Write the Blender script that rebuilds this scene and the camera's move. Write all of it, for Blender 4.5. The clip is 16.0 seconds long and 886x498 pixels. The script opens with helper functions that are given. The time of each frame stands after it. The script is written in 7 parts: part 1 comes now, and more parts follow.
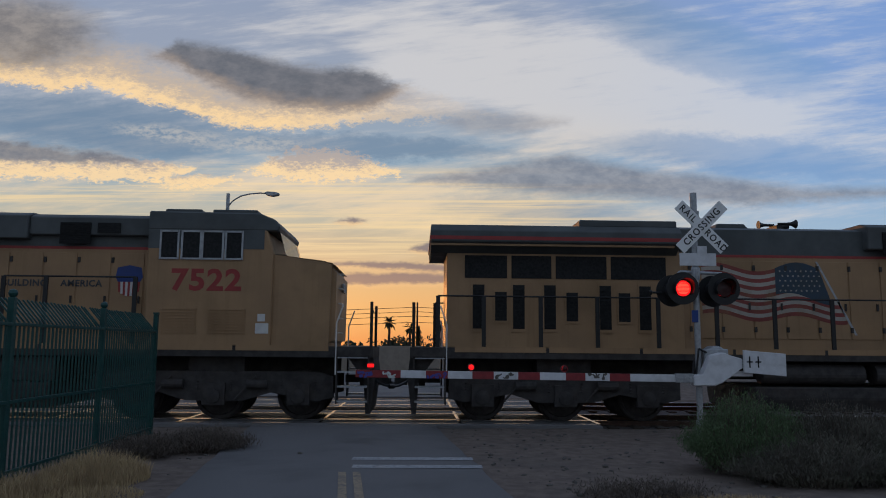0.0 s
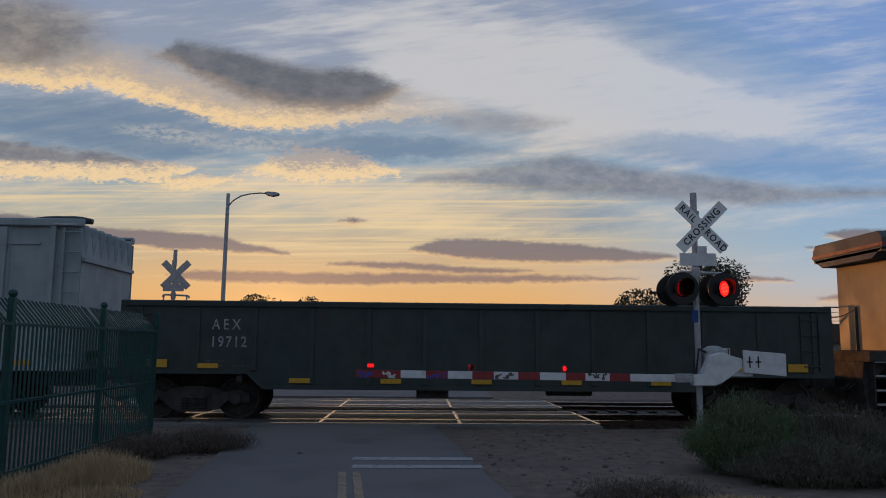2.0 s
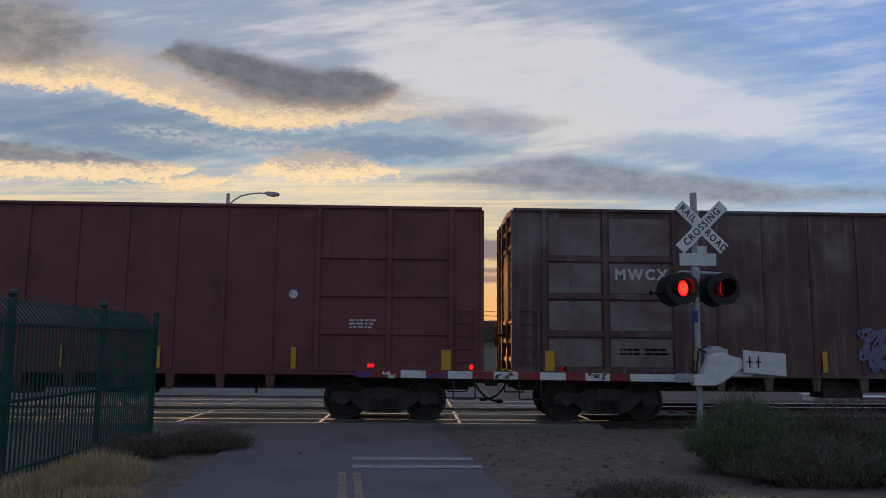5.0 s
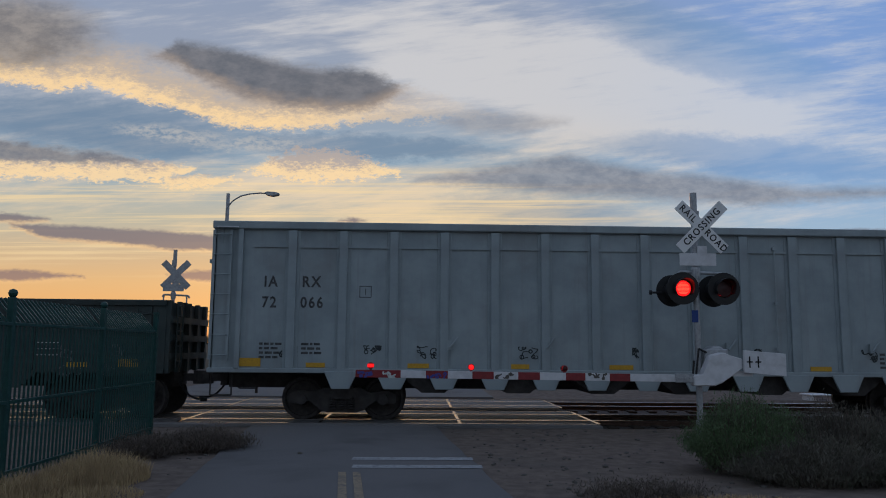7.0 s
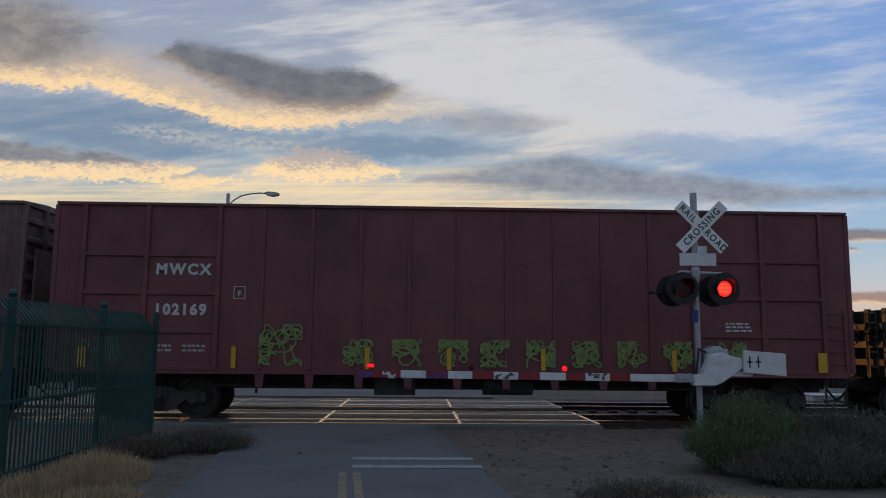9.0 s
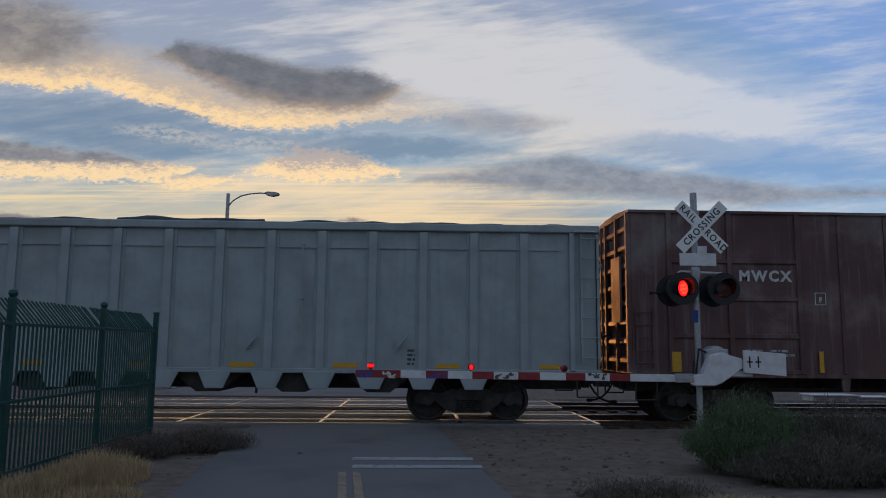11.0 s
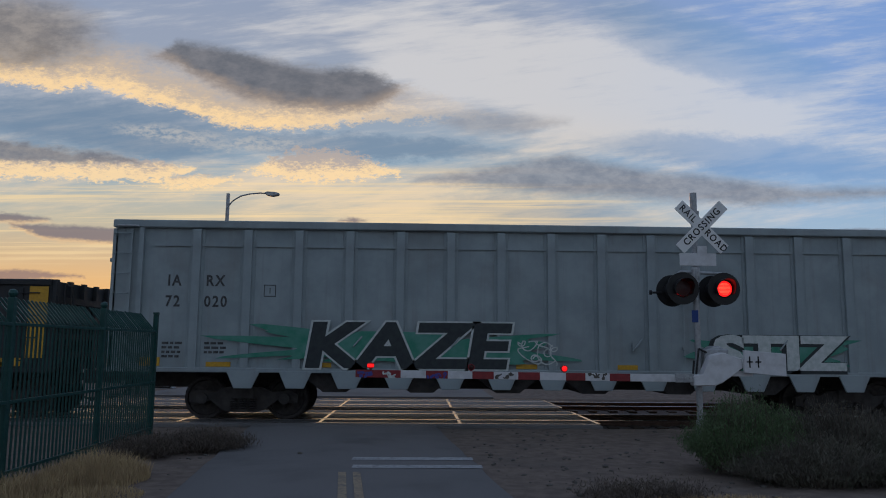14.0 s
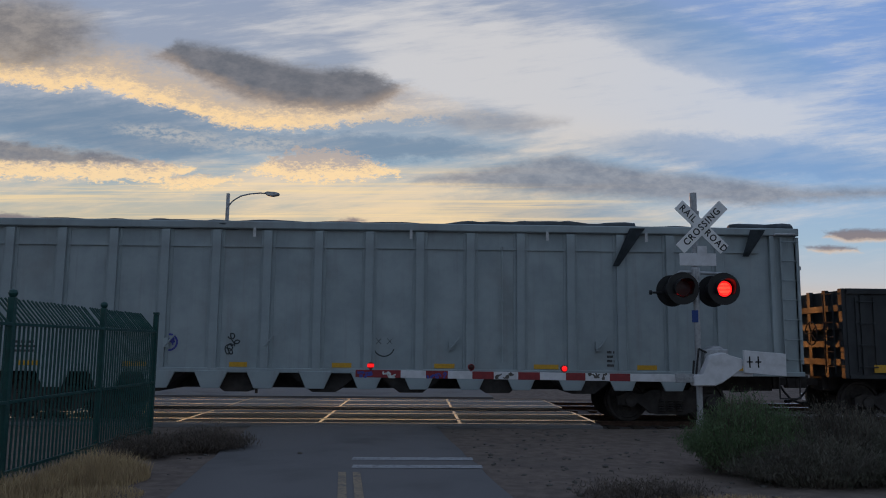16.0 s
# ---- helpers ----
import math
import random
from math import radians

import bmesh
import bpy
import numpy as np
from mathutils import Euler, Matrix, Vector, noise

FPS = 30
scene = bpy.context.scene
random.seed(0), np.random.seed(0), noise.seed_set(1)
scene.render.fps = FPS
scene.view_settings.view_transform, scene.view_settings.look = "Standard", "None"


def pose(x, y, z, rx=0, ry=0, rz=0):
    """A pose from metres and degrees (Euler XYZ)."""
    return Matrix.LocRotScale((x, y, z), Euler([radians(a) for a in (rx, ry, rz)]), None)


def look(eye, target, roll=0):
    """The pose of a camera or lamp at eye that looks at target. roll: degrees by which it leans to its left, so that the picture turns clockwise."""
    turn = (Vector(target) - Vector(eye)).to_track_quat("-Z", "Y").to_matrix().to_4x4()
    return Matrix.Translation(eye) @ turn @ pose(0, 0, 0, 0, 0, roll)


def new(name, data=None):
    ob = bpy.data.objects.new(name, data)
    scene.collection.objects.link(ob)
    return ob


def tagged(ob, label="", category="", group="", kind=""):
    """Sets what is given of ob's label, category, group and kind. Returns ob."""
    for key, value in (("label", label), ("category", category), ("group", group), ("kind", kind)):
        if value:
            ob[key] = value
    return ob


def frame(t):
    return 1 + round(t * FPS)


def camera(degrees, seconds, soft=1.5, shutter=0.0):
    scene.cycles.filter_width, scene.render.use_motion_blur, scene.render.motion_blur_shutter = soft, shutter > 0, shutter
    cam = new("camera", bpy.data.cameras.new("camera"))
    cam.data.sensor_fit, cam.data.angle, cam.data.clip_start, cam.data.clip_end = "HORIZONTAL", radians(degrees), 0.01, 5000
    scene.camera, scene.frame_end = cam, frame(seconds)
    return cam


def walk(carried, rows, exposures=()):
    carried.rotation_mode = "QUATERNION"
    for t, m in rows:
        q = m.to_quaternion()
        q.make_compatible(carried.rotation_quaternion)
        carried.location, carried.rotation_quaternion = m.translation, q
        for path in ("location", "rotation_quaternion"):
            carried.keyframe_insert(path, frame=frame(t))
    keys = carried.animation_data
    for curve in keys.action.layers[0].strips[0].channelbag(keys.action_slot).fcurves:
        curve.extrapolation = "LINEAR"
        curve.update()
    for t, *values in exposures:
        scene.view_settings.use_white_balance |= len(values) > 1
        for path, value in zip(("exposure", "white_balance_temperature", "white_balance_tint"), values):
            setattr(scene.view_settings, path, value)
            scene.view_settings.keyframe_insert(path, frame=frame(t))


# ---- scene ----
# ---- camera ----
cam = camera(60.0, 16.0, soft=1.0, shutter=0.0)
EYE = (0.0, 0.0, 1.62)
YAW, PITCH, ROLL = 1.866, 7.237, 0.509
AIM = (EYE[0] + 20 * math.sin(radians(YAW)), EYE[1] + 20 * math.cos(radians(YAW)), EYE[2] + 20 * math.tan(radians(PITCH)))
CAM_POSE = look(EYE, AIM, ROLL)
# the film camera opens up before dark cars and closes where the low sky shows
walk(cam, [(0, CAM_POSE), (16, CAM_POSE)], exposures=[
    (0.0, 0.03), (0.6, 0.10), (1.1, 0.08), (1.6, 0.0), (2.0, -0.10), (2.5, -0.08), (3.0, 0.03), (4.0, 0.12), (6.5, 0.08), (7.0, 0.02), (7.5, -0.12), (8.0, -0.10), (8.6, 0.0),
    (9.0, 0.10), (11.5, 0.08), (12.5, 0.13), (13.0, 0.09), (13.5, 0.06), (14.0, 0.04), (14.5, -0.04), (15.0, -0.08), (15.5, 0.0), (16.0, 0.05)])

# ---- colour helpers ----


def lin(c):
    c = c / 255.0
    return c / 12.92 if c <= 0.04045 else ((c + 0.055) / 1.055) ** 2.4


def C(r, g, b):
    return (lin(r), lin(g), lin(b), 1.0)


class Sock:
    """A node socket with arithmetic."""

    def __init__(self, tree, out):
        self.t, self.o = tree, out

    def op(self, kind, *others):
        n = self.t.nodes.new("ShaderNodeMath")
        n.operation = kind
        for i, v in enumerate((self, *others)):
            if isinstance(v, Sock):
                self.t.links.new(v.o, n.inputs[i])
            else:
                n.inputs[i].default_value = v
        return Sock(self.t, n.outputs[0])

    def __add__(self, b): return self.op("ADD", b)
    def __sub__(self, b): return self.op("SUBTRACT", b)
    def __mul__(self, b): return self.op("MULTIPLY", b)
    def __truediv__(self, b): return self.op("DIVIDE", b)
    def max(self, b): return self.op("MAXIMUM", b)
    def min(self, b): return self.op("MINIMUM", b)
    def pow(self, b): return self.op("POWER", b)
    def abs(self): return self.op("ABSOLUTE")

    def step(self, a, b, to0=0.0, to1=1.0):
        n = self.t.nodes.new("ShaderNodeMapRange")
        n.interpolation_type = "SMOOTHSTEP"
        self.t.links.new(self.o, n.inputs["Value"])
        n.inputs["From Min"].default_value, n.inputs["From Max"].default_value = a, b
        n.inputs["To Min"].default_value, n.inputs["To Max"].default_value = to0, to1
        return Sock(self.t, n.outputs[0])


def mixc(tree, fac, a, b, blend="MIX"):
    n = tree.nodes.new("ShaderNodeMix")
    n.data_type, n.blend_type = "RGBA", blend
    for name, v in (("Factor", fac), ("A", a), ("B", b)):
        s = [i for i in n.inputs if i.name == name and (i.type == "RGBA") == (name != "Factor") and i.enabled][0]
        if isinstance(v, Sock):
            tree.links.new(v.o, s)
        else:
            s.default_value = v
    return Sock(tree, [o for o in n.outputs if o.type == "RGBA"][0])


def noise_tex(tree, vec, scale, detail=4, rough=0.55, dist=0.0):
    n = tree.nodes.new("ShaderNodeTexNoise")
    n.inputs["Scale"].default_value, n.inputs["Detail"].default_value = scale, detail
    n.inputs["Roughness"].default_value, n.inputs["Distortion"].default_value = rough, dist
    if vec is not None:
        tree.links.new(vec.o, n.inputs["Vector"])
    return Sock(tree, n.outputs["Fac"])


def combine(tree, x, y, z=0.0):
    n = tree.nodes.new("ShaderNodeCombineXYZ")
    for i, v in enumerate((x, y, z)):
        if isinstance(v, Sock):
            tree.links.new(v.o, n.inputs[i])
        else:
            n.inputs[i].default_value = v
    return Sock(tree, n.outputs[0])


def ramp(tree, fac, stops):
    n = tree.nodes.new("ShaderNodeValToRGB")
    while len(n.color_ramp.elements) < len(stops):
        n.color_ramp.elements.new(0.5)
    for e, (p, c) in zip(n.color_ramp.elements, stops):
        e.position, e.color = p, c
    tree.links.new(fac.o, n.inputs[0])
    return Sock(tree, n.outputs[0])


# ---- world: evening sky with broken cloud, and the low sun ----
SUN_DIR = Vector((-0.1856, 0.9824, 0.0165)).normalized()
world = bpy.data.worlds.new("evening_sky")
scene.world = world
world.use_nodes = True


def sky():
    t = world.node_tree
    t.nodes.clear()
    tc = t.nodes.new("ShaderNodeTexCoord")
    sp = t.nodes.new("ShaderNodeSeparateXYZ")
    t.links.new(tc.outputs["Generated"], sp.inputs[0])
    X, Y, Z = (Sock(t, o) for o in sp.outputs)
    Yp = Y.abs().max(0.12)
    # flat plane of the western sky: u to the north, v up, in hundredths
    u0 = X / Yp * 100.0
    v0 = Z / Yp * 100.0
    # ragged edges: bend the plane by cloud noise at three sizes
    n_big = noise_tex(t, combine(t, u0 * 0.05, v0 * 0.10, 0.0), 1.6, 3, 0.5)
    n_mid = noise_tex(t, combine(t, u0 * 0.16, v0 * 0.30, 4.0), 1.8, 8, 0.68)
    n_mid2 = noise_tex(t, combine(t, u0 * 0.16, v0 * 0.30, 11.0), 1.8, 8, 0.68)
    n_fine = noise_tex(t, combine(t, u0 * 0.55, v0 * 1.1, 2.0), 1.5, 6, 0.7)
    u = u0 + (n_big - 0.5) * 7.0 + (n_mid - 0.5) * 6.0
    v = v0 + (n_big - 0.5) * 2.0 + (n_mid2 - 0.5) * 3.4 + (n_fine - 0.5) * 0.8
    # long feathered streaks of the high cloud
    streak = noise_tex(t, combine(t, u0 * 0.020 + v0 * 0.012, v0 * 0.16 - u0 * 0.030, 1.0), 1.7, 7, 0.62)
    feather = noise_tex(t, combine(t, u0 * 0.06 + v0 * 0.05, v0 * 0.42 - u0 * 0.05, 7.0), 1.7, 7, 0.64)
    broad = noise_tex(t, combine(t, u0 * 0.014, v0 * 0.045 - u0 * 0.008, 3.0), 1.6, 4, 0.5)

    nish = t.nodes.new("ShaderNodeTexSky")
    nish.sky_type, nish.sun_disc = "NISHITA", False
    nish.sun_elevation, nish.sun_rotation = radians(1.5), math.atan2(SUN_DIR.x, SUN_DIR.y)
    nish.air_density, nish.dust_density, nish.ozone_density = 1.0, 1.5, 1.5
    base_n = mixc(t, 1.0, Sock(t, nish.outputs[0]), (0.10, 0.10, 0.10, 1), "MULTIPLY")

    grad = ramp(t, v0 * 0.01, [
        (0.0, C(236, 150, 84)), (0.035, C(242, 178, 108)), (0.08, C(230, 184, 128)), (0.12, C(206, 180, 146)), (0.16, C(188, 182, 164)), (0.20, C(166, 176, 178)),
        (0.24, C(144, 166, 184)), (0.32, C(152, 163, 180)), (0.42, C(148, 159, 180)), (0.52, C(140, 155, 182)), (0.64, C(128, 144, 174)), (0.9, C(122, 138, 166))])
    side = (u0 - 2.0).step(8, 52)
    grad_r = ramp(t, v0 * 0.01, [
        (0.0, C(216, 164, 128)), (0.05, C(206, 184, 166)), (0.09, C(186, 190, 196)), (0.14, C(160, 184, 204)), (0.22, C(142, 172, 206)), (0.34, C(130, 160, 206)), (0.5, C(122, 154, 206)), (0.64, C(122, 142, 178)), (0.9, C(118, 136, 168))])
    col = mixc(t, side, grad, grad_r)

    def blob(cu, cv, ru, rv, tilt=0.0, uu=None, vv=None):
        uu, vv = uu or u, vv or v
        du = (uu - cu) / ru
        dv = (vv - cv - (uu - cu) * tilt) / rv
        return du * du + dv * dv

    # blue openings between the layers
    blue = blob(-42, 28.5, 20, 4.6, -0.10).step(0.2, 1.4, 1, 0)
    blue = blue.max(blob(-8, 26.3, 22, 1.7, -0.02).step(0.2, 1.4, 0.8, 0))
    blue = blue.max(blob(46, 26.0, 22, 3.0, -0.07).step(0.2, 1.4, 0.9, 0))
    blue = blue.max(blob(16, 17.8, 14, 2.6, -0.05).step(0.2, 1.5, 0.6, 0))
    blue = blue.max(blob(40, 41, 17, 4.5, -0.3).step(0.2, 1.6, 0.8, 0))
    col = mixc(t, blue * 0.85, col, mixc(t, side, C(108, 132, 158), C(122, 156, 198)))
    # pale high veil, broad and then feathered
    body = blob(24, 35, 44, 8.5, -0.13, u0 + (broad - 0.5) * 40.0, v0 + (broad - 0.5) * 9.0).step(0.1, 1.4, 1, 0)
    body = body.max(blob(2, 20, 26, 5.0, -0.05, u0 + (broad - 0.5) * 30.0, v0 + (broad - 0.5) * 6.0).step(0.1, 1.4, 0.75, 0))
    wisps = (streak * 0.6 + feather * 0.4)
    veil = (body * 0.27 + wisps * 1.15 - 0.40).step(0.10, 0.44)
    veil = veil * v0.step(50, 66, 1, 0) * v0.step(8, 16) * (blue * -0.75 + 1.0)
    warm = mixc(t, v0.step(14, 34), C(236, 209, 168), C(206, 205, 207))
    veilcol = mixc(t, side * 0.8, warm, C(197, 203, 214))
    col = mixc(t, veil * 0.88, col, veilcol)
    # thin bright lines low over the sun
    lines = noise_tex(t, combine(t, u0 * 0.014, v0 * 0.75 - u0 * 0.012, 5.0), 1.7, 6, 0.62)
    col = mixc(t, lines.step(0.48, 0.66) * v0.step(7, 13) * v0.step(20, 26, 1, 0) * (u0 + 0.0).step(12, 40, 1, 0) * 0.6, col, C(246, 216, 164))

    # cloud banks: each has an upper and a lower edge along u
    def bank(pts, uu, vv, soft, rag=0.0):
        """Softened inside of a bank, and the height over its lower edge."""
        a, b = pts[0][0], pts[-1][0]
        edge = ramp(t, (uu - a) / (b - a), [((q[0] - a) / (b - a), (q[1] * 0.01, q[2] * 0.01, 0, 1)) for q in pts])
        spl = t.nodes.new("ShaderNodeSeparateColor")
        t.links.new(edge.o, spl.inputs[0])
        hi, lo = Sock(t, spl.outputs[0]) * 100.0, Sock(t, spl.outputs[1]) * 100.0
        d = (hi - vv).min(vv - lo).min((uu - a) * 0.5).min((uu * -1.0 + b) * 0.5)
        if rag:
            d = d + (n_fine - 0.5) * rag + (n_speck - 0.5) * rag * 0.7
        return d.step(-soft, soft), vv - lo

    n_speck = noise_tex(t, combine(t, u0 * 1.1, v0 * 2.3, 9.0), 1.5, 5, 0.7)
    ub, vb = u0 + (n_mid - 0.5) * 4.5, v0 + (n_mid2 - 0.5) * 2.6 + (n_fine - 0.5) * 0.9
    us, vs = u0 + (n_mid - 0.5) * 5.0, v0 + (n_mid2 - 0.5) * 1.0
    # brown-grey bank in the upper corner
    corner = blob(-55, 41.5, 13, 5.5, -0.05, ub, vb).step(0.1, 1.5, 0.85, 0)
    # the great bank: sunlit ragged underside, greyer above
    m, up = bank(BANK, ub, vb, 0.6, 2.4)
    tone = (up + (n_fine - 0.5) * 4.0 + (n_speck - 0.5) * 3.0 + (n_mid - 0.5) * 4.5)
    bankcol = mixc(t, tone.step(0.2, 3.2), C(251, 215, 162), mixc(t, tone.step(2.5, 7.0), C(196, 178, 160), C(166, 166, 172)))
    col = mixc(t, m * up.step(3.0, 10.0, 0.93, 0.30) * u0.step(-20, 9, 1, 0.15), col, bankcol)
    col = mixc(t, corner, col, mixc(t, n_mid.step(0.3, 0.7), C(112, 108, 108), C(150, 142, 136)))
    # thin wisps in the blue gap
    wisp = (blob(-33, 27.6, 9, 1.4, -0.1, ub, vb).step(0.0, 1.2, 1, 0)).max(blob(-22, 26.3, 9, 1.1, 0.05, ub, vb).step(0.0, 1.2, 0.9, 0))
    col = mixc(t, wisp * n_fine.step(0.35, 0.6) * 0.6, col, C(196, 192, 186))
    # broken gold shoals lower down
    for pts, rag in ((LOW_GOLD, 2.6), (LOW_GOLD_TAIL, 2.4), (SHOAL, 4.2)):
        m, up = bank(pts, ub, vb, 0.4, rag)
        shade = (up + (n_mid - 0.5) * 3.0 + (n_speck - 0.5) * 5.0).step(0.8, 2.8)
        col = mixc(t, m * 0.88, col, mixc(t, shade, C(250, 216, 166), C(178, 166, 160)))
    m, up = bank(LOW_DARK, ub, vb, 0.55, 0.5)
    col = mixc(t, m * 0.92, col, mixc(t, n_mid2.step(0.3, 0.7), C(108, 112, 124), C(146, 142, 142)))
    # dark cloud riding on the great bank
    m, up = bank(DARK_CLOUD, us, v0 + (n_mid2 - 0.5) * 1.5 + (n_fine - 0.5) * 0.7, 1.0, 0.9)
    body = mixc(t, n_mid2.step(0.25, 0.75), C(92, 97, 107), C(122, 122, 128))
    col = mixc(t, m * 0.95, col, mixc(t, (up + (n_mid - 0.5) * 2.0).step(-0.4, 2.2), C(158, 142, 130), body))
    # long grey cloud and its small neighbour
    for pts, soft, amt, c0, c1 in ((LONG_GREY, 1.0, 0.85, C(118, 124, 138), C(150, 152, 160)), (SMALL_GREY, 0.9, 0.6, C(142, 142, 150), C(166, 164, 166))):
        m, up = bank(pts, us, vs + (n_fine - 0.5) * 0.9, soft, 0.5)
        col = mixc(t, m * amt, col, mixc(t, n_mid2.step(0.3, 0.7), c0, c1))
    # low streaks, lit along their lower edges
    for pts in LOW_STREAKS:
        m, up = bank(pts, us, vs + 0.35, 0.35, 0.5)
        col = mixc(t, m * 0.5, col, C(244, 196, 140))
        m, up = bank(pts, us, vs, 0.32, 0.6)
        col = mixc(t, m * 0.86, col, mixc(t, v0.step(7, 14), C(148, 122, 116), C(116, 112, 122)))

    # the sun itself, and the light round it
    dot = t.nodes.new("ShaderNodeVectorMath")
    dot.operation = "DOT_PRODUCT"
    t.links.new(tc.outputs["Generated"], dot.inputs[0])
    dot.inputs[1].default_value = SUN_DISC
    dd = Sock(t, dot.outputs["Value"])
    glow = dd.max(0.0).pow(120.0) * 0.16 + dd.max(0.0).pow(1500.0) * 0.7
    disc = dd.step(0.99993, 0.99998)
    add = mixc(t, 1.0, col, mixc(t, glow.min(1.0), (0, 0, 0, 1), (1.0, 0.50, 0.16, 1)), "ADD")
    add = mixc(t, 1.0, add, mixc(t, disc.min(1.0), (0, 0, 0, 1), (24, 14, 5, 1)), "ADD")
    # the eastern half is clear dusk sky
    west = Y.step(-0.25, 0.25)
    east = ramp(t, Z, [(0.0, C(116, 124, 142)), (0.3, C(120, 134, 158)), (1.0, C(128, 142, 168))])
    east = mixc(t, 1.0, east, base_n, "ADD")
    full = mixc(t, west, east, add)
    full = mixc(t, Z.step(-0.06, -0.005, 1, 0), full, C(60, 56, 52))
    bg = t.nodes.new("ShaderNodeBackground")
    t.links.new(full.o, bg.inputs["Color"])
    bg.inputs["Strength"].default_value = 1.0
    out = t.nodes.new("ShaderNodeOutputWorld")
    t.links.new(bg.outputs[0], out.inputs["Surface"])


SUN_DISC = (-0.1856, 0.9825, 0.0125)
# cloud banks in the plane of the western sky: place along it, upper edge, lower edge
BANK = [(-59.5, 44.4, 34.8), (-51.9, 42.6, 34.1), (-48.8, 41.1, 33.3), (-44.3, 40.4, 34.1), (-36.7, 39.8, 32.3), (-30.0, 39.5, 30.3), (-24.7, 38.9, 28.6), (-18.6, 38.2, 28.7), (-12.5, 37.1, 29.2), (-4.9, 35.7, 29.9), (2.8, 33.5, 30.4), (9.6, 31.1, 30.8)]
DARK_CLOUD = [(-35.5, 38.4, 38.2), (-33.0, 40.3, 37.3), (-27.7, 39.8, 34.5), (-22.4, 38.7, 32.4), (-17.1, 37.4, 31.4), (-12.5, 36.8, 31.2), (-9.1, 37.2, 31.2), (-6.4, 36.6, 31.8), (-3.7, 35.4, 33.2), (-2.4, 34.4, 34.2)]
LOW_DARK = [(-58.0, 26.9, 23.7), (-55.0, 26.4, 23.7), (-50.6, 25.9, 23.6), (-45.4, 25.0, 23.5), (-40.3, 24.7, 23.6), (-36.6, 23.8, 23.6)]
LOW_GOLD = [(-57.8, 24.2, 21.5), (-54.9, 24.1, 21.4), (-47.5, 23.8, 21.5), (-40.3, 24.0, 21.3), (-34.4, 24.0, 21.1), (-29.9, 23.0, 22.5)]
LOW_GOLD_TAIL = [(-35.3, 21.5, 21.4), (-32.8, 21.7, 20.4), (-29.9, 21.9, 20.3), (-25.4, 22.0, 21.0), (-23.9, 21.7, 21.6)]
SHOAL = [(-22.8, 23.0, 22.9), (-18.9, 24.6, 22.0), (-15.9, 25.8, 21.6), (-10.7, 25.6, 21.6), (-6.9, 24.5, 22.0), (-3.3, 23.0, 22.8)]
LONG_GREY = [(-0.1, 22.0, 21.8), (8.9, 23.7, 21.2), (15.7, 24.8, 20.5), (19.5, 25.5, 20.1), (24.1, 24.7, 20.1), (31.0, 23.6, 19.8), (38.6, 23.1, 19.5), (44.8, 22.4, 19.1), (51.7, 21.6, 19.9), (63.2, 21.7, 20.7), (68.9, 21.9, 21.1)]
SMALL_GREY = [(2.8, 29.9, 29.7), (7.4, 31.1, 28.6), (14.2, 31.1, 28.6), (19.6, 30.4, 30.1)]
LOW_STREAKS = [
    [(-0.9, 12.9, 12.7), (3.7, 14.0, 11.8), (10.4, 14.0, 11.3), (19.4, 13.6, 11.2), (26.9, 13.0, 11.4), (34.5, 12.2, 11.9)],
    [(-32.1, 8.9, 8.8), (-28.5, 9.5, 8.1), (-10.3, 9.3, 7.9), (0.8, 9.5, 8.2), (11.9, 9.5, 8.4), (28.3, 9.1, 9.0)],
    [(-11.8, 10.6, 10.4), (-4.4, 10.9, 10.0), (1.5, 10.7, 9.7), (8.9, 10.3, 9.5), (14.9, 10.0, 9.9)],
    [(-52.7, 15.3, 15.1), (-48.4, 15.2, 13.6), (-39.7, 14.9, 13.0), (-32.4, 14.5, 12.3), (-26.5, 14.0, 12.1), (-16.6, 11.9, 11.7)],
    [(-58.6, 16.7, 15.5), (-52.1, 16.6, 15.6), (-48.4, 16.1, 15.9)],
    [(-58.0, 9.5, 8.0), (-49.4, 9.2, 8.0), (-43.6, 8.6, 8.5)],
    [(54.1, 15.6, 15.4), (57.6, 16.0, 14.7), (68.5, 16.3, 14.9)],
    [(52.1, 13.6, 13.5), (55.1, 13.8, 13.2), (59.0, 13.6, 13.4)],
    [(53.2, 6.8, 6.6), (57.9, 7.7, 6.4), (67.8, 7.9, 6.5)],
    [(41.2, 9.1, 9.0), (44.2, 9.7, 8.9), (49.5, 9.2, 9.1)],
    [(-10.5, 16.4, 16.3), (-8.8, 16.8, 16.0), (-7.1, 16.4, 16.3)],
]
sky()

sun_data = bpy.data.lights.new("sun", "SUN")
sun_data.energy, sun_data.angle, sun_data.color = 1.5, radians(0.5), (1.0, 0.38, 0.10)
sun = new("sun", sun_data)
sun.matrix_world = look((0, 0, 30), Vector((0, 0, 30)) - SUN_DIR)

# ---- materials ----


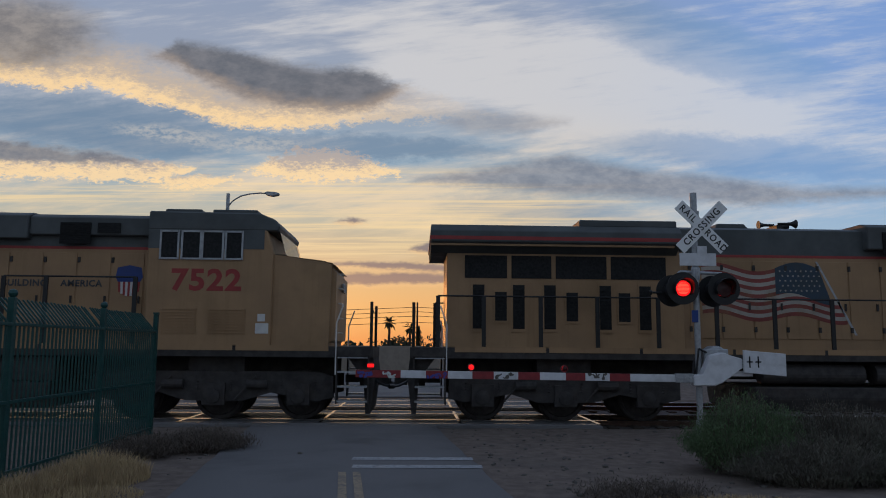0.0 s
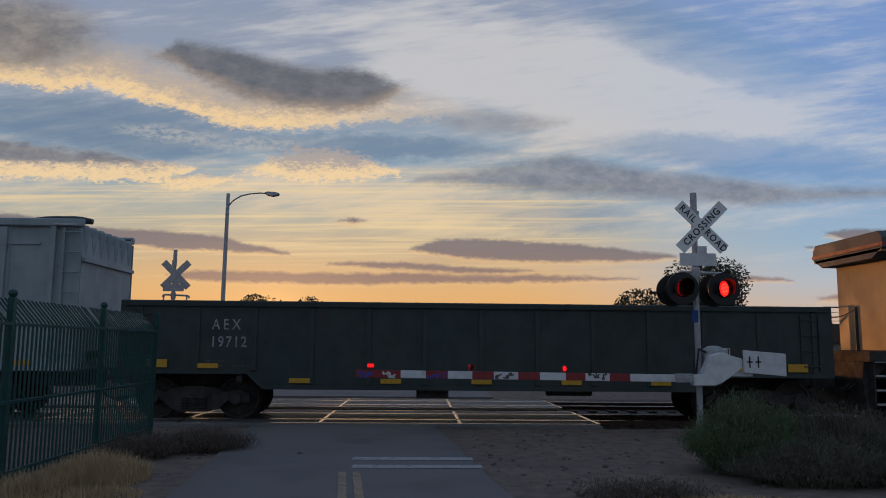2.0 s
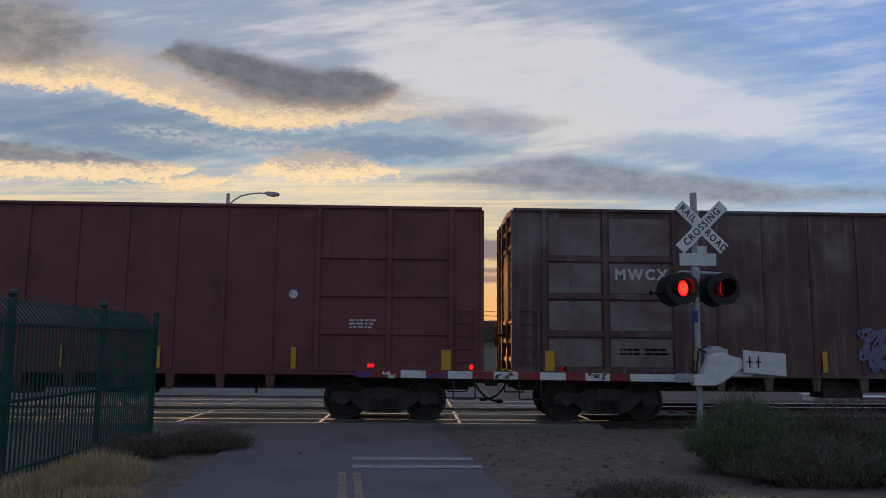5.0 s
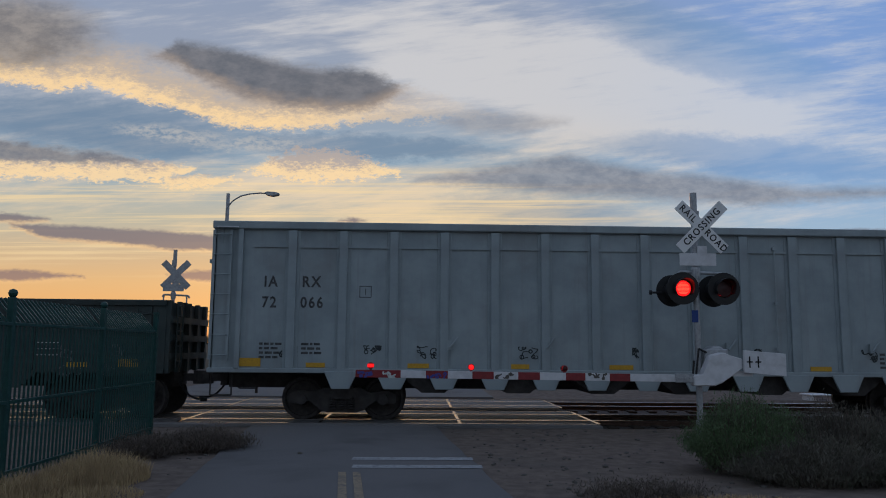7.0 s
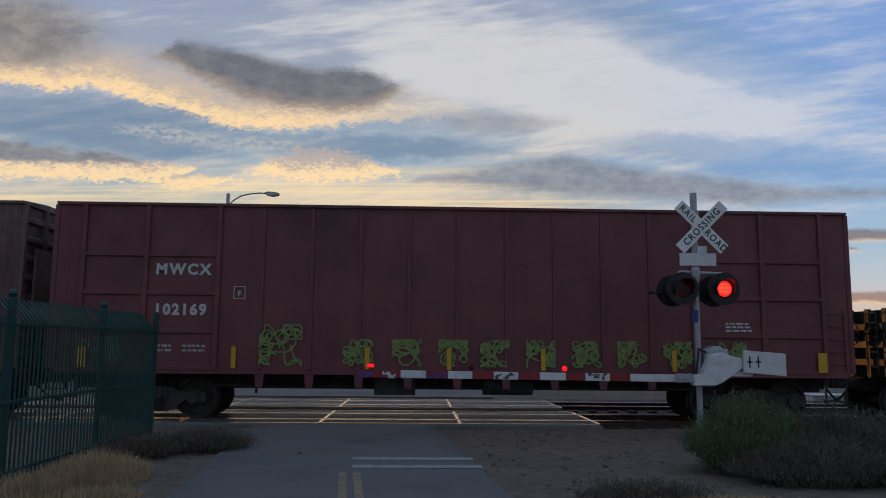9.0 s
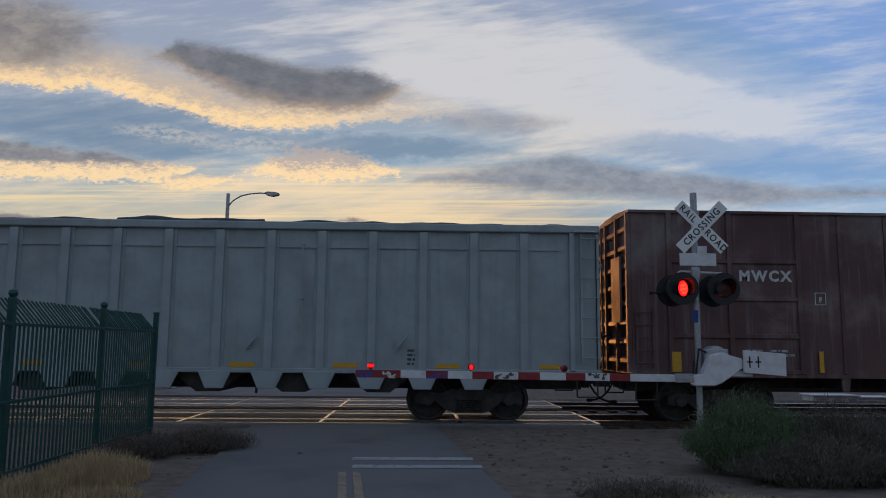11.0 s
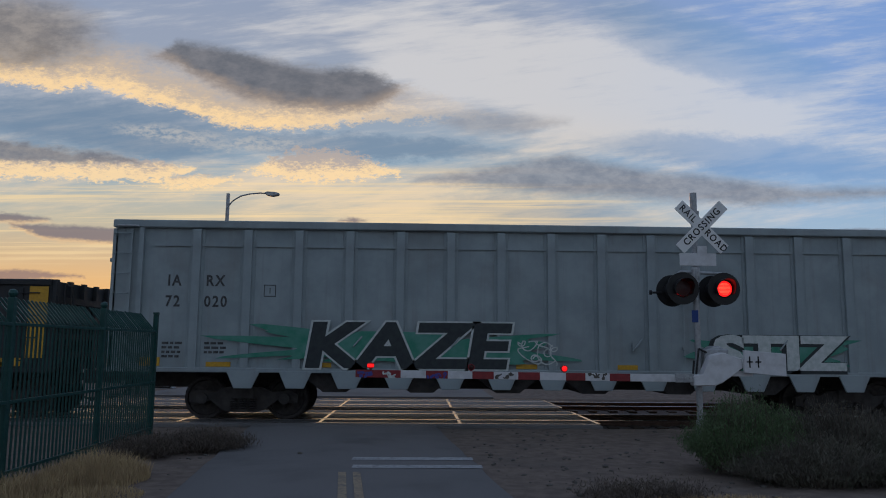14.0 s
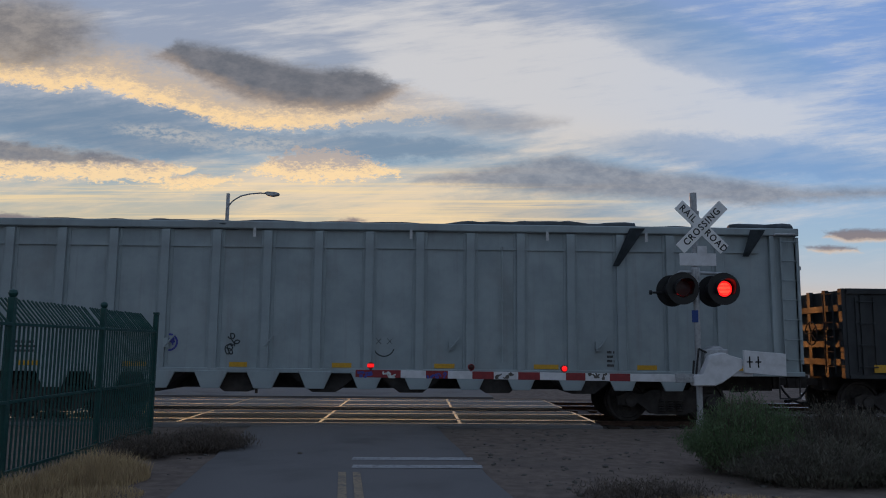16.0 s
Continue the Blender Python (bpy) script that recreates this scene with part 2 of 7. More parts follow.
def material(name, base, base2=None, rough=0.7, metal=0.0, grain=8.0, stain=0.7, stain_col=None, stain_amt=0.35, bump=0.15, bump_scale=40.0, emit=None, emit_strength=0.0,
             rand=0.0, streak=0.0, transmission=0.0, spec=0.35):
    m = bpy.data.materials.new(name)
    m.use_nodes = True
    t = m.node_tree
    b = t.nodes["Principled BSDF"]
    tc = t.nodes.new("ShaderNodeTexCoord")
    P = Sock(t, tc.outputs["Object"])
    n1 = noise_tex(t, P, grain, 6, 0.6)
    n2 = noise_tex(t, P, stain, 5, 0.6, 0.4)
    base2 = base2 or tuple(c * 0.72 for c in base[:3]) + (1,)
    col = mixc(t, n1.step(0.3, 0.7), base, base2)
    if stain_col:
        col = mixc(t, n2.step(0.48, 0.72) * stain_amt, col, stain_col)
    if streak:
        mp = t.nodes.new("ShaderNodeMapping")
        mp.inputs["Scale"].default_value = (3.2, 3.2, 0.16)
        t.links.new(P.o, mp.inputs[0])
        s = noise_tex(t, Sock(t, mp.outputs[0]), 2.0, 6, 0.65)
        col = mixc(t, s.step(0.5, 0.74) * streak, col, stain_col or (0.05, 0.035, 0.025, 1))
    if rand:
        oi = t.nodes.new("ShaderNodeObjectInfo")
        r = Sock(t, oi.outputs["Random"])
        col = mixc(t, r * rand, col, tuple(c * 0.4 for c in base[:3]) + (1,))
    t.links.new(col.o, b.inputs["Base Color"])
    rr = n1.step(0.2, 0.8, max(0.02, rough - 0.1), min(1, rough + 0.12))
    t.links.new(rr.o, b.inputs["Roughness"])
    b.inputs["Metallic"].default_value = metal
    b.inputs["Specular IOR Level"].default_value = spec
    if transmission:
        b.inputs["Transmission Weight"].default_value = transmission
    if bump:
        bn = t.nodes.new("ShaderNodeBump")
        bn.inputs["Strength"].default_value, bn.inputs["Distance"].default_value = bump, 0.02
        t.links.new(noise_tex(t, P, bump_scale, 5, 0.6).o, bn.inputs["Height"])
        t.links.new(bn.outputs[0], b.inputs["Normal"])
    if emit:
        b.inputs["Emission Color"].default_value = emit
        b.inputs["Emission Strength"].default_value = emit_strength
    return m


RUST = (0.12, 0.055, 0.03, 1)
M = {
    "asphalt": material("asphalt", (0.146, 0.138, 0.134, 1), (0.190, 0.180, 0.172, 1), 0.85, grain=60, stain=0.5, stain_col=(0.095, 0.090, 0.086, 1), stain_amt=0.65, spec=0.2, bump=0.35, bump_scale=120),
    "dirt": material("dirt", (0.200, 0.154, 0.124, 1), (0.130, 0.102, 0.084, 1), 0.95, grain=5, stain=0.5, stain_col=(0.13, 0.108, 0.09, 1), stain_amt=0.7, spec=0.2, bump=0.8, bump_scale=18),
    "ballast": material("ballast", (0.13, 0.115, 0.105, 1), (0.07, 0.062, 0.058, 1), 0.95, grain=22, stain=1.5, stain_col=RUST, stain_amt=0.3, spec=0.2, bump=1.0, bump_scale=26),
    "concrete": material("concrete", (0.11, 0.105, 0.10, 1), (0.075, 0.07, 0.068, 1), 0.65, grain=9, stain=1.2, stain_col=(0.07, 0.065, 0.06, 1), stain_amt=0.6, bump=0.2),
    "rail_steel": material("rail_steel", (0.70, 0.67, 0.64, 1), (0.6, 0.57, 0.55, 1), 0.16, 1.0, grain=20, bump=0.03),
    "rail_rust": material("rail_rust", (0.09, 0.05, 0.035, 1), (0.06, 0.035, 0.025, 1), 0.85, 0.0, grain=15),
    "white_line": material("white_line", (0.42, 0.42, 0.42, 1), (0.22, 0.22, 0.22, 1), 0.7, grain=26, stain=5, stain_col=(0.13, 0.13, 0.13, 1), stain_amt=0.7),
    "yellow_line": material("yellow_line", (0.36, 0.27, 0.17, 1), (0.21, 0.17, 0.13, 1), 0.75, grain=26, stain=5, stain_col=(0.1, 0.1, 0.1, 1), stain_amt=0.8),
    "fence_green": material("fence_green", (0.014, 0.072, 0.062, 1), (0.010, 0.052, 0.047, 1), 0.42, grain=12, stain=3, stain_col=(0.03, 0.06, 0.05, 1), stain_amt=0.4, bump=0.05),
    "galv": material("galv", (0.42, 0.43, 0.44, 1), (0.33, 0.34, 0.35, 1), 0.5, 0.5, grain=14, stain=2, stain_col=(0.2, 0.19, 0.18, 1), stain_amt=0.5, bump=0.05),
    "white_paint": material("white_paint", (0.66, 0.66, 0.67, 1), (0.58, 0.58, 0.59, 1), 0.5, grain=8, stain=2.5, stain_col=(0.42, 0.41, 0.40, 1), stain_amt=0.55, bump=0.05),
    "sign_white": material("sign_white", (0.80, 0.80, 0.78, 1), (0.74, 0.74, 0.73, 1), 0.4, grain=6, stain=3, stain_col=(0.6, 0.6, 0.58, 1), stain_amt=0.4, bump=0.02),
    "black_paint": material("black_paint", (0.012, 0.012, 0.013, 1), (0.02, 0.02, 0.02, 1), 0.45, grain=10, bump=0.05),
    "red_stripe": material("red_stripe", (0.26, 0.03, 0.035, 1), (0.20, 0.026, 0.03, 1), 0.4, grain=12, stain=4, stain_col=(0.2, 0.03, 0.03, 1)),
    "blue_scrawl": material("blue_scrawl", (0.04, 0.06, 0.30, 1), (0.08, 0.07, 0.26, 1), 0.5, grain=30),
    "lens_dark": material("lens_dark", (0.05, 0.004, 0.005, 1), (0.035, 0.003, 0.004, 1), 0.12, grain=40, bump=0.3, bump_scale=60),
    "lens_lit": material("lens_lit", (0.5, 0.01, 0.01, 1), (0.45, 0.01, 0.01, 1), 0.2, grain=40, emit=(1.0, 0.012, 0.014, 1), emit_strength=1.0, bump=0),
    "lens_core": material("lens_core", (0.6, 0.05, 0.04, 1), (0.6, 0.05, 0.04, 1), 0.2, emit=(1.0, 0.07, 0.035, 1), emit_strength=1.9, bump=0),
    "sign_blue": material("sign_blue", (0.02, 0.06, 0.25, 1), None, 0.4),
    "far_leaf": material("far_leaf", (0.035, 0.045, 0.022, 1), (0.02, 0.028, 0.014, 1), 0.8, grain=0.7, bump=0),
    "bush_leaf": material("bush_leaf", (0.125, 0.185, 0.085, 1), (0.08, 0.12, 0.055, 1), 0.8, grain=3, stain=1.2, stain_col=(0.14, 0.13, 0.09, 1), stain_amt=0.6, bump=0),
    "olive_twig": material("olive_twig", (0.135, 0.125, 0.092, 1), (0.085, 0.075, 0.062, 1), 0.9, grain=3, stain=1.2, stain_col=(0.09, 0.115, 0.06, 1), stain_amt=0.6, bump=0),
    "dry_twig": material("dry_twig", (0.15, 0.118, 0.092, 1), (0.09, 0.072, 0.058, 1), 0.9, grain=5, bump=0),
    "dry_grass": material("dry_grass", (0.56, 0.41, 0.22, 1), (0.38, 0.27, 0.15, 1), 0.85, grain=4, bump=0),
    "bark": material("bark", (0.07, 0.05, 0.035, 1), (0.04, 0.03, 0.022, 1), 0.95, grain=6, bump=0.6),
    "stone": material("stone", (0.17, 0.15, 0.13, 1), (0.10, 0.09, 0.08, 1), 0.9, grain=14, rand=0.5),
    # rolling stock
    "hopper_grey": material("hopper_grey", (0.325, 0.375, 0.385, 1), (0.26, 0.305, 0.315, 1), 0.55, grain=1.6, stain=0.6, stain_col=(0.22, 0.22, 0.21, 1), stain_amt=0.5, streak=0.35, bump=0.08, bump_scale=3),
    "box_red": material("box_red", (0.178, 0.056, 0.057, 1), (0.135, 0.046, 0.048, 1), 0.5, grain=1.5, stain=0.6, stain_col=(0.06, 0.03, 0.028, 1), stain_amt=0.6, streak=0.3, bump=0.08, bump_scale=4),
    "box_brown": material("box_brown", (0.120, 0.062, 0.058, 1), (0.092, 0.050, 0.048, 1), 0.65, grain=1.5, stain=0.5, stain_col=(0.30, 0.27, 0.26, 1), stain_amt=0.55, streak=0.35, bump=0.08, bump_scale=4),
    "gon_green": material("gon_green", (0.042, 0.058, 0.054, 1), (0.031, 0.044, 0.042, 1), 0.65, grain=2, stain=0.6, stain_col=(0.06, 0.05, 0.04, 1), stain_amt=0.6, streak=0.45, bump=0.1, bump_scale=4),
    "gon_black": material("gon_black", (0.036, 0.039, 0.041, 1), (0.026, 0.028, 0.030, 1), 0.65, grain=2, stain=0.6, stain_col=(0.06, 0.05, 0.045, 1), stain_amt=0.6, streak=0.45, bump=0.1, bump_scale=4),
    "under": material("under", (0.060, 0.053, 0.049, 1), (0.036, 0.032, 0.030, 1), 0.8, grain=5, stain=2, stain_col=(0.06, 0.045, 0.035, 1), stain_amt=0.5, bump=0.2),
    "wheel_steel": material("wheel_steel", (0.065, 0.056, 0.052, 1), (0.042, 0.036, 0.034, 1), 0.7, 0.3, grain=10, bump=0.1),
    "loco_yellow": material("loco_yellow", (0.37, 0.222, 0.110, 1), (0.31, 0.188, 0.098, 1), 0.5, grain=1.2, stain=0.7, stain_col=(0.20, 0.12, 0.05, 1), stain_amt=0.45, streak=0.3, bump=0.04, bump_scale=6),
    "loco_grey": material("loco_grey", (0.095, 0.105, 0.105, 1), (0.07, 0.078, 0.078, 1), 0.6, grain=1.5, stain=0.8, stain_col=(0.07, 0.07, 0.068, 1), stain_amt=0.6, bump=0.04),
    "loco_red": material("loco_red", (0.34, 0.045, 0.04, 1), (0.27, 0.04, 0.036, 1), 0.5, grain=4),
    "loco_white": material("loco_white", (0.66, 0.64, 0.60, 1), (0.55, 0.53, 0.50, 1), 0.5, grain=4),
    "loco_blue": material("loco_blue", (0.02, 0.05, 0.20, 1), (0.03, 0.05, 0.16, 1), 0.5, grain=4),
    "box_pale": material("box_pale", (0.24, 0.20, 0.20, 1), (0.17, 0.12, 0.115, 1), 0.7, grain=1.3, stain=0.8, stain_col=(0.13, 0.065, 0.055, 1), stain_amt=0.7, streak=0.4, bump=0.05),
    "scuff": material("scuff", (0.12, 0.115, 0.11, 1), (0.05, 0.05, 0.05, 1), 0.7, grain=4, stain=1.5, stain_col=(0.028, 0.03, 0.03, 1), stain_amt=0.8, streak=0.5, bump=0),
    "flag_red": material("flag_red", (0.26, 0.05, 0.045, 1), (0.20, 0.055, 0.04, 1), 0.6, grain=3, stain=1.5, stain_col=(0.22, 0.14, 0.06, 1), stain_amt=0.5),
    "flag_white": material("flag_white", (0.42, 0.37, 0.31, 1), (0.34, 0.30, 0.25, 1), 0.6, grain=3, stain=1.5, stain_col=(0.26, 0.18, 0.10, 1), stain_amt=0.5),
    "flag_blue": material("flag_blue", (0.030, 0.055, 0.085, 1), (0.04, 0.055, 0.065, 1), 0.6, grain=3, stain=1.5, stain_col=(0.08, 0.07, 0.05, 1), stain_amt=0.5),
    "graf_mauve": material("graf_mauve", (0.20, 0.17, 0.22, 1), (0.15, 0.12, 0.15, 1), 0.6, grain=5, bump=0),
    "chalk": material("chalk", (0.22, 0.22, 0.21, 1), (0.10, 0.10, 0.10, 1), 0.7, grain=9, bump=0),
    "grille": material("grille", (0.02, 0.02, 0.02, 1), (0.012, 0.012, 0.012, 1), 0.8, grain=20),
    "reflector": material("reflector", (0.62, 0.34, 0.03, 1), (0.5, 0.27, 0.03, 1), 0.4, grain=20, bump=0),
    "letter_black": material("letter_black", (0.03, 0.03, 0.032, 1), (0.10, 0.10, 0.10, 1), 0.6, grain=14, bump=0),
    "letter_white": material("letter_white", (0.62, 0.62, 0.60, 1), (0.42, 0.42, 0.42, 1), 0.6, grain=14, bump=0),
    "stencil_white": material("stencil_white", (0.46, 0.46, 0.45, 1), (0.20, 0.20, 0.20, 1), 0.6, grain=9, bump=0),
    "graf_green": material("graf_green", (0.030, 0.145, 0.100, 1), (0.022, 0.095, 0.070, 1), 0.55, grain=3, stain=1.6, stain_col=(0.10, 0.20, 0.17, 1), stain_amt=0.7, bump=0),
    "graf_teal": material("graf_teal", (0.03, 0.22, 0.14, 1), (0.10, 0.28, 0.22, 1), 0.55, grain=3, bump=0),
    "graf_white": material("graf_white", (0.62, 0.64, 0.62, 1), (0.45, 0.5, 0.47, 1), 0.55, grain=8, bump=0),
    "graf_dark": material("graf_dark", (0.025, 0.03, 0.035, 1), (0.04, 0.05, 0.05, 1), 0.55, grain=8, bump=0),
    "graf_lime": material("graf_lime", (0.22, 0.29, 0.09, 1), (0.13, 0.18, 0.06, 1), 0.6, grain=8, bump=0),
    "graf_red": material("graf_red", (0.42, 0.07, 0.07, 1), (0.33, 0.09, 0.09, 1), 0.6, grain=8, bump=0),
    "graf_pale": material("graf_pale", (0.335, 0.375, 0.39, 1), (0.27, 0.31, 0.32, 1), 0.6, grain=3, bump=0),
    "graf_blue": material("graf_blue", (0.15, 0.16, 0.30, 1), (0.13, 0.13, 0.24, 1), 0.6, grain=8, bump=0),
    "tarp": material("tarp", (0.065, 0.08, 0.09, 1), (0.045, 0.055, 0.062, 1), 0.7, grain=5, bump=0.4, bump_scale=5),
    "stucco": material("stucco", (0.30, 0.25, 0.20, 1), (0.24, 0.20, 0.16, 1), 0.9, grain=2),
    "roof": material("roof", (0.10, 0.07, 0.055, 1), None, 0.9, grain=3),
}


def glass_material():
    m = bpy.data.materials.new("cab_glass")
    m.use_nodes = True
    b = m.node_tree.nodes["Principled BSDF"]
    b.inputs["Base Color"].default_value = (0.62, 0.66, 0.68, 1)
    b.inputs["Roughness"].default_value = 0.03
    b.inputs["Transmission Weight"].default_value = 1.0
    b.inputs["IOR"].default_value = 1.1
    return m


M["glass"] = glass_material()

# ---- mesh helpers ----


def box(bm, x0, x1, y0, y1, z0, z1):
    vs = [bm.verts.new(p) for p in ((x0, y0, z0), (x1, y0, z0), (x1, y1, z0), (x0, y1, z0), (x0, y0, z1), (x1, y0, z1), (x1, y1, z1), (x0, y1, z1))]
    for f in ((3, 2, 1, 0), (4, 5, 6, 7), (0, 1, 5, 4), (1, 2, 6, 5), (2, 3, 7, 6), (3, 0, 4, 7)):
        bm.faces.new([vs[i] for i in f])
    return vs


def prism(bm, outline, y0, y1):
    """Extrude an outline of (x, z), counted round, from y0 to y1."""
    a = [bm.verts.new((x, y0, z)) for x, z in outline]
    b = [bm.verts.new((x, y1, z)) for x, z in outline]
    n = len(a)
    bm.faces.new(a)
    bm.faces.new(b[::-1])
    for i in range(n):
        bm.faces.new((a[i], b[i], b[(i + 1) % n], a[(i + 1) % n]))


def prism_x(bm, outline, x0, x1):
    """Extrude an outline of (y, z) along x."""
    a = [bm.verts.new((x0, y, z)) for y, z in outline]
    b = [bm.verts.new((x1, y, z)) for y, z in outline]
    n = len(a)
    bm.faces.new(a[::-1])
    bm.faces.new(b)
    for i in range(n):
        bm.faces.new((a[i], a[(i + 1) % n], b[(i + 1) % n], b[i]))


def tube(bm, p0, p1, r0, r1=None, seg=8, cap=True):
    r1 = r0 if r1 is None else r1
    p0, p1 = Vector(p0), Vector(p1)
    q = (p1 - p0).to_track_quat("Z", "Y")
    rings = []
    for p, r in ((p0, r0), (p1, r1)):
        rings.append([bm.verts.new(p + q @ Vector((r * math.cos(2 * math.pi * i / seg), r * math.sin(2 * math.pi * i / seg), 0))) for i in range(seg)])
    for i in range(seg):
        bm.faces.new((rings[0][i], rings[0][(i + 1) % seg], rings[1][(i + 1) % seg], rings[1][i]))
    if cap:
        bm.faces.new(rings[0][::-1])
        bm.faces.new(rings[1])


def pipe(bm, pts, r, seg=6):
    for a, b in zip(pts, pts[1:]):
        tube(bm, a, b, r, r, seg)


def lathe(bm, profile, seg=24, axis="Z", at=(0, 0, 0), cap=True):
    """Turn a profile of (radius, height) round an axis."""
    rings = []
    for r, h in profile:
        ring = []
        for i in range(seg):
            a = 2 * math.pi * i / seg
            p = (r * math.cos(a), r * math.sin(a), h)
            if axis == "Y":
                p = (p[0], p[2], p[1])
            elif axis == "X":
                p = (p[2], p[0], p[1])
            ring.append(bm.verts.new((p[0] + at[0], p[1] + at[1], p[2] + at[2])))
        rings.append(ring)
    for a, b in zip(rings, rings[1:]):
        for i in range(seg):
            bm.faces.new((a[i], a[(i + 1) % seg], b[(i + 1) % seg], b[i]))
    for ring in ((rings[0], rings[-1]) if cap else ()):
        bm.faces.new(ring)


def mesh_of(name, bm, mat, smooth=False):
    bmesh.ops.recalc_face_normals(bm, faces=bm.faces)
    me = bpy.data.meshes.new(name)
    bm.to_mesh(me)
    bm.free()
    for m in (mat if isinstance(mat, (list, tuple)) else [mat]):
        me.materials.append(m)
    if smooth:
        for p in me.polygons:
            p.use_smooth = True
    return me


def part(name, bm, mat, parent=None, label="", bevel=0.0, smooth=False, at=None):
    if bevel:
        bmesh.ops.bevel(bm, geom=bm.edges[:], offset=bevel, segments=1, affect="EDGES", clamp_overlap=True)
    ob = new(name, mesh_of(name, bm, mat, smooth))
    if parent is not None:
        ob.parent = parent
    if at is not None:
        ob.matrix_basis = at
    if label:
        tagged(ob, label)
    return ob


def shared(name, me, parent, m, label=""):
    ob = new(name, me)
    ob.parent = parent
    ob.matrix_basis = m
    if label:
        tagged(ob, label)
    return ob


def B():
    return bmesh.new()


def lettering(name, text, size, mat, parent, m, label="", extrude=0.002, bold=0.0, shear=0.0, spacing=1.0, stretch=1.0):
    cu = bpy.data.curves.new(name, "FONT")
    cu.body, cu.size, cu.extrude, cu.offset, cu.shear, cu.space_character = text, size, extrude, bold, shear, spacing
    cu.align_x, cu.align_y = "CENTER", "CENTER"
    cu.resolution_u = 3
    tmp = bpy.data.objects.new(name, cu)
    scene.collection.objects.link(tmp)
    dg = bpy.context.evaluated_depsgraph_get()
    me = bpy.data.meshes.new_from_object(tmp.evaluated_get(dg))
    bpy.data.objects.remove(tmp)
    me.materials.clear()
    me.materials.append(mat)
    if stretch != 1.0:
        me.transform(Matrix.Diagonal((stretch, 1, 1, 1)))
    ob = new(name, me)
    ob.parent = parent
    ob.matrix_basis = m
    if label:
        tagged(ob, label)
    return ob


def thing(name, label, category, m=None, group="", kind=""):
    e = new(name)
    if m is not None:
        e.matrix_basis = m
    return tagged(e, label, category, group, kind)


# things painted on the near side of a car read from the viewer's side: x to the right, z up, facing -y
def side_pose(x, y, z):
    return pose(x, y, z, 90, 0, 0)


MOVES = []   # (thing, x at the start)
FLASH = []   # (part, phase)
SPEED = 15.6
Y_TRACK = 18.2

# ---- ground ----


def grid_mesh(name, xs, ys, zf, mat, label, category, smooth=True):
    bm = B()
    vs = [[bm.verts.new((x, y, zf(x, y))) for x in xs] for y in ys]
    for j in range(len(ys) - 1):
        for i in range(len(xs) - 1):
            bm.faces.new((vs[j][i], vs[j][i + 1], vs[j + 1][i + 1], vs[j + 1][i]))
    ob = new(name, mesh_of(name, bm, mat, smooth))
    return tagged(ob, label, category, kind="structure")


def road_left(y):
    return -3.42 + (16.1 - y) * 0.092


def road_right(y):
    return 0.48 + (15.8 - y) * 0.09


def ground_z(x, y):
    bumps = noise.noise(Vector((x * 0.9, y * 0.9, 0))) * 0.03 + noise.noise(Vector((x * 3.1, y * 3.1, 4))) * 0.012
    on_road = road_left(y) - 0.15 < x < road_right(y) + 0.15 and y < 30
    z = -0.06 + (0 if on_road else bumps)
    if 16.3 < y < 25.0:
        z = -0.30
    if y > 26.5:
        z = -0.05 + 0.45 * min(1, max(0, (y - 26.5) / 3)) * (0.6 + 0.5 * noise.noise(Vector((x * 0.2, y * 0.2, 2)))) * (1 if not -9 < x < 3 else 0.1) * max(0, 1 - (y - 30) / 40 if y > 30 else 1)
    return z


def spread(a, b, n):
    return [a + (b - a) * i / n for i in range(n + 1)]


GX = [-1500, -600, -250, -120, -60, -35] + spread(-22, 22, 150) + [35, 60, 120, 250, 600, 1500]
GY = [-400, -100, -40, -15, -5] + spread(0, 16.2, 80) + [16.35, 16.6, 18, 20, 22, 24, 24.9, 25.2] + spread(26, 40, 28) + [46, 55, 70, 100, 160, 300, 700, 2500]
grid_mesh("ground", GX, GY, ground_z, M["dirt"], "bare trodden brown dirt with small stones", "ground")


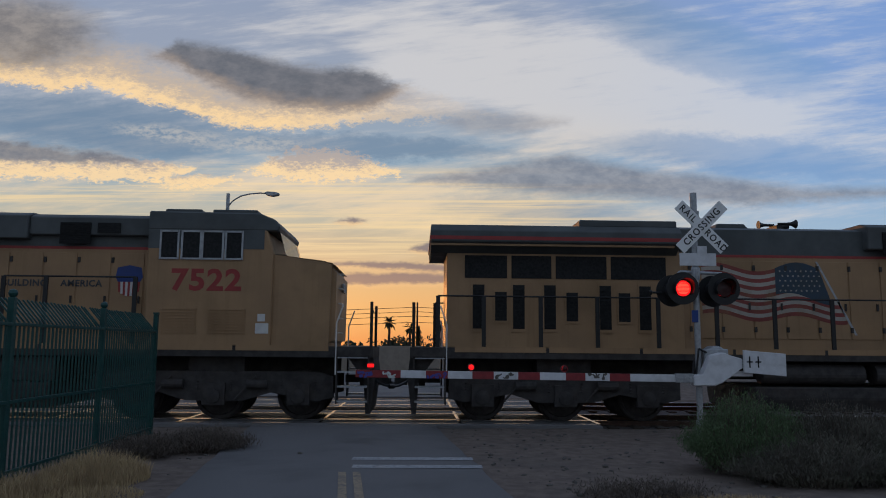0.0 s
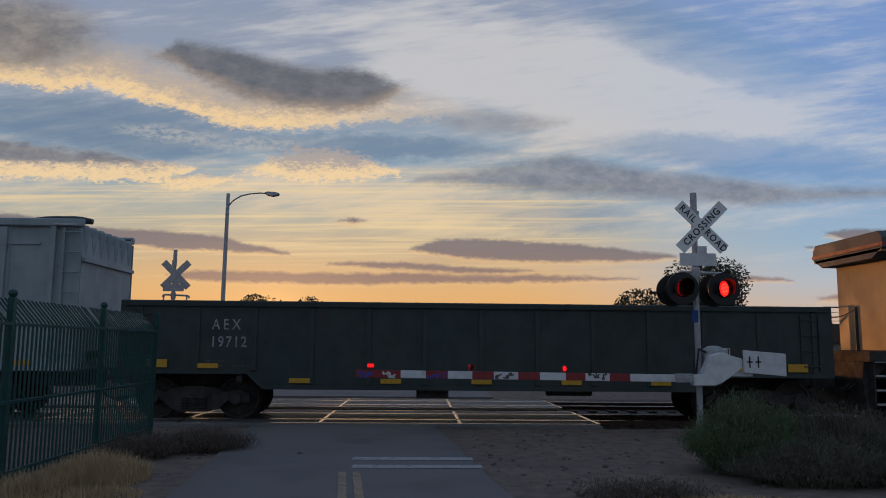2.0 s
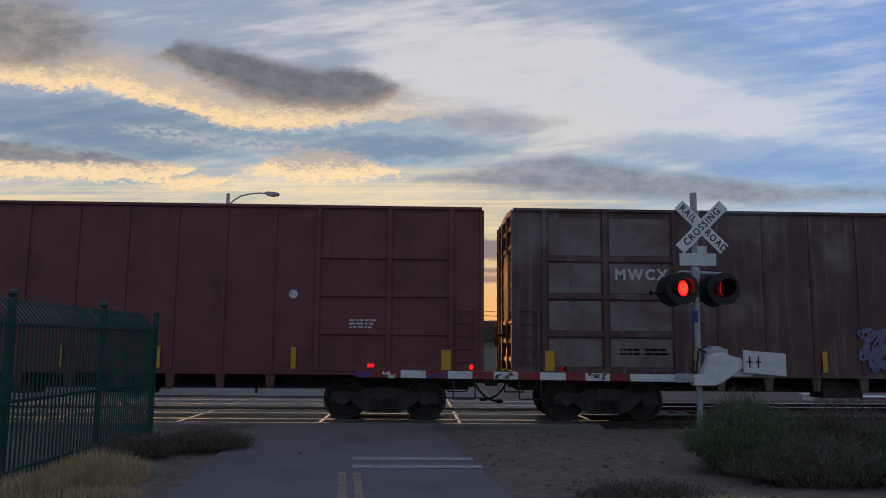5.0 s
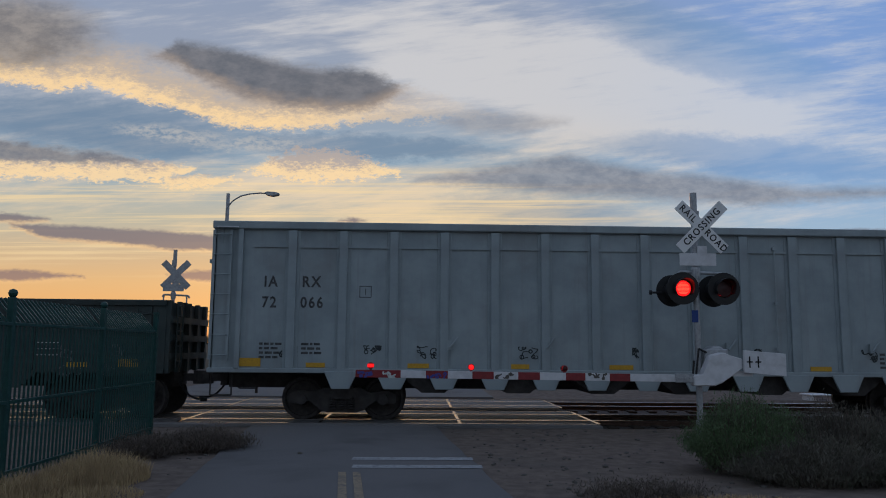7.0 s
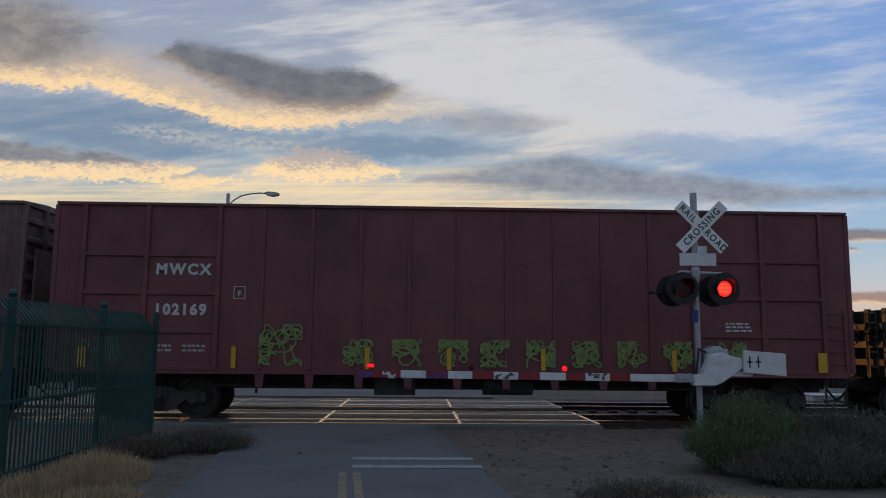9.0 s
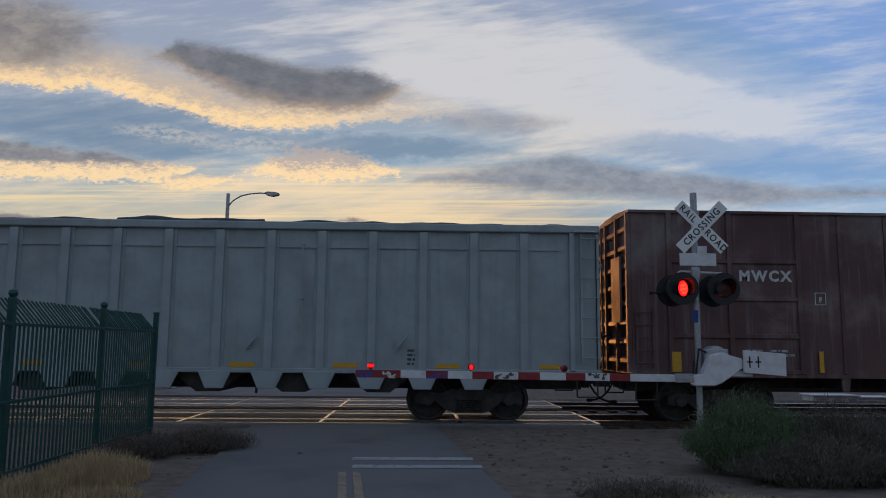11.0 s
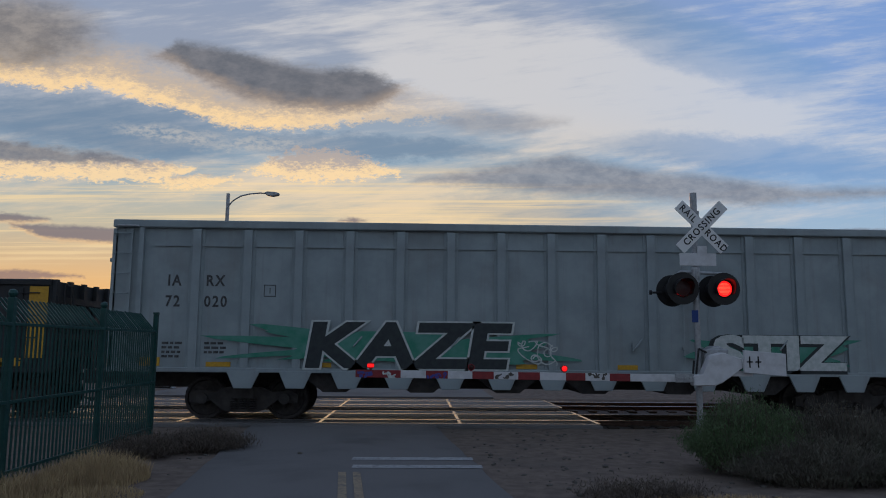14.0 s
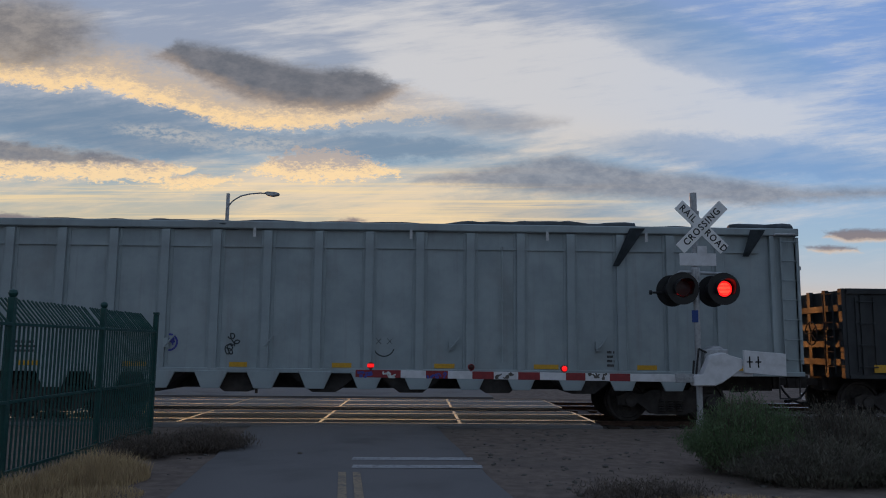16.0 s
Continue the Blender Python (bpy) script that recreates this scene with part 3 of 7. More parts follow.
def road():
    ys = spread(-30, 16.35, 60)
    bm = B()
    rows = []
    for y in ys:
        l, r = road_left(y), road_right(y)
        l += 0.07 * noise.noise(Vector((0, y * 1.3, 0)))
        r += 0.07 * noise.noise(Vector((5, y * 1.3, 0)))
        rows.append([bm.verts.new((l + (r - l) * f, y, -0.015 if 0 < f < 1 else -0.09)) for f in (0, 0.015, 0.2, 0.4, 0.6, 0.8, 0.985, 1)])
    for a, b in zip(rows, rows[1:]):
        for i in range(7):
            bm.faces.new((a[i], a[i + 1], b[i + 1], b[i]))
    ob = tagged(new("road", mesh_of("road", bm, M["asphalt"], True)), "worn grey asphalt path leading to the level crossing", "road", kind="structure")
    # apron along the rails
    bm = B()
    box(bm, -9.5, 3.9, 16.2, 17.0, -0.3, -0.008)
    tagged(part("road_apron", bm, M["asphalt"]), "dark asphalt apron along the crossing panels", "road", kind="structure")
    bm = B()
    box(bm, -9.0, 2.5, 25.2, 60, -0.3, 0.0)
    tagged(part("far_road", bm, M["asphalt"]), "grey asphalt street beyond the tracks", "road", kind="structure")
    for k, (y, x0, x1) in enumerate(((11.52, -0.92, 0.84), (10.78, -0.86, 0.92))):
        bm = B()
        n = 14
        top = [bm.verts.new((x0 + (x1 - x0) * i / n, y + 0.14 + 0.012 * noise.noise(Vector((i, k, 1))), -0.009)) for i in range(n + 1)]
        bot = [bm.verts.new((x0 + (x1 - x0) * i / n, y - 0.14 + 0.012 * noise.noise(Vector((i, k, 6))), -0.009)) for i in range(n + 1)]
        for i in range(n):
            bm.faces.new((bot[i], bot[i + 1], top[i + 1], top[i]))
        tagged(part("stop_line", bm, M["white_line"]), "worn white painted stop line on asphalt", "road marking", "stop lines", "structure")
    for x0 in (-0.95, -0.765):
        bm = B()
        a = [bm.verts.new((x0 - 0.05 + (10.3 - y) * 0.095, y, -0.0085)) for y in spread(-10, 10.3, 30)]
        b = [bm.verts.new((x0 + 0.05 + (10.3 - y) * 0.095, y, -0.0085)) for y in spread(-10, 10.3, 30)]
        for i in range(30):
            bm.faces.new((a[i], b[i], b[i + 1], a[i + 1]))
        tagged(part("centre_line", bm, M["yellow_line"]), "faded yellow centre line on asphalt", "road marking", "centre lines", "structure")


road()


def rail_outline(y):
    return [(y - 0.07, -0.18), (y + 0.07, -0.18), (y + 0.07, -0.165), (y + 0.012, -0.145), (y + 0.012, -0.045), (y + 0.036, -0.035), (y + 0.036, -0.006), (y + 0.028, 0.0), (y - 0.028, 0.0), (y - 0.036, -0.006), (y - 0.036, -0.035), (y - 0.012, -0.045), (y - 0.012, -0.145), (y - 0.07, -0.165)]


def track(y0, name):
    t = thing(name, "steel railway track on dark ballast through a level crossing", "railway track", kind="structure")
    for y in (y0 - 0.7525, y0 + 0.7525):
        bm = B()
        prism_x(bm, rail_outline(y), -320, 320)
        rail = part("rail", bm, [M["rail_rust"], M["rail_steel"]], t)
        for p in rail.data.polygons:
            if p.normal.z > 0.7 and p.center.z > -0.02:
                p.material_index = 1
    # ballast bed off the crossing
    for x0, x1 in ((-320, -9.6), (3.98, 320)):
        bm = B()
        n = 40 if x0 > 0 else 30
        lim = (x0, min(x1, 40)) if x0 > 0 else (max(x0, -40), x1)
        xs = spread(lim[0], lim[1], 160) + ([x1] if x0 > 0 else [])
        if x0 < 0:
            xs = [x0] + xs
        prof = [(-2.1, -0.32), (-1.6, -0.17), (-0.95, -0.12), (-0.4, -0.13), (0.4, -0.13), (0.95, -0.12), (1.6, -0.17), (2.1, -0.32)]
        rows = []
        for x in xs:
            rows.append([bm.verts.new((x, y0 + py, pz + 0.035 * noise.noise(Vector((x * 4, py * 5, y0))))) for py, pz in prof])
        for a, b in zip(rows, rows[1:]):
            for i in range(len(prof) - 1):
                bm.faces.new((a[i], a[i + 1], b[i + 1], b[i]))
        part("ballast", bm, M["ballast"], t)
    # sleepers near the crossing
    bm = B()
    box(bm, -0.11, 0.11, -1.3, 1.3, -0.28, -0.10)
    me = mesh_of("sleeper", bm, M["bark"])
    for i in range(60):
        shared("sleeper", me, t, pose(4.3 + 0.55 * i, y0, 0, 0, 0, random.uniform(-1, 1)))
    # concrete crossing panels: outside, gauge and outside
    for a, b in ((y0 - 1.55, y0 - 0.82), (y0 - 0.68, y0 - 0.02), (y0 + 0.02, y0 + 0.68), (y0 + 0.82, y0 + 1.55)):
        for k in range(5):
            x0 = -11.0 + 2.985 * k
            bm = B()
            box(bm, x0 + 0.02, x0 + 2.965, a, b, -0.30, -0.004)
            part("crossing_panel", bm, M["concrete"], t, bevel=0.012)
    # bright steel end plates at the panel joints
    for k in range(1, 6):
        x0 = -11.0 + 2.985 * k
        for a, b in ((y0 - 1.5, y0 - 0.86), (y0 - 0.6, y0 + 0.6), (y0 + 0.86, y0 + 1.5)):
            bm = B()
            box(bm, x0 - 0.035, x0 + 0.035, a, b, -0.03, 0.001)
            part("joint_plate", bm, M["rail_steel"], t)
    # worn steel edges along the flangeways and the outer panel edges
    for yy, w in ((y0 - 1.60, 0.026), (y0 - 0.845, 0.018), (y0 - 0.655, 0.018), (y0 + 0.655, 0.018), (y0 + 0.845, 0.018), (y0 + 1.60, 0.026)):
        bm = B()
        box(bm, -11.0, 3.93, yy - w, yy + w, -0.05, 0.0025)
        part("edge_steel", bm, M["rail_steel"], t, "bright worn steel edge strip")
    return t


track(Y_TRACK, "track_near")
track(Y_TRACK + 4.35, "track_far")


# ---- rolling stock: shared pieces ----
WHEELS = []   # (wheelset, place on its truck, place along the train at the start, radius)


def wheelset_mesh(r):
    bm = B()
    lathe(bm, [(0.075, -1.02), (0.075, 1.02)], 10, "Y")
    for s in (-1, 1):
        lathe(bm, [(0.09, s * 0.62), (0.13, s * 0.66), (r * 0.62, s * 0.70), (r * 0.84, s * 0.675), (r + 0.026, s * 0.675), (r + 0.026, s * 0.705), (r, s * 0.72), (r - 0.004, s * 0.81), (r * 0.86, s * 0.815), (r * 0.82, s * 0.76), (0.16, s * 0.75), (0.12, s * 0.83), (0.09, s * 0.83)], 28, "Y")
        for a in range(3):
            an = 2.1 * a
            tube(bm, (0.24 * math.cos(an), s * 0.75, 0.24 * math.sin(an)), (0.24 * math.cos(an), s * 0.778, 0.24 * math.sin(an)), 0.035, seg=8)
    return mesh_of("wheelset", bm, M["wheel_steel"])


WHEEL_CAR = wheelset_mesh(0.457)
WHEEL_LOCO = wheelset_mesh(0.53)


def truck_mesh(name):
    """Two cast side frames, bolster, springs and bearing boxes."""
    bm = B()
    for s in (-1, 1):
        y0, y1 = s * 0.93, s * 1.08
        out = [(-1.17, 0.38), (-1.17, 0.56), (-0.98, 0.64), (-0.62, 0.60), (-0.40, 0.70), (0.40, 0.70), (0.62, 0.60), (0.98, 0.64), (1.17, 0.56), (1.17, 0.38), (0.98, 0.36), (0.72, 0.42), (0.46, 0.22), (0.30, 0.17), (-0.30, 0.17), (-0.46, 0.22), (-0.72, 0.42), (-0.98, 0.36)]
        prism(bm, out, min(y0, y1), max(y0, y1))
        for x in (-0.89, 0.89):
            lathe(bm, [(0.02, s * 1.08), (0.12, s * 1.08), (0.12, s * 1.15), (0.05, s * 1.16)], 14, "Y", (x, 0, 0.457))
        for x in (-0.2, 0.0, 0.2):
            for k in range(5):
                lathe(bm, [(0.05, 0.24 + 0.05 * k), (0.085, 0.262 + 0.05 * k), (0.05, 0.285 + 0.05 * k)], 10, "Z", (x, s * 1.10, 0))
        box(bm, -0.34, 0.34, s * 1.08 - 0.03, s * 1.08 + 0.07, 0.50, 0.62)
    box(bm, -0.22, 0.22, -1.14, 1.14, 0.46, 0.72)
    for x in (-0.45, 0.45):
        tube(bm, (x, -0.85, 0.42), (x, 0.85, 0.42), 0.05, seg=6)
        box(bm, x - 0.05, x + 0.05, -0.82, -0.66, 0.32, 0.58)
        box(bm, x - 0.05, x + 0.05, 0.66, 0.82, 0.32, 0.58)
    return mesh_of(name, bm, M["under"])


TRUCK = truck_mesh("truck")


def add_truck(car, x, x0):
    t = shared("truck", TRUCK, car, pose(x, 0, 0), "black cast steel truck with springs")
    for dx in (-0.89, 0.89):
        w = shared("wheelset", WHEEL_CAR, t, pose(dx, 0, 0.457))
        WHEELS.append((w, (dx, 0.0, 0.457), x0 + x + dx, 0.457))


def coupler_mesh():
    bm = B()
    box(bm, -0.5, 0.30, -0.09, 0.09, 0.78, 0.95)
    prism(bm, [(0.26, 0.72), (0.52, 0.72), (0.52, 1.02), (0.26, 1.02)], -0.14, 0.05)
    prism(bm, [(0.30, 0.74), (0.56, 0.74), (0.56, 1.0), (0.30, 1.0)], 0.05, 0.16)
    box(bm, -0.15, 0.0, -0.28, 0.28, 0.70, 1.02)
    return mesh_of("coupler", bm, M["under"])


def hose_mesh():
    bm = B()
    pts = [(0, 0, 0.78), (0.10, 0, 0.62), (0.24, 0, 0.47), (0.40, 0, 0.40), (0.56, 0, 0.38)]
    pipe(bm, pts, 0.026, 7)
    tube(bm, (0.50, -0.04, 0.38), (0.62, 0.04, 0.38), 0.045, seg=8)
    return mesh_of("air_hose", bm, M["black_paint"])


COUPLER, HOSE = coupler_mesh(), hose_mesh()


def add_couplers(car, half):
    for s in (-1, 1):
        shared("coupler", COUPLER, car, pose(s * half, 0, 0, 0, 0, 0 if s > 0 else 180))
        shared("air_hose", HOSE, car, pose(s * half, -0.32 * s, 0, 0, 0, 0 if s > 0 else 180))


def plate(car, name, x0, x1, z0, z1, y, mat, label=""):
    bm = B()
    box(bm, x0, x1, y - 0.004, y + 0.004, z0, z1)
    return part(name, bm, mat, car, label)


def ladder(car, x0, x1, z0, z1, y, n, mat):
    s = -1 if y < 0 else 1
    bm = B()
    for x in (x0, x1):
        box(bm, x - 0.03, x + 0.03, min(y, y + s * 0.03), max(y, y + s * 0.03), z0 - 0.1, z1 + 0.1)
    lad = part("ladder", bm, mat, car)
    for i in range(n):
        z = z0 + (z1 - z0) * i / (n - 1)
        bm = B()
        pipe(bm, [(x0, y + s * 0.02, z), (x0 + 0.02, y + s * 0.07, z), (x1 - 0.02, y + s * 0.07, z), (x1, y + s * 0.02, z)], 0.014, 5)
        part("rung", bm, mat, lad)


def brake_wheel(car, x, y, z, s):
    bm = B()
    for i in range(20):
        a, b = 2 * math.pi * i / 20, 2 * math.pi * (i + 1) / 20
        tube(bm, (x, y + 0.27 * math.cos(a), z + 0.27 * math.sin(a)), (x, y + 0.27 * math.cos(b), z + 0.27 * math.sin(b)), 0.018, seg=5)
    for i in range(5):
        a = 2 * math.pi * i / 5
        tube(bm, (x, y, z), (x, y + 0.27 * math.cos(a), z + 0.27 * math.sin(a)), 0.014, seg=5)
    tube(bm, (x, y, z), (x - s * 0.35, y, z), 0.03, seg=8)
    part("brake_wheel", bm, M["under"], car)


def scribble(car, name, x0, x1, z0, z1, y, mat, seed, strokes=7, w=0.022):
    """A spray-can tag with no readable letters: crossing ribbons."""
    rnd = random.Random(seed)
    bm = B()
    for _ in range(strokes):
        p = Vector((rnd.uniform(x0, x1), rnd.uniform(z0, z1)))
        a = rnd.uniform(0, 6.28)
        pts = [p.copy()]
        turn = rnd.uniform(-0.35, 0.35)
        for _ in range(rnd.randint(16, 30)):
            turn = max(-0.6, min(0.6, turn + rnd.uniform(-0.22, 0.22)))
            a += turn
            q = p + Vector((math.cos(a), math.sin(a))) * 0.075 * (z1 - z0)
            if not (x0 < q.x < x1 and z0 < q.y < z1):
                a += 0.9 * (1 if turn > 0 else -1)
                q = Vector((min(max(q.x, x0), x1), min(max(q.y, z0), z1)))
            p = q
            pts.append(p.copy())
        for q0, q1 in zip(pts, pts[1:]):
            d = q1 - q0
            if d.length < 1e-4:
                continue
            n = Vector((-d.y, d.x)).normalized() * w
            e = d.normalized() * w * 0.6
            lift = y - 0.00002 * len(bm.faces)
            vs = [bm.verts.new((c.x, lift, c.y)) for c in (q0 - e - n, q1 + e - n, q1 + e + n, q0 - e + n)]
            bm.faces.new(vs)
    return tagged(part(name, bm, mat, car), kind="stuff")


def bubble_piece(car, x0, x1, z0, z1, y, line, fill, n, seed):
    """A throw-up of fat overlapping rounded shapes: thin outline round a pale fill."""
    rnd = random.Random(seed)
    w = (x1 - x0) / n
    for k in range(n):
        cx, cz = x0 + w * (k + 0.5), (z0 + z1) / 2 + rnd.uniform(-0.03, 0.03)
        rx, rz = w * rnd.uniform(0.52, 0.62), (z1 - z0) / 2 * rnd.uniform(0.88, 1.02)
        loops = []
        for shrink in (1.0, 0.93, 0.26, 0.17):
            ring = []
            for i in range(28):
                a = 2 * math.pi * i / 28
                c, q = math.cos(a), math.sin(a)
                wob = shrink * (1 + 0.16 * noise.noise(Vector((c * 1.6, q * 1.6, seed + k * 3.1))))
                ring.append((cx + rx * wob * math.copysign(abs(c) ** 0.7, c), cz + rz * wob * math.copysign(abs(q) ** 0.7, q)))
            loops.append(ring)
        lift = y - 0.0012 * k
        bm = B()
        bm.faces.new([bm.verts.new((px, lift, pz)) for px, pz in loops[0]])
        part("graffiti_fill", bm, fill, car)
        bm = B()
        for outer, inner in ((loops[0], loops[1]), (loops[2], loops[3]))[:1 + (k + 1) % 2]:
            a = [bm.verts.new((px, lift - 0.0006, pz)) for px, pz in outer]
            b = [bm.verts.new((px, lift - 0.0006, pz)) for px, pz in inner]
            for i in range(28):
                bm.faces.new((a[i], a[(i + 1) % 28], b[(i + 1) % 28], b[i]))
        part("graffiti_outline", bm, line, car, "thin red sprayed outline")


def blot(car, name, x0, x1, z0, z1, y, mat, seed, label="", hard=0.25):
    """A painted patch with an uneven outline."""
    bm = B()
    cx, cz, rx, rz = (x0 + x1) / 2, (z0 + z1) / 2, (x1 - x0) / 2, (z1 - z0) / 2
    n = 64
    ring = []
    for i in range(n):
        a = 2 * math.pi * i / n
        c, s = math.cos(a), math.sin(a)
        k = 1 - hard + hard * noise.noise(Vector((c * 3, s * 3, seed))) * 1.5
        e = 0.55
        ring.append(bm.verts.new((cx + rx * k * math.copysign(abs(c) ** e, c), y, cz + rz * k * math.copysign(abs(s) ** e, s))))
    bm.faces.new(ring)
    return part(name, bm, mat, car, label)


def small_print(car, x, z, y, mat, rows=3, w=0.5, seed=0, h=0.05):
    rnd = random.Random(seed)
    bm = B()
    for r in range(rows):
        xx = x
        while xx < x + w:
            l = rnd.uniform(0.05, 0.16)
            vs = [bm.verts.new(p) for p in ((xx, y, z - r * h * 1.9), (xx + l, y, z - r * h * 1.9), (xx + l, y, z - r * h * 1.9 + h), (xx, y, z - r * h * 1.9 + h))]
            bm.faces.new(vs)
            xx += l + 0.03
    tagged(part("stencil_print", bm, mat, car), kind="stuff")


# ---- grey high-sided hopper cars ----
POST_PITCH = 1.105


def hopper_post_mesh():
    bm = B()
    prism_x(bm, [(0, 1.10), (-0.085, 1.12), (-0.085, 4.10), (0, 4.14)], -0.09, 0.09)
    prism_x(bm, [(0, 1.10), (-0.018, 1.10), (-0.018, 4.12), (0, 4.12)], -0.16, 0.16)
    bmesh.ops.bevel(bm, geom=bm.edges[:], offset=0.006, segments=1, affect="EDGES")
    return mesh_of("side_post", bm, M["hopper_grey"])


def hopper_tab_mesh():
    bm = B()
    prism(bm, [(-0.36, 1.07), (-0.19, 0.70), (0.19, 0.70), (0.36, 1.07)], -0.03, 0.02)
    bmesh.ops.bevel(bm, geom=bm.edges[:], offset=0.008, segments=1, affect="EDGES")
    return mesh_of("side_bracket", bm, M["hopper_grey"])


HPOST, HTAB = hopper_post_mesh(), hopper_tab_mesh()


def hopper_car(x0, x1, number, label, seed):
    half = (x1 - x0) / 2
    xc = (x0 + x1) / 2
    car = thing("hopper_car", label, "freight car", group="grey hopper cars")
    g = M["hopper_grey"]
    rnd = random.Random(seed)
    # body: thin side and end sheets, open at the top
    bm = B()
    for s in (-1, 1):
        box(bm, -half + 0.05, half - 0.05, min(s * 1.40, s * 1.44), max(s * 1.40, s * 1.44), 1.05, 4.25)
    part("body", bm, g, car, "weathered grey painted steel side sheets")
    for s in (-1, 1):
        bm = B()
        box(bm, min(s * (half - 0.02), s * (half - 0.08)), max(s * (half - 0.02), s * (half - 0.08)), -1.44, 1.44, 1.05, 3.95)
        for k in range(7):
            yy = -1.26 + 0.42 * k
            lathe(bm, [(0.15, 3.55), (0.19, 3.80), (0.20, 4.12), (0.17, 4.18)], 10, "Z", (s * (half - 0.16), yy, 0))
        box(bm, min(s * half, s * (half + 0.06)), max(s * half, s * (half + 0.06)), -1.44, 1.44, 3.38, 3.46)
        part("end_wall", bm, g, car, "grey steel end wall with scalloped top")
    for k in range(6):
        bm = B()
        a = -half + 3.9 + k * (2 * half - 7.8) / 6
        b = a + (2 * half - 7.8) / 6
        m = (a + b) / 2
        prism(bm, [(a, 1.15), (b, 1.15), (m + 0.25, 0.62), (m - 0.25, 0.62)], -1.30, 1.30)
        part("hopper_bay", bm, M["under"], car, "dark sloping hopper bottom")
    for s in (-1, 1):
        bm = B()
        prism(bm, [(s * (half - 3.9), 1.15), (s * (half - 3.9), 0.9), (s * (half - 0.9), 2.2), (s * (half - 0.9), 2.3)], -1.40, 1.40)
        part("slope_sheet", bm, M["under"], car)
    bm = B()
    box(bm, -half + 0.2, half - 0.2, -0.32, 0.32, 0.66, 1.04)
    part("centre_sill", bm, M["under"], car)
    for s in (-1, 1):
        bm = B()
        box(bm, -half, half, min(s * 1.40, s * 1.545), max(s * 1.40, s * 1.545), 4.13, 4.30)
        part("top_chord", bm, g, car, bevel=0.02)
        bm = B()
        box(bm, -half, half, min(s * 1.42, s * 1.53), max(s * 1.42, s * 1.53), 1.03, 1.13)
        part("side_sill", bm, g, car, bevel=0.012)
        bm = B()
        box(bm, -half + 0.9, half - 0.9, min(s * 1.44, s * 1.475), max(s * 1.44, s * 1.475), 3.735, 3.785)
        part("seam_strip", bm, g, car)
        n = int((half - 1.65) / POST_PITCH)
        for k in range(-n, n + 1):
            shared("side_post", HPOST, car, pose(k * POST_PITCH, s * 1.44, 0, 0, 0, 0 if s < 0 else 180))
            if abs(k * POST_PITCH) < half - 2.2:
                shared("side_bracket", HTAB, car, pose(k * POST_PITCH, s * 1.51, 0))
        for e in (-1, 1):
            ladder(car, e * (half - 0.22) - 0.18, e * (half - 0.22) + 0.18, 1.4, 4.0, s * 1.49, 7, g)
            bm = B()
            box(bm, e * (half - 0.62) - 0.05, e * (half - 0.62) + 0.05, min(s * 1.44, s * 1.53), max(s * 1.44, s * 1.53), 1.1, 4.13)
            part("corner_post", bm, g, car)
            bm = B()
            pipe(bm, [(e * (half - 0.12), s * 1.55, 4.14), (e * (half - 0.12), s * 1.60, 4.16), (e * (half - 0.56), s * 1.60, 4.16), (e * (half - 0.56), s * 1.55, 4.14)], 0.014, 5)
            part("grab_bar", bm, M["white_paint"], car, "pale corner grab bar")
    y = -1.446
    for k in range(-7, 8, 2):
        xx = (k + 0.5) * POST_PITCH
        if abs(xx) < half - 0.9:
            w = rnd.uniform(0.18, 0.28)
            plate(car, "reflector", xx - w, xx + w, 1.15, 1.25, -1.452, M["reflector"], "yellow reflective strip")
    plate(car, "reflector", -half + 0.62, -half + 1.12, 1.16, 1.34, -1.452, M["reflector"], "yellow reflective strip")
    if number:
        a, b = number
        for txt, xx, zz in (("IA", -8.52, 2.98), ("RX", -7.64, 2.98), (a, -8.54, 2.53), (b, -7.66, 2.53)):
            lettering("lettering", txt, 0.33, M["letter_black"], car, side_pose(xx + 0.32 if len(txt) == 2 else xx + 0.36, -1.446, zz), "black stencilled letters", spacing=1.25, bold=0.008, stretch=0.85)
        bm = B()
        for q in ((-6.27, 2.66, 0.26, 0.015), (-6.27, 2.90, 0.26, 0.015)):
            box(bm, q[0], q[0] + q[2], y - 0.002, y + 0.002, q[1], q[1] + q[3])
        for xx in (-6.27, -6.025, -6.145):
            box(bm, xx, xx + 0.015, y - 0.002, y + 0.002, 2.66 if xx != -6.145 else 2.72, 2.915 if xx != -6.145 else 2.85)
        part("stencil_box", bm, M["letter_black"], car)
    small_print(car, -8.4, 1.62, y, M["letter_black"], 4, 0.4, seed)
    small_print(car, -7.5, 1.62, y, M["letter_black"], 3, 0.4, seed + 1)
    small_print(car, 5.2, 1.5, y, M["letter_black"], 4, 0.3, seed + 2)
    # small fittings low on the side
    for xx in (-4.3, -2.2, 1.8, 5.0):
        bm = B()
        box(bm, xx - 0.05, xx + 0.05, -1.53, -1.48, 1.55, 1.75)
        tube(bm, (xx, -1.55, 1.6), (xx + 0.18, -1.53, 1.82), 0.02, seg=6)
        part("latch", bm, g, car)
    bm = B()
    pipe(bm, [(2.9, -1.52, 1.3), (2.9, -1.52, 3.9)], 0.014, 6)
    for zz in (1.6, 2.6, 3.8):
        box(bm, 2.86, 2.94, -1.54, -1.48, zz, zz + 0.06)
    part("drain_rod", bm, g, car)
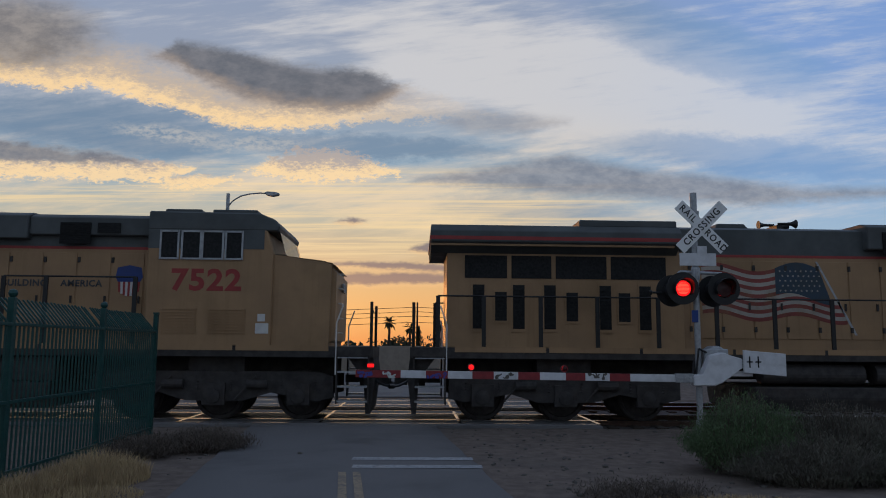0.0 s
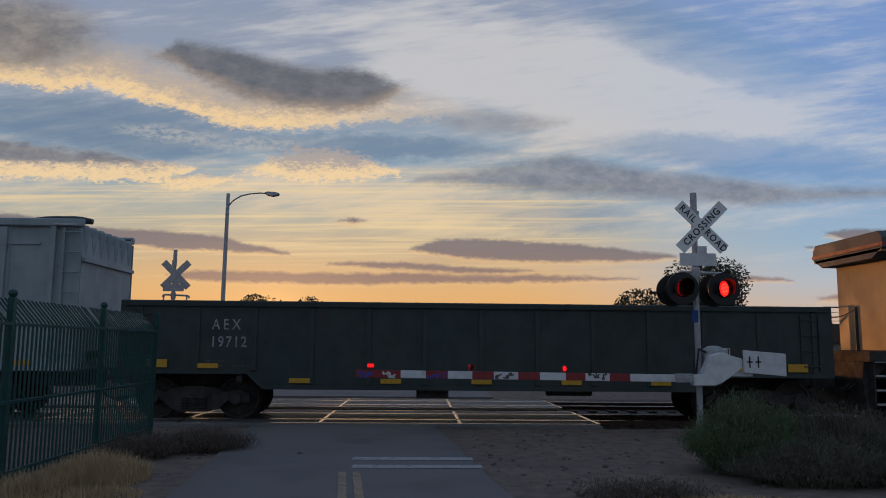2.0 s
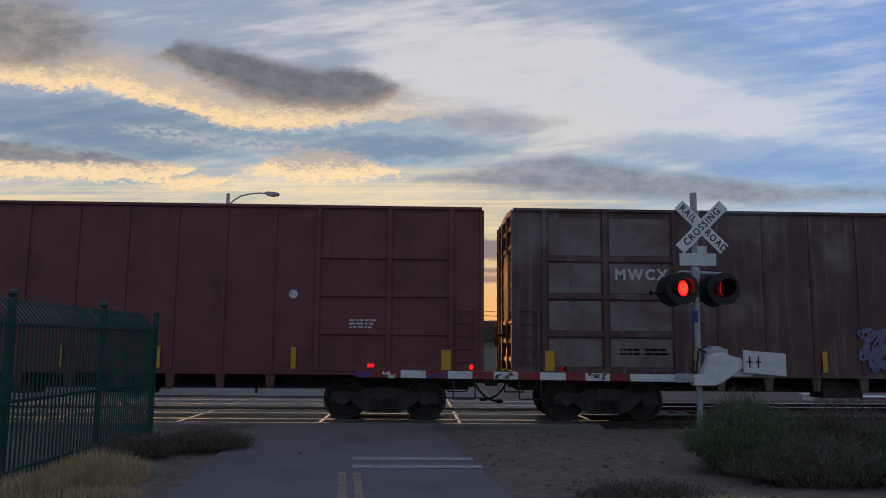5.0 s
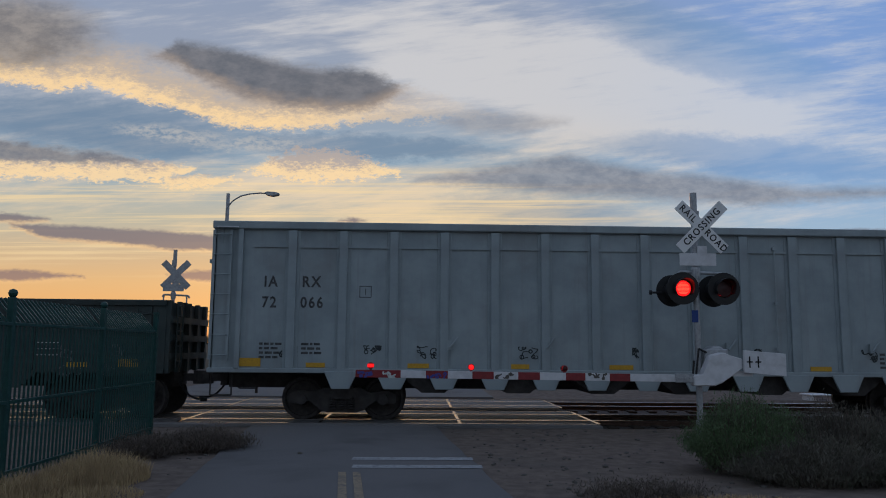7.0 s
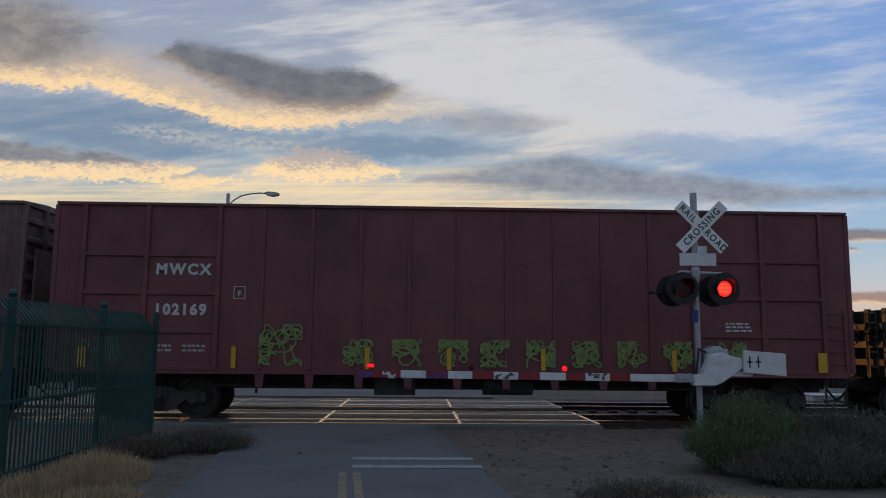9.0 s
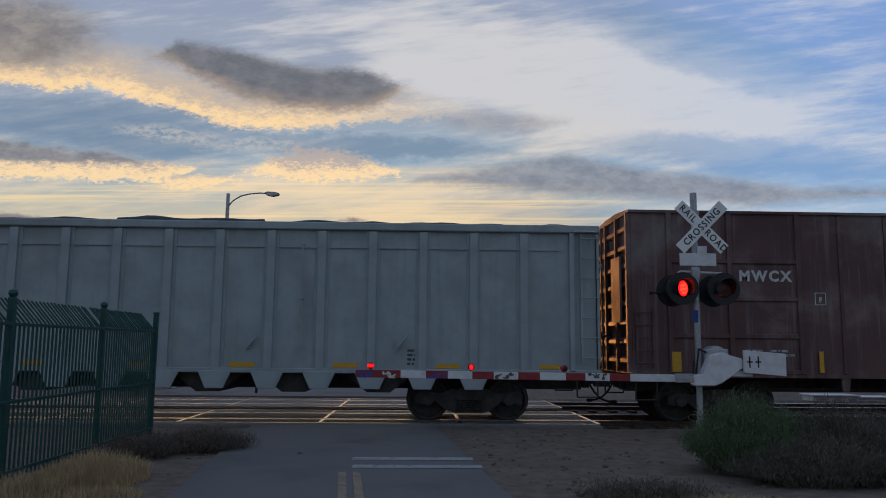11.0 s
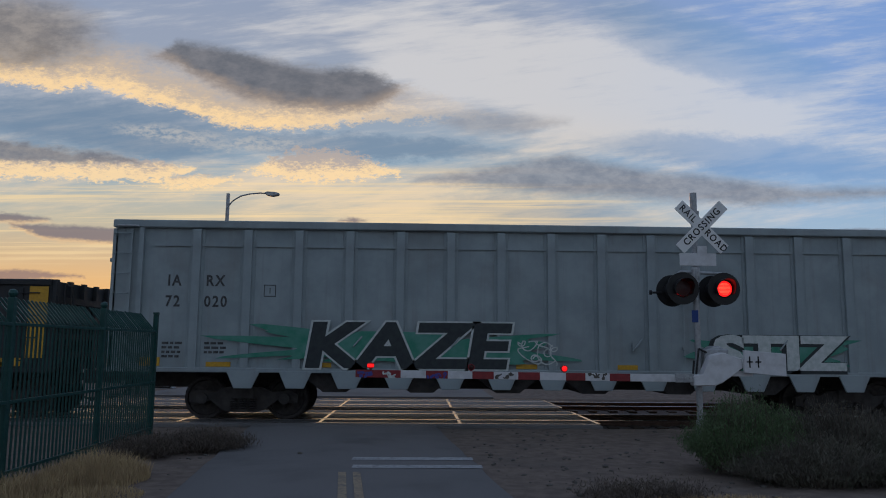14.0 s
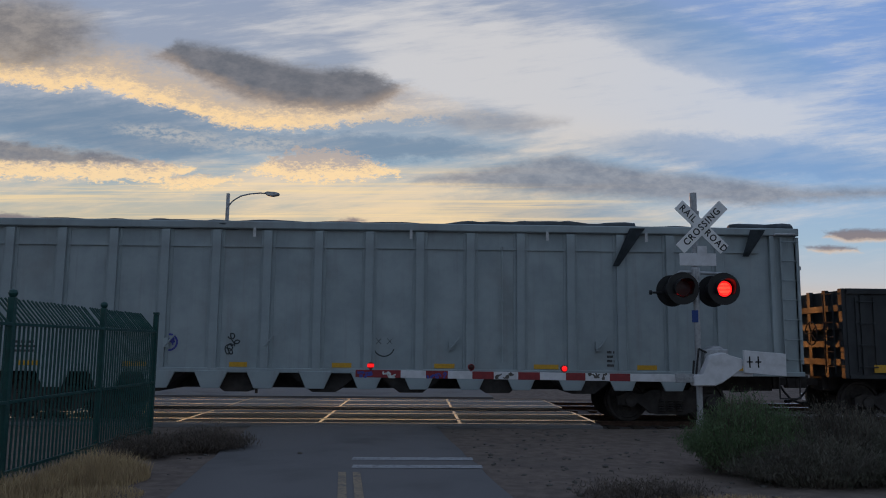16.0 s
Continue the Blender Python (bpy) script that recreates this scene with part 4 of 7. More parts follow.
    for s in (-1, 1):
        add_truck(car, s * (half - 2.85), xc)
        bm = B()
        box(bm, min(s * (half - 0.1), s * (half + 0.12)), max(s * (half - 0.1), s * (half + 0.12)), -1.4, 1.4, 0.98, 1.06)
        for yy in (-1.35, 1.35):
            pipe(bm, [(s * (half - 0.5), yy, 1.0), (s * (half - 0.5), yy, 0.55), (s * (half - 0.05), yy, 0.55), (s * (half - 0.05), yy, 1.0)], 0.018, 5)
        part("end_platform", bm, M["under"], car)
        bm = B()
        box(bm, min(s * (half), s * (half + 0.1)), max(s * (half), s * (half + 0.1)), -0.95, -0.5, 1.28, 1.46)
        part("brake_box", bm, M["under"], car)
    add_couplers(car, half)
    MOVES.append((car, xc))
    return car


def tarp_roll(car, x0, x1, y, z, r, seed, drop=0.0):
    bm = B()
    n = int((x1 - x0) / 0.22) + 2
    rings = []
    for i in range(n):
        x = x0 + (x1 - x0) * i / (n - 1)
        k = r * (0.55 + 0.6 * abs(noise.noise(Vector((x * 0.8, seed, 0)))) + 0.35 * math.sin(math.pi * i / (n - 1)))
        dz = 0.07 * noise.noise(Vector((x * 1.1, seed, 5)))
        ring = []
        for j in range(10):
            a = 2 * math.pi * j / 10
            q = 1 + 0.25 * noise.noise(Vector((x * 3, math.cos(a) * 2, seed + math.sin(a))))
            ring.append(bm.verts.new((x, y + 1.5 * k * q * math.cos(a), z + dz - drop * (1 if math.sin(a) < 0 else 0) + k * q * math.sin(a))))
        rings.append(ring)
    for a, b in zip(rings, rings[1:]):
        for j in range(10):
            bm.faces.new((a[j], a[(j + 1) % 10], b[(j + 1) % 10], b[j]))
    bm.faces.new(rings[0])
    bm.faces.new(rings[-1])
    return part("tarpaulin", bm, M["tarp"], car, "torn dark tarpaulin rolled on the rim", smooth=True)


def rag(car, x, y, z, w, l, lean, seed):
    bm = B()
    rows = []
    for i in range(6):
        f = i / 5
        ww = w * (1 - 0.6 * f)
        rows.append([bm.verts.new((x + lean * f + ww * (j / 3 - 0.5) + 0.03 * noise.noise(Vector((i, j, seed))), y - 0.02 - 0.03 * abs(noise.noise(Vector((i * 0.8, j, seed + 3)))), z - l * f)) for j in range(4)])
    for a, b in zip(rows, rows[1:]):
        for j in range(3):
            bm.faces.new((a[j], a[j + 1], b[j + 1], b[j]))
    bmesh.ops.solidify(bm, geom=bm.faces[:], thickness=0.012)
    return part("tarp_flap", bm, M["tarp"], car)


# ---- high boxcars ----


def box_rib_mesh(mat):
    bm = B()
    prism_x(bm, [(0, 1.08), (-0.03, 1.10), (-0.03, 4.60), (0, 4.62)], -0.035, 0.035)
    return mesh_of("side_rib", bm, mat)


RIBS = {}


def boxcar(x0, x1, number, mat, label, seed, framed=True):
    half = (x1 - x0) / 2
    xc = (x0 + x1) / 2
    car = thing("boxcar", label, "freight car", group="boxcars")
    bm = B()
    box(bm, -half, half, -1.47, 1.47, 1.05, 4.64)
    part("body", bm, mat, car, bevel=0.015)
    bm = B()
    prism_x(bm, [(-1.53, 4.62), (1.53, 4.62), (1.53, 4.68), (0.5, 4.76), (-0.5, 4.76), (-1.53, 4.68)], -half - 0.05, half + 0.05)
    part("roof", bm, mat, car, "faded steel roof with raised seams")
    if mat.name not in RIBS:
        RIBS[mat.name] = box_rib_mesh(mat)
    for s in (-1, 1):
        for k in range(-4, 5):
            shared("side_rib", RIBS[mat.name], car, pose(k * 1.06, s * 1.47, 0, 0, 0, 0 if s < 0 else 180))
        # framed end bays with horizontal ribs
        for e in (-1, 1):
            bm = B()
            for xx in (5.2, 6.75, 8.1):
                if xx < half - 0.2:
                    box(bm, e * xx - 0.055, e * xx + 0.055, min(s * 1.465, s * 1.53), max(s * 1.465, s * 1.53), 1.08, 4.62)
            for zz in (3.55, 2.72, 1.90, 1.12):
                a, b = sorted((e * 5.2, e * 8.1))
                box(bm, a, b, min(s * 1.465, s * 1.515), max(s * 1.465, s * 1.515), zz - 0.05, zz + 0.05)
            part("bay_frame", bm, mat, car, bevel=0.012)
        bm = B()
        box(bm, -half + 0.1, half - 0.1, min(s * 1.40, s * 1.50), max(s * 1.40, s * 1.50), 1.0, 1.08)
        part("side_sill", bm, mat, car)
        for k in range(-5, 6):
            if k % 5 or k == 0:
                bm = B()
                prism(bm, [(k * 1.06 - 0.11, 1.04), (k * 1.06 - 0.07, 0.72), (k * 1.06 + 0.07, 0.72), (k * 1.06 + 0.11, 1.04)], s * 1.44 - 0.03, s * 1.44 + 0.03)
                part("side_bracket", bm, mat, car)
        ladder(car, -half + 0.10, -half + 0.48, 1.3, 4.4 if s > 0 else 2.4, s * 1.475, 9 if s > 0 else 5, mat)
        ladder(car, half - 0.48, half - 0.10, 1.3, 2.4, s * 1.475, 5, mat)
    bm = B()
    box(bm, -half + 0.15, half - 0.15, -0.35, 0.35, 0.64, 1.04)
    part("centre_sill", bm, M["under"], car)
    for k in range(-4, 5):
        bm = B()
        box(bm, k * 1.06 - 0.06, k * 1.06 + 0.06, -1.42, 1.42, 0.76, 1.04)
        part("crossbearer", bm, M["under"], car)
    bm = B()
    box(bm, -1.8, -0.9, -1.1, -0.5, 0.55, 0.95)
    part("brake_valve", bm, M["under"], car)
    bm = B()
    tube(bm, (0.6, -0.9, 0.75), (1.7, -0.9, 0.75), 0.19, seg=12)
    part("air_reservoir", bm, M["under"], car)
    bm = B()
    pipe(bm, [(-6, -0.8, 0.72), (6, -0.8, 0.70)], 0.03, 6)
    part("brake_pipe", bm, M["under"], car)
    # ends: ribbed, with a door-like plate, posts and a ladder
    for s in (-1, 1):
        for k in range(8):
            zz = 1.25 + 0.42 * k
            bm = B()
            prism(bm, [(s * (half - 0.02), zz), (s * (half + 0.07), zz + 0.06), (s * (half + 0.07), zz + 0.14), (s * (half - 0.02), zz + 0.22)], -1.35, 1.35)
            part("end_rib", bm, mat, car)
        for yy in (-1.42, -0.5, 0.5, 1.42):
            bm = B()
            box(bm, min(s * half, s * (half + 0.10)), max(s * half, s * (half + 0.10)), yy - 0.05, yy + 0.05, 1.1, 4.62)
            part("end_post", bm, mat, car)
        bm = B()
        box(bm, min(s * (half + 0.07), s * (half + 0.12)), max(s * (half + 0.07), s * (half + 0.12)), -0.95, -0.2, 2.2, 3.7)
        part("end_plate", bm, M["box_pale"] if framed else mat, car, "pale dusty steel end plate")
        bm = B()
        for yy in (0.75, 1.2):
            box(bm, min(s * (half + 0.10), s * (half + 0.14)), max(s * (half + 0.10), s * (half + 0.14)), yy - 0.02, yy + 0.02, 1.0, 4.6)
        for k in range(9):
            tube(bm, (s * (half + 0.15), 0.75, 1.2 + 0.4 * k), (s * (half + 0.15), 1.2, 1.2 + 0.4 * k), 0.014, seg=5)
        part("end_ladder", bm, mat, car)
        bm = B()
        box(bm, min(s * (half - 0.1), s * (half + 0.16)), max(s * (half - 0.1), s * (half + 0.16)), -1.3, 1.3, 0.96, 1.03)
        for yy in (-1.38, 1.38):
            pipe(bm, [(s * (half - 0.55), yy, 1.0), (s * (half - 0.55), yy, 0.5), (s * (half - 0.08), yy, 0.5), (s * (half - 0.08), yy, 1.0)], 0.018, 5)
        part("end_platform", bm, M["under"], car)
        brake_wheel(car, s * (half + 0.26), 0.3, 1.9, s) if s < 0 else None
        add_truck(car, s * (half - 2.05), xc)
    add_couplers(car, half)
    y = -1.506
    for xx in (-4.79, -1.94, -0.18, 1.86, 4.73):
        plate(car, "reflector", xx - 0.05, xx + 0.05, 1.12, 1.58, -1.52, M["reflector"], "yellow reflective strip")
    for e in (-1, 1):
        plate(car, "reflector", e * 8.0 - 0.10, e * 8.0 + 0.10, 1.12, 1.55, -1.535, M["reflector"], "yellow reflective strip")
    yl = -1.478
    lettering("lettering", "MWCX", 0.32, M["letter_white"], car, side_pose(-5.95, yl, 3.22), "white painted letters", bold=0.014, spacing=1.28)
    if number:
        lettering("lettering", number, 0.32, M["letter_white"], car, side_pose(-5.98, yl, 2.35), "white painted numerals", bold=0.014, spacing=1.2)
    small_print(car, -6.45, 1.56, yl, M["stencil_white"], 2, 0.34, seed, 0.05)
    small_print(car, -5.9, 1.56, yl, M["stencil_white"], 2, 0.42, seed + 5, 0.05)
    small_print(car, 5.9, 2.15, yl, M["letter_white"], 3, 0.5, seed + 1, 0.04)
    bm = B()
    for a, b, c, d in ((-4.85, -4.60, 2.86, 2.875), (-4.85, -4.60, 2.60, 2.615), (-4.85, -4.835, 2.60, 2.875), (-4.615, -4.60, 2.60, 2.875)):
        box(bm, a, b, -1.483, -1.478, c, d)
    part("stencil_box", bm, M["letter_white"], car)
    lettering("lettering", "F", 0.16, M["letter_white"], car, side_pose(-4.725, -1.48, 2.71), bold=0.006)
    bm = B()
    lathe(bm, [(0.002, -1.478), (0.095, -1.478), (0.095, -1.482), (0.002, -1.484)], 20, "Y", (4.68, 0, 2.72))
    part("round_plate", bm, M["letter_white"], car, "white round spot")
    MOVES.append((car, xc))
    return car


# ---- low gondolas ----


def gondola(x0, x1, top, mat, letters, number, label, seed):
    half = (x1 - x0) / 2
    xc = (x0 + x1) / 2
    car = thing("gondola_car", label, "freight car", group="low gondolas")
    inner = half - 3.0
    for s in (-1, 1):
        bm = B()
        a, b = sorted((s * 1.42, s * 1.47))
        prism(bm, [(-half, 1.02), (-inner - 0.35, 1.02), (-inner, 0.70), (inner, 0.70), (inner + 0.35, 1.02), (half, 1.02), (half, top - 0.05), (-half, top - 0.05)], a, b)
        part("side_wall", bm, mat, car, "dark weathered steel side wall")
        bm = B()
        prism_x(bm, [(s * 1.38, top - 0.12), (s * 1.52, top - 0.12), (s * 1.53, top - 0.02), (s * 1.50, top), (s * 1.38, top)], -half, half)
        part("top_chord", bm, mat, car)
        bm = B()
        prism(bm, [(-half, 1.0), (-inner - 0.35, 1.0), (-inner, 0.68), (inner, 0.68), (inner + 0.35, 1.0), (half, 1.0), (half, 1.08), (inner + 0.32, 1.08), (inner - 0.03, 0.77), (-inner + 0.03, 0.77), (-inner - 0.32, 1.08), (-half, 1.08)], *sorted((s * 1.44, s * 1.51)))
        part("side_sill", bm, mat, car)
        bm = B()
        n = 12
        prism_x(bm, [(0, 0), (-0.03, 0.02), (-0.03, 0.98), (0, 1.0)], -0.05, 0.05)
        me = mesh_of("side_post", bm, mat)
        for k in range(n + 1):
            xx = -half + 0.35 + k * (2 * half - 0.7) / n
            z0 = 1.05 if abs(xx) > inner else 0.76
            ob = shared("side_post", me, car, pose(xx, s * 1.47, z0, 0, 0, 0 if s < 0 else 180) @ Matrix.Diagonal((1, 1, top - 0.12 - z0, 1)))
        ladder(car, s * (half - 0.42) - 0.2, s * (half - 0.42) + 0.2, 1.25, top - 0.3, -1.475, 4, mat)
        ladder(car, s * (half - 0.42) - 0.2, s * (half - 0.42) + 0.2, 1.25, top - 0.3, 1.475, 4, mat)
    bm = B()
    box(bm, -half + 0.05, half - 0.05, -1.42, 1.42, 1.04, 1.10)
    box(bm, -half + 0.15, half - 0.15, -0.32, 0.32, 0.66, 1.04)
    for k in range(-4, 5):
        box(bm, k * 1.3 - 0.06, k * 1.3 + 0.06, -1.40, 1.40, 0.82, 1.04)
    tube(bm, (1.5, -0.9, 0.72), (2.5, -0.9, 0.72), 0.17, seg=12)
    box(bm, -1.4, -0.7, -1.2, -0.7, 0.50, 0.85)
    part("underframe", bm, M["under"], car)
    for s in (-1, 1):
        bm = B()
        box(bm, min(s * (half - 0.06), s * half), max(s * (half - 0.06), s * half), -1.42, 1.42, 1.02, top - 0.03)
        part("end_wall", bm, mat, car, "ribbed steel end wall")
        for zz in (1.35, 1.75, 2.15, 2.55):
            if zz < top - 0.2:
                bm = B()
                box(bm, min(s * half, s * (half + 0.12)), max(s * half, s * (half + 0.12)), -1.42, 1.42, zz - 0.07, zz + 0.07)
                part("end_rib", bm, mat, car)
        for yy in (-1.38, -0.7, 0, 0.7, 1.38):
            bm = B()
            box(bm, min(s * half, s * (half + 0.09)), max(s * half, s * (half + 0.09)), yy - 0.07, yy + 0.07, 1.0, top)
            part("end_post", bm, mat, car)
        bm = B()
        pipe(bm, [(s * (half + 0.16), -1.2, 1.1), (s * (half + 0.16), -1.2, top - 0.1), (s * (half + 0.16), -0.8, top - 0.1), (s * (half + 0.16), -0.8, 1.1)], 0.016, 5)
        for k in range(4):
            tube(bm, (s * (half + 0.16), -1.2, 1.25 + 0.33 * k), (s * (half + 0.16), -0.8, 1.25 + 0.33 * k), 0.014, seg=5)
        part("end_ladder", bm, mat, car)
        add_truck(car, s * (half - 1.47), xc)
    brake_wheel(car, half + 0.24, -0.35, 2.0, 1) if number == "" else brake_wheel(car, -half - 0.24, -0.35, 2.0, -1)
    add_couplers(car, half)
    for k in range(-3, 4):
        xx = k * 1.95
        z0 = 0.82 if abs(xx) < inner else 1.12
        plate(car, "reflector", xx - 0.22, xx + 0.22, z0, z0 + 0.10, -1.512, M["reflector"], "yellow reflective strip")
    for e in (-1, 1):
        plate(car, "reflector", e * (half - 0.75) - 0.22, e * (half - 0.75) + 0.22, 1.13, 1.30, -1.512, M["reflector"], "yellow reflective strip")
    yl = -1.478
    lx = -5.5 if top < 2.8 else -4.88
    zz = 2.04 if top < 2.8 else 2.41
    lettering("lettering", letters, 0.32, M["stencil_white"], car, side_pose(lx, yl, zz), "worn white stencilled letters", bold=0.002, spacing=1.5, stretch=0.8)
    lettering("lettering", number, 0.32, M["stencil_white"], car, side_pose(lx + 0.06, yl, zz - 0.37), "worn white stencilled numerals", bold=0.002, spacing=1.2, stretch=0.85)
    small_print(car, lx - 0.42, zz - 0.80, yl, M["scuff"], 2, 0.36, seed, 0.05)
    small_print(car, lx + 0.18, zz - 0.80, yl, M["scuff"], 2, 0.36, seed + 3, 0.05)
    bm = B()
    for a, b, c, d in ((4.95, 5.45, 1.62, 1.64), (4.95, 5.45, 1.36, 1.38), (4.95, 4.97, 1.36, 1.64), (5.43, 5.45, 1.36, 1.64), (5.19, 5.21, 1.36, 1.64), (5.0, 5.4, 1.49, 1.505)):
        box(bm, a, b, -1.482, -1.476, c, d)
    part("stencil_box", bm, M["letter_white"], car)
    MOVES.append((car, xc))
    return car


# ---- locomotives ----


def ribbon(bm, x0, x1, zc, w, y, wave, shear):
    n = 26
    prev = None
    for i in range(n + 1):
        f = i / n
        x = x0 + (x1 - x0) * f
        z = zc + wave * math.sin((x - x0) * 3.3 + 0.6) + shear * (x - x0) / 3.5
        cur = (bm.verts.new((x, y, z)), bm.verts.new((x, y, z + w)))
        if prev:
            bm.faces.new((prev[0], cur[0], cur[1], prev[1]))
        prev = cur


def locomotive(xc, number, label):
    car = thing("locomotive", label, "locomotive", group="diesel locomotives")
    ye, gr = M["loco_yellow"], M["loco_grey"]
    HW = 0.98
    bm = B()
    box(bm, -10.15, 10.15, -1.50, 1.50, 1.36, 1.60)
    box(bm, -9.3, 9.3, -0.45, 0.45, 0.95, 1.36)
    part("frame", bm, M["under"], car, bevel=0.01)
    for s in (-1, 1):
        for k in range(9):
            bm = B()
            a = -9.2 + k * 2.05
            box(bm, a + 0.02, a + 2.0, min(s * 1.502, s * 1.512), max(s * 1.502, s * 1.512), 1.50, 1.62)
            part("sill_stripe", bm, ye, car, "yellow painted sill plate")
    # long hood: yellow below, grey above
    bm = B()
    box(bm, -4.0, 5.25, -HW, HW, 1.60, 3.72)
    part("hood", bm, ye, car, "yellow engine hood", bevel=0.015)
    bm = B()
    prism_x(bm, [(-HW, 3.722), (HW, 3.722), (HW, 4.34), (0.6, 4.44), (-0.6, 4.44), (-HW, 4.34)], -4.0, 5.25)
    part("hood_roof", bm, gr, car, "grey upper hood and roof")
    bm = B()
    box(bm, -4.0, 5.25, -HW - 0.006, HW + 0.006, 3.70, 3.76)
    part("red_line", bm, M["loco_red"], car)
    # raised boxes on the hood
    bm = B()
    prism_x(bm, [(-1.2, 3.9), (1.2, 3.9), (1.2, 4.42), (0.9, 4.52), (-0.9, 4.52), (-1.2, 4.42)], 0.25, 2.5)
    part("blower_housing", bm, gr, car, bevel=0.02)
    bm = B()
    prism_x(bm, [(-1.12, 4.0), (1.12, 4.0), (1.12, 4.40), (0.9, 4.49), (-0.9, 4.49), (-1.12, 4.40)], 2.5, 5.2)
    part("inverter_housing", bm, gr, car, bevel=0.02)
    for a, b, z0, z1, hw in ((0.58, 1.62, 3.78, 4.30, 1.207), (3.18, 3.85, 3.80, 4.28, 1.127), (4.0, 4.5, 4.05, 4.28, 1.127)):
        for s in (-1, 1):
            bm = B()
            box(bm, a, b, min(s * hw, s * (hw + 0.01)), max(s * hw, s * (hw + 0.01)), z0, z1)
            n = 10
            for k in range(n):
                zz = z0 + (z1 - z0) * (k + 0.5) / n
                box(bm, a, b, min(s * hw, s * (hw + 0.03)), max(s * hw, s * (hw + 0.03)), zz - 0.012, zz + 0.008)
            part("grille", bm, M["grille"], car)
    bm = B()
    prism(bm, [(-3.0, 4.40), (-2.95, 4.56), (-2.3, 4.56), (-2.15, 4.40)], -0.5, 0.5)
    part("exhaust_stack", bm, gr, car, bevel=0.02)
    # horn cluster
    bm = B()
    for dy, dx in ((-0.22, 1), (0.0, -1), (0.22, 1)):
        lathe(bm, [(0.03, 0), (0.035, 0.22), (0.05, 0.34), (0.11, 0.44)], 12, "X", (-1.35, dy, 4.62)) if dx > 0 else lathe(bm, [(0.03, 0), (0.035, -0.22), (0.05, -0.30), (0.11, -0.38)], 12, "X", (-1.35, dy, 4.62))
    box(bm, -1.42, -1.28, -0.3, 0.3, 4.42, 4.58)
    part("horn", bm, M["black_paint"], car, "black five-chime air horn")
    # radiator end with its wide wings
    bm = B()
    box(bm, -9.35, -4.0, -1.10, 1.10, 1.60, 3.80)
    part("radiator_cab", bm, ye, car, "yellow radiator compartment", bevel=0.02)
    bm = B()
    prism_x(bm, [(-1.10, 3.70), (-1.52, 3.92), (-1.52, 4.16), (-1.38, 4.31), (1.38, 4.31), (1.52, 4.16), (1.52, 3.92), (1.10, 3.70)], -9.72, -4.15)
    part("radiator_wing", bm, gr, car, "grey overhanging radiator wing", bevel=0.015)
    bm = B()
    box(bm, -9.74, -4.15, -1.527, 1.527, 3.96, 4.04)
    part("red_line", bm, M["loco_red"], car)
    bm = B()
    box(bm, -9.72, -4.3, -1.45, 1.45, 3.84, 3.91)
    part("wing_underside", bm, ye, car)
    for a, b, top in (((-9.0, -6.72, 4.46), (-6.68, -4.2, 4.49)) if number else ((-6.4, -4.2, 4.46),)):
        bm = B()
        box(bm, a, b, -1.34, 1.34, 4.305, top)
        part("radiator_shutter", bm, gr, car, "grey radiator shutter bank", bevel=0.02)
    for s in (-1, 1):
        for a, b in ((-8.95, -8.0), (-7.9, -7.0), (-6.9, -5.75), (-5.65, -4.4)):
            bm = B()
            box(bm, a, b, min(s * 1.10, s * 1.115), max(s * 1.10, s * 1.115), 3.15, 3.66)
            part("grille", bm, M["grille"], car)
        # tall doors with dark louvred windows
        for a in (-8.8, -8.3, -7.9, -7.2, -6.7, -5.95, -5.52, -5.05):
            w = 0.32
            bm = B()
            box(bm, a, a + w, min(s * 1.10, s * 1.125), max(s * 1.10, s * 1.125), 1.95 if a not in (-8.3, -6.7, -5.52) else 2.15, 3.06 if a not in (-8.3, -6.7, -5.52) else 2.9)
            d = part("door", bm, ye, car)
            bm = B()
            box(bm, a + 0.03, a + w - 0.03, min(s * 1.125, s * 1.131), max(s * 1.125, s * 1.131), 2.02 if a not in (-8.3, -6.7, -5.52) else 2.2, 3.0 if a not in (-8.3, -6.7, -5.52) else 2.84)
            for k in range(12):
                zz = 2.05 + 0.075 * k
                if a in (-8.3, -6.7, -5.52) and not 2.2 < zz < 2.8:
                    continue
                box(bm, a + 0.04, a + w - 0.04, min(s * 1.128, s * 1.15), max(s * 1.128, s * 1.15), zz, zz + 0.015)
            part("louvre", bm, M["grille"], d)
        # hood access doors as raised panels with hinges and handles
        for k in range(12):
            a = -3.85 + k * 0.74
            bm = B()
            box(bm, a + 0.02, a + 0.72, min(s * HW, s * (HW + 0.018)), max(s * HW, s * (HW + 0.018)), 1.85, 3.62)
            d = part("hood_door", bm, ye, car, bevel=0.006)
            bm = B()
            box(bm, a + 0.62, a + 0.66, min(s * (HW + 0.018), s * (HW + 0.05)), max(s * (HW + 0.018), s * (HW + 0.05)), 2.5, 2.66)
            part("handle", bm, M["under"], d)
            for zz in (2.0, 3.4):
                bm = B()
                box(bm, a + 0.0, a + 0.06, min(s * (HW + 0.01), s * (HW + 0.035)), max(s * (HW + 0.01), s * (HW + 0.035)), zz, zz + 0.12)
                part("hinge", bm, M["under"], d)
        # walkway rail
        xs = [-9.55, -8.55, -7.3, -6.05, -4.7, -3.4, -2.1, -0.8, 0.5, 2.2, 3.1, 5.0]
        bm = B()
        pipe(bm, [(xs[0], s * 1.44, 2.72), (-0.9, s * 1.44, 2.72), (0.5, s * 1.44, 2.72)], 0.02, 6)
        pipe(bm, [(2.2, s * 1.44, 3.05), (5.0, s * 1.44, 3.05)], 0.02, 6)
        rail = part("handrail", bm, M["black_paint"], car)
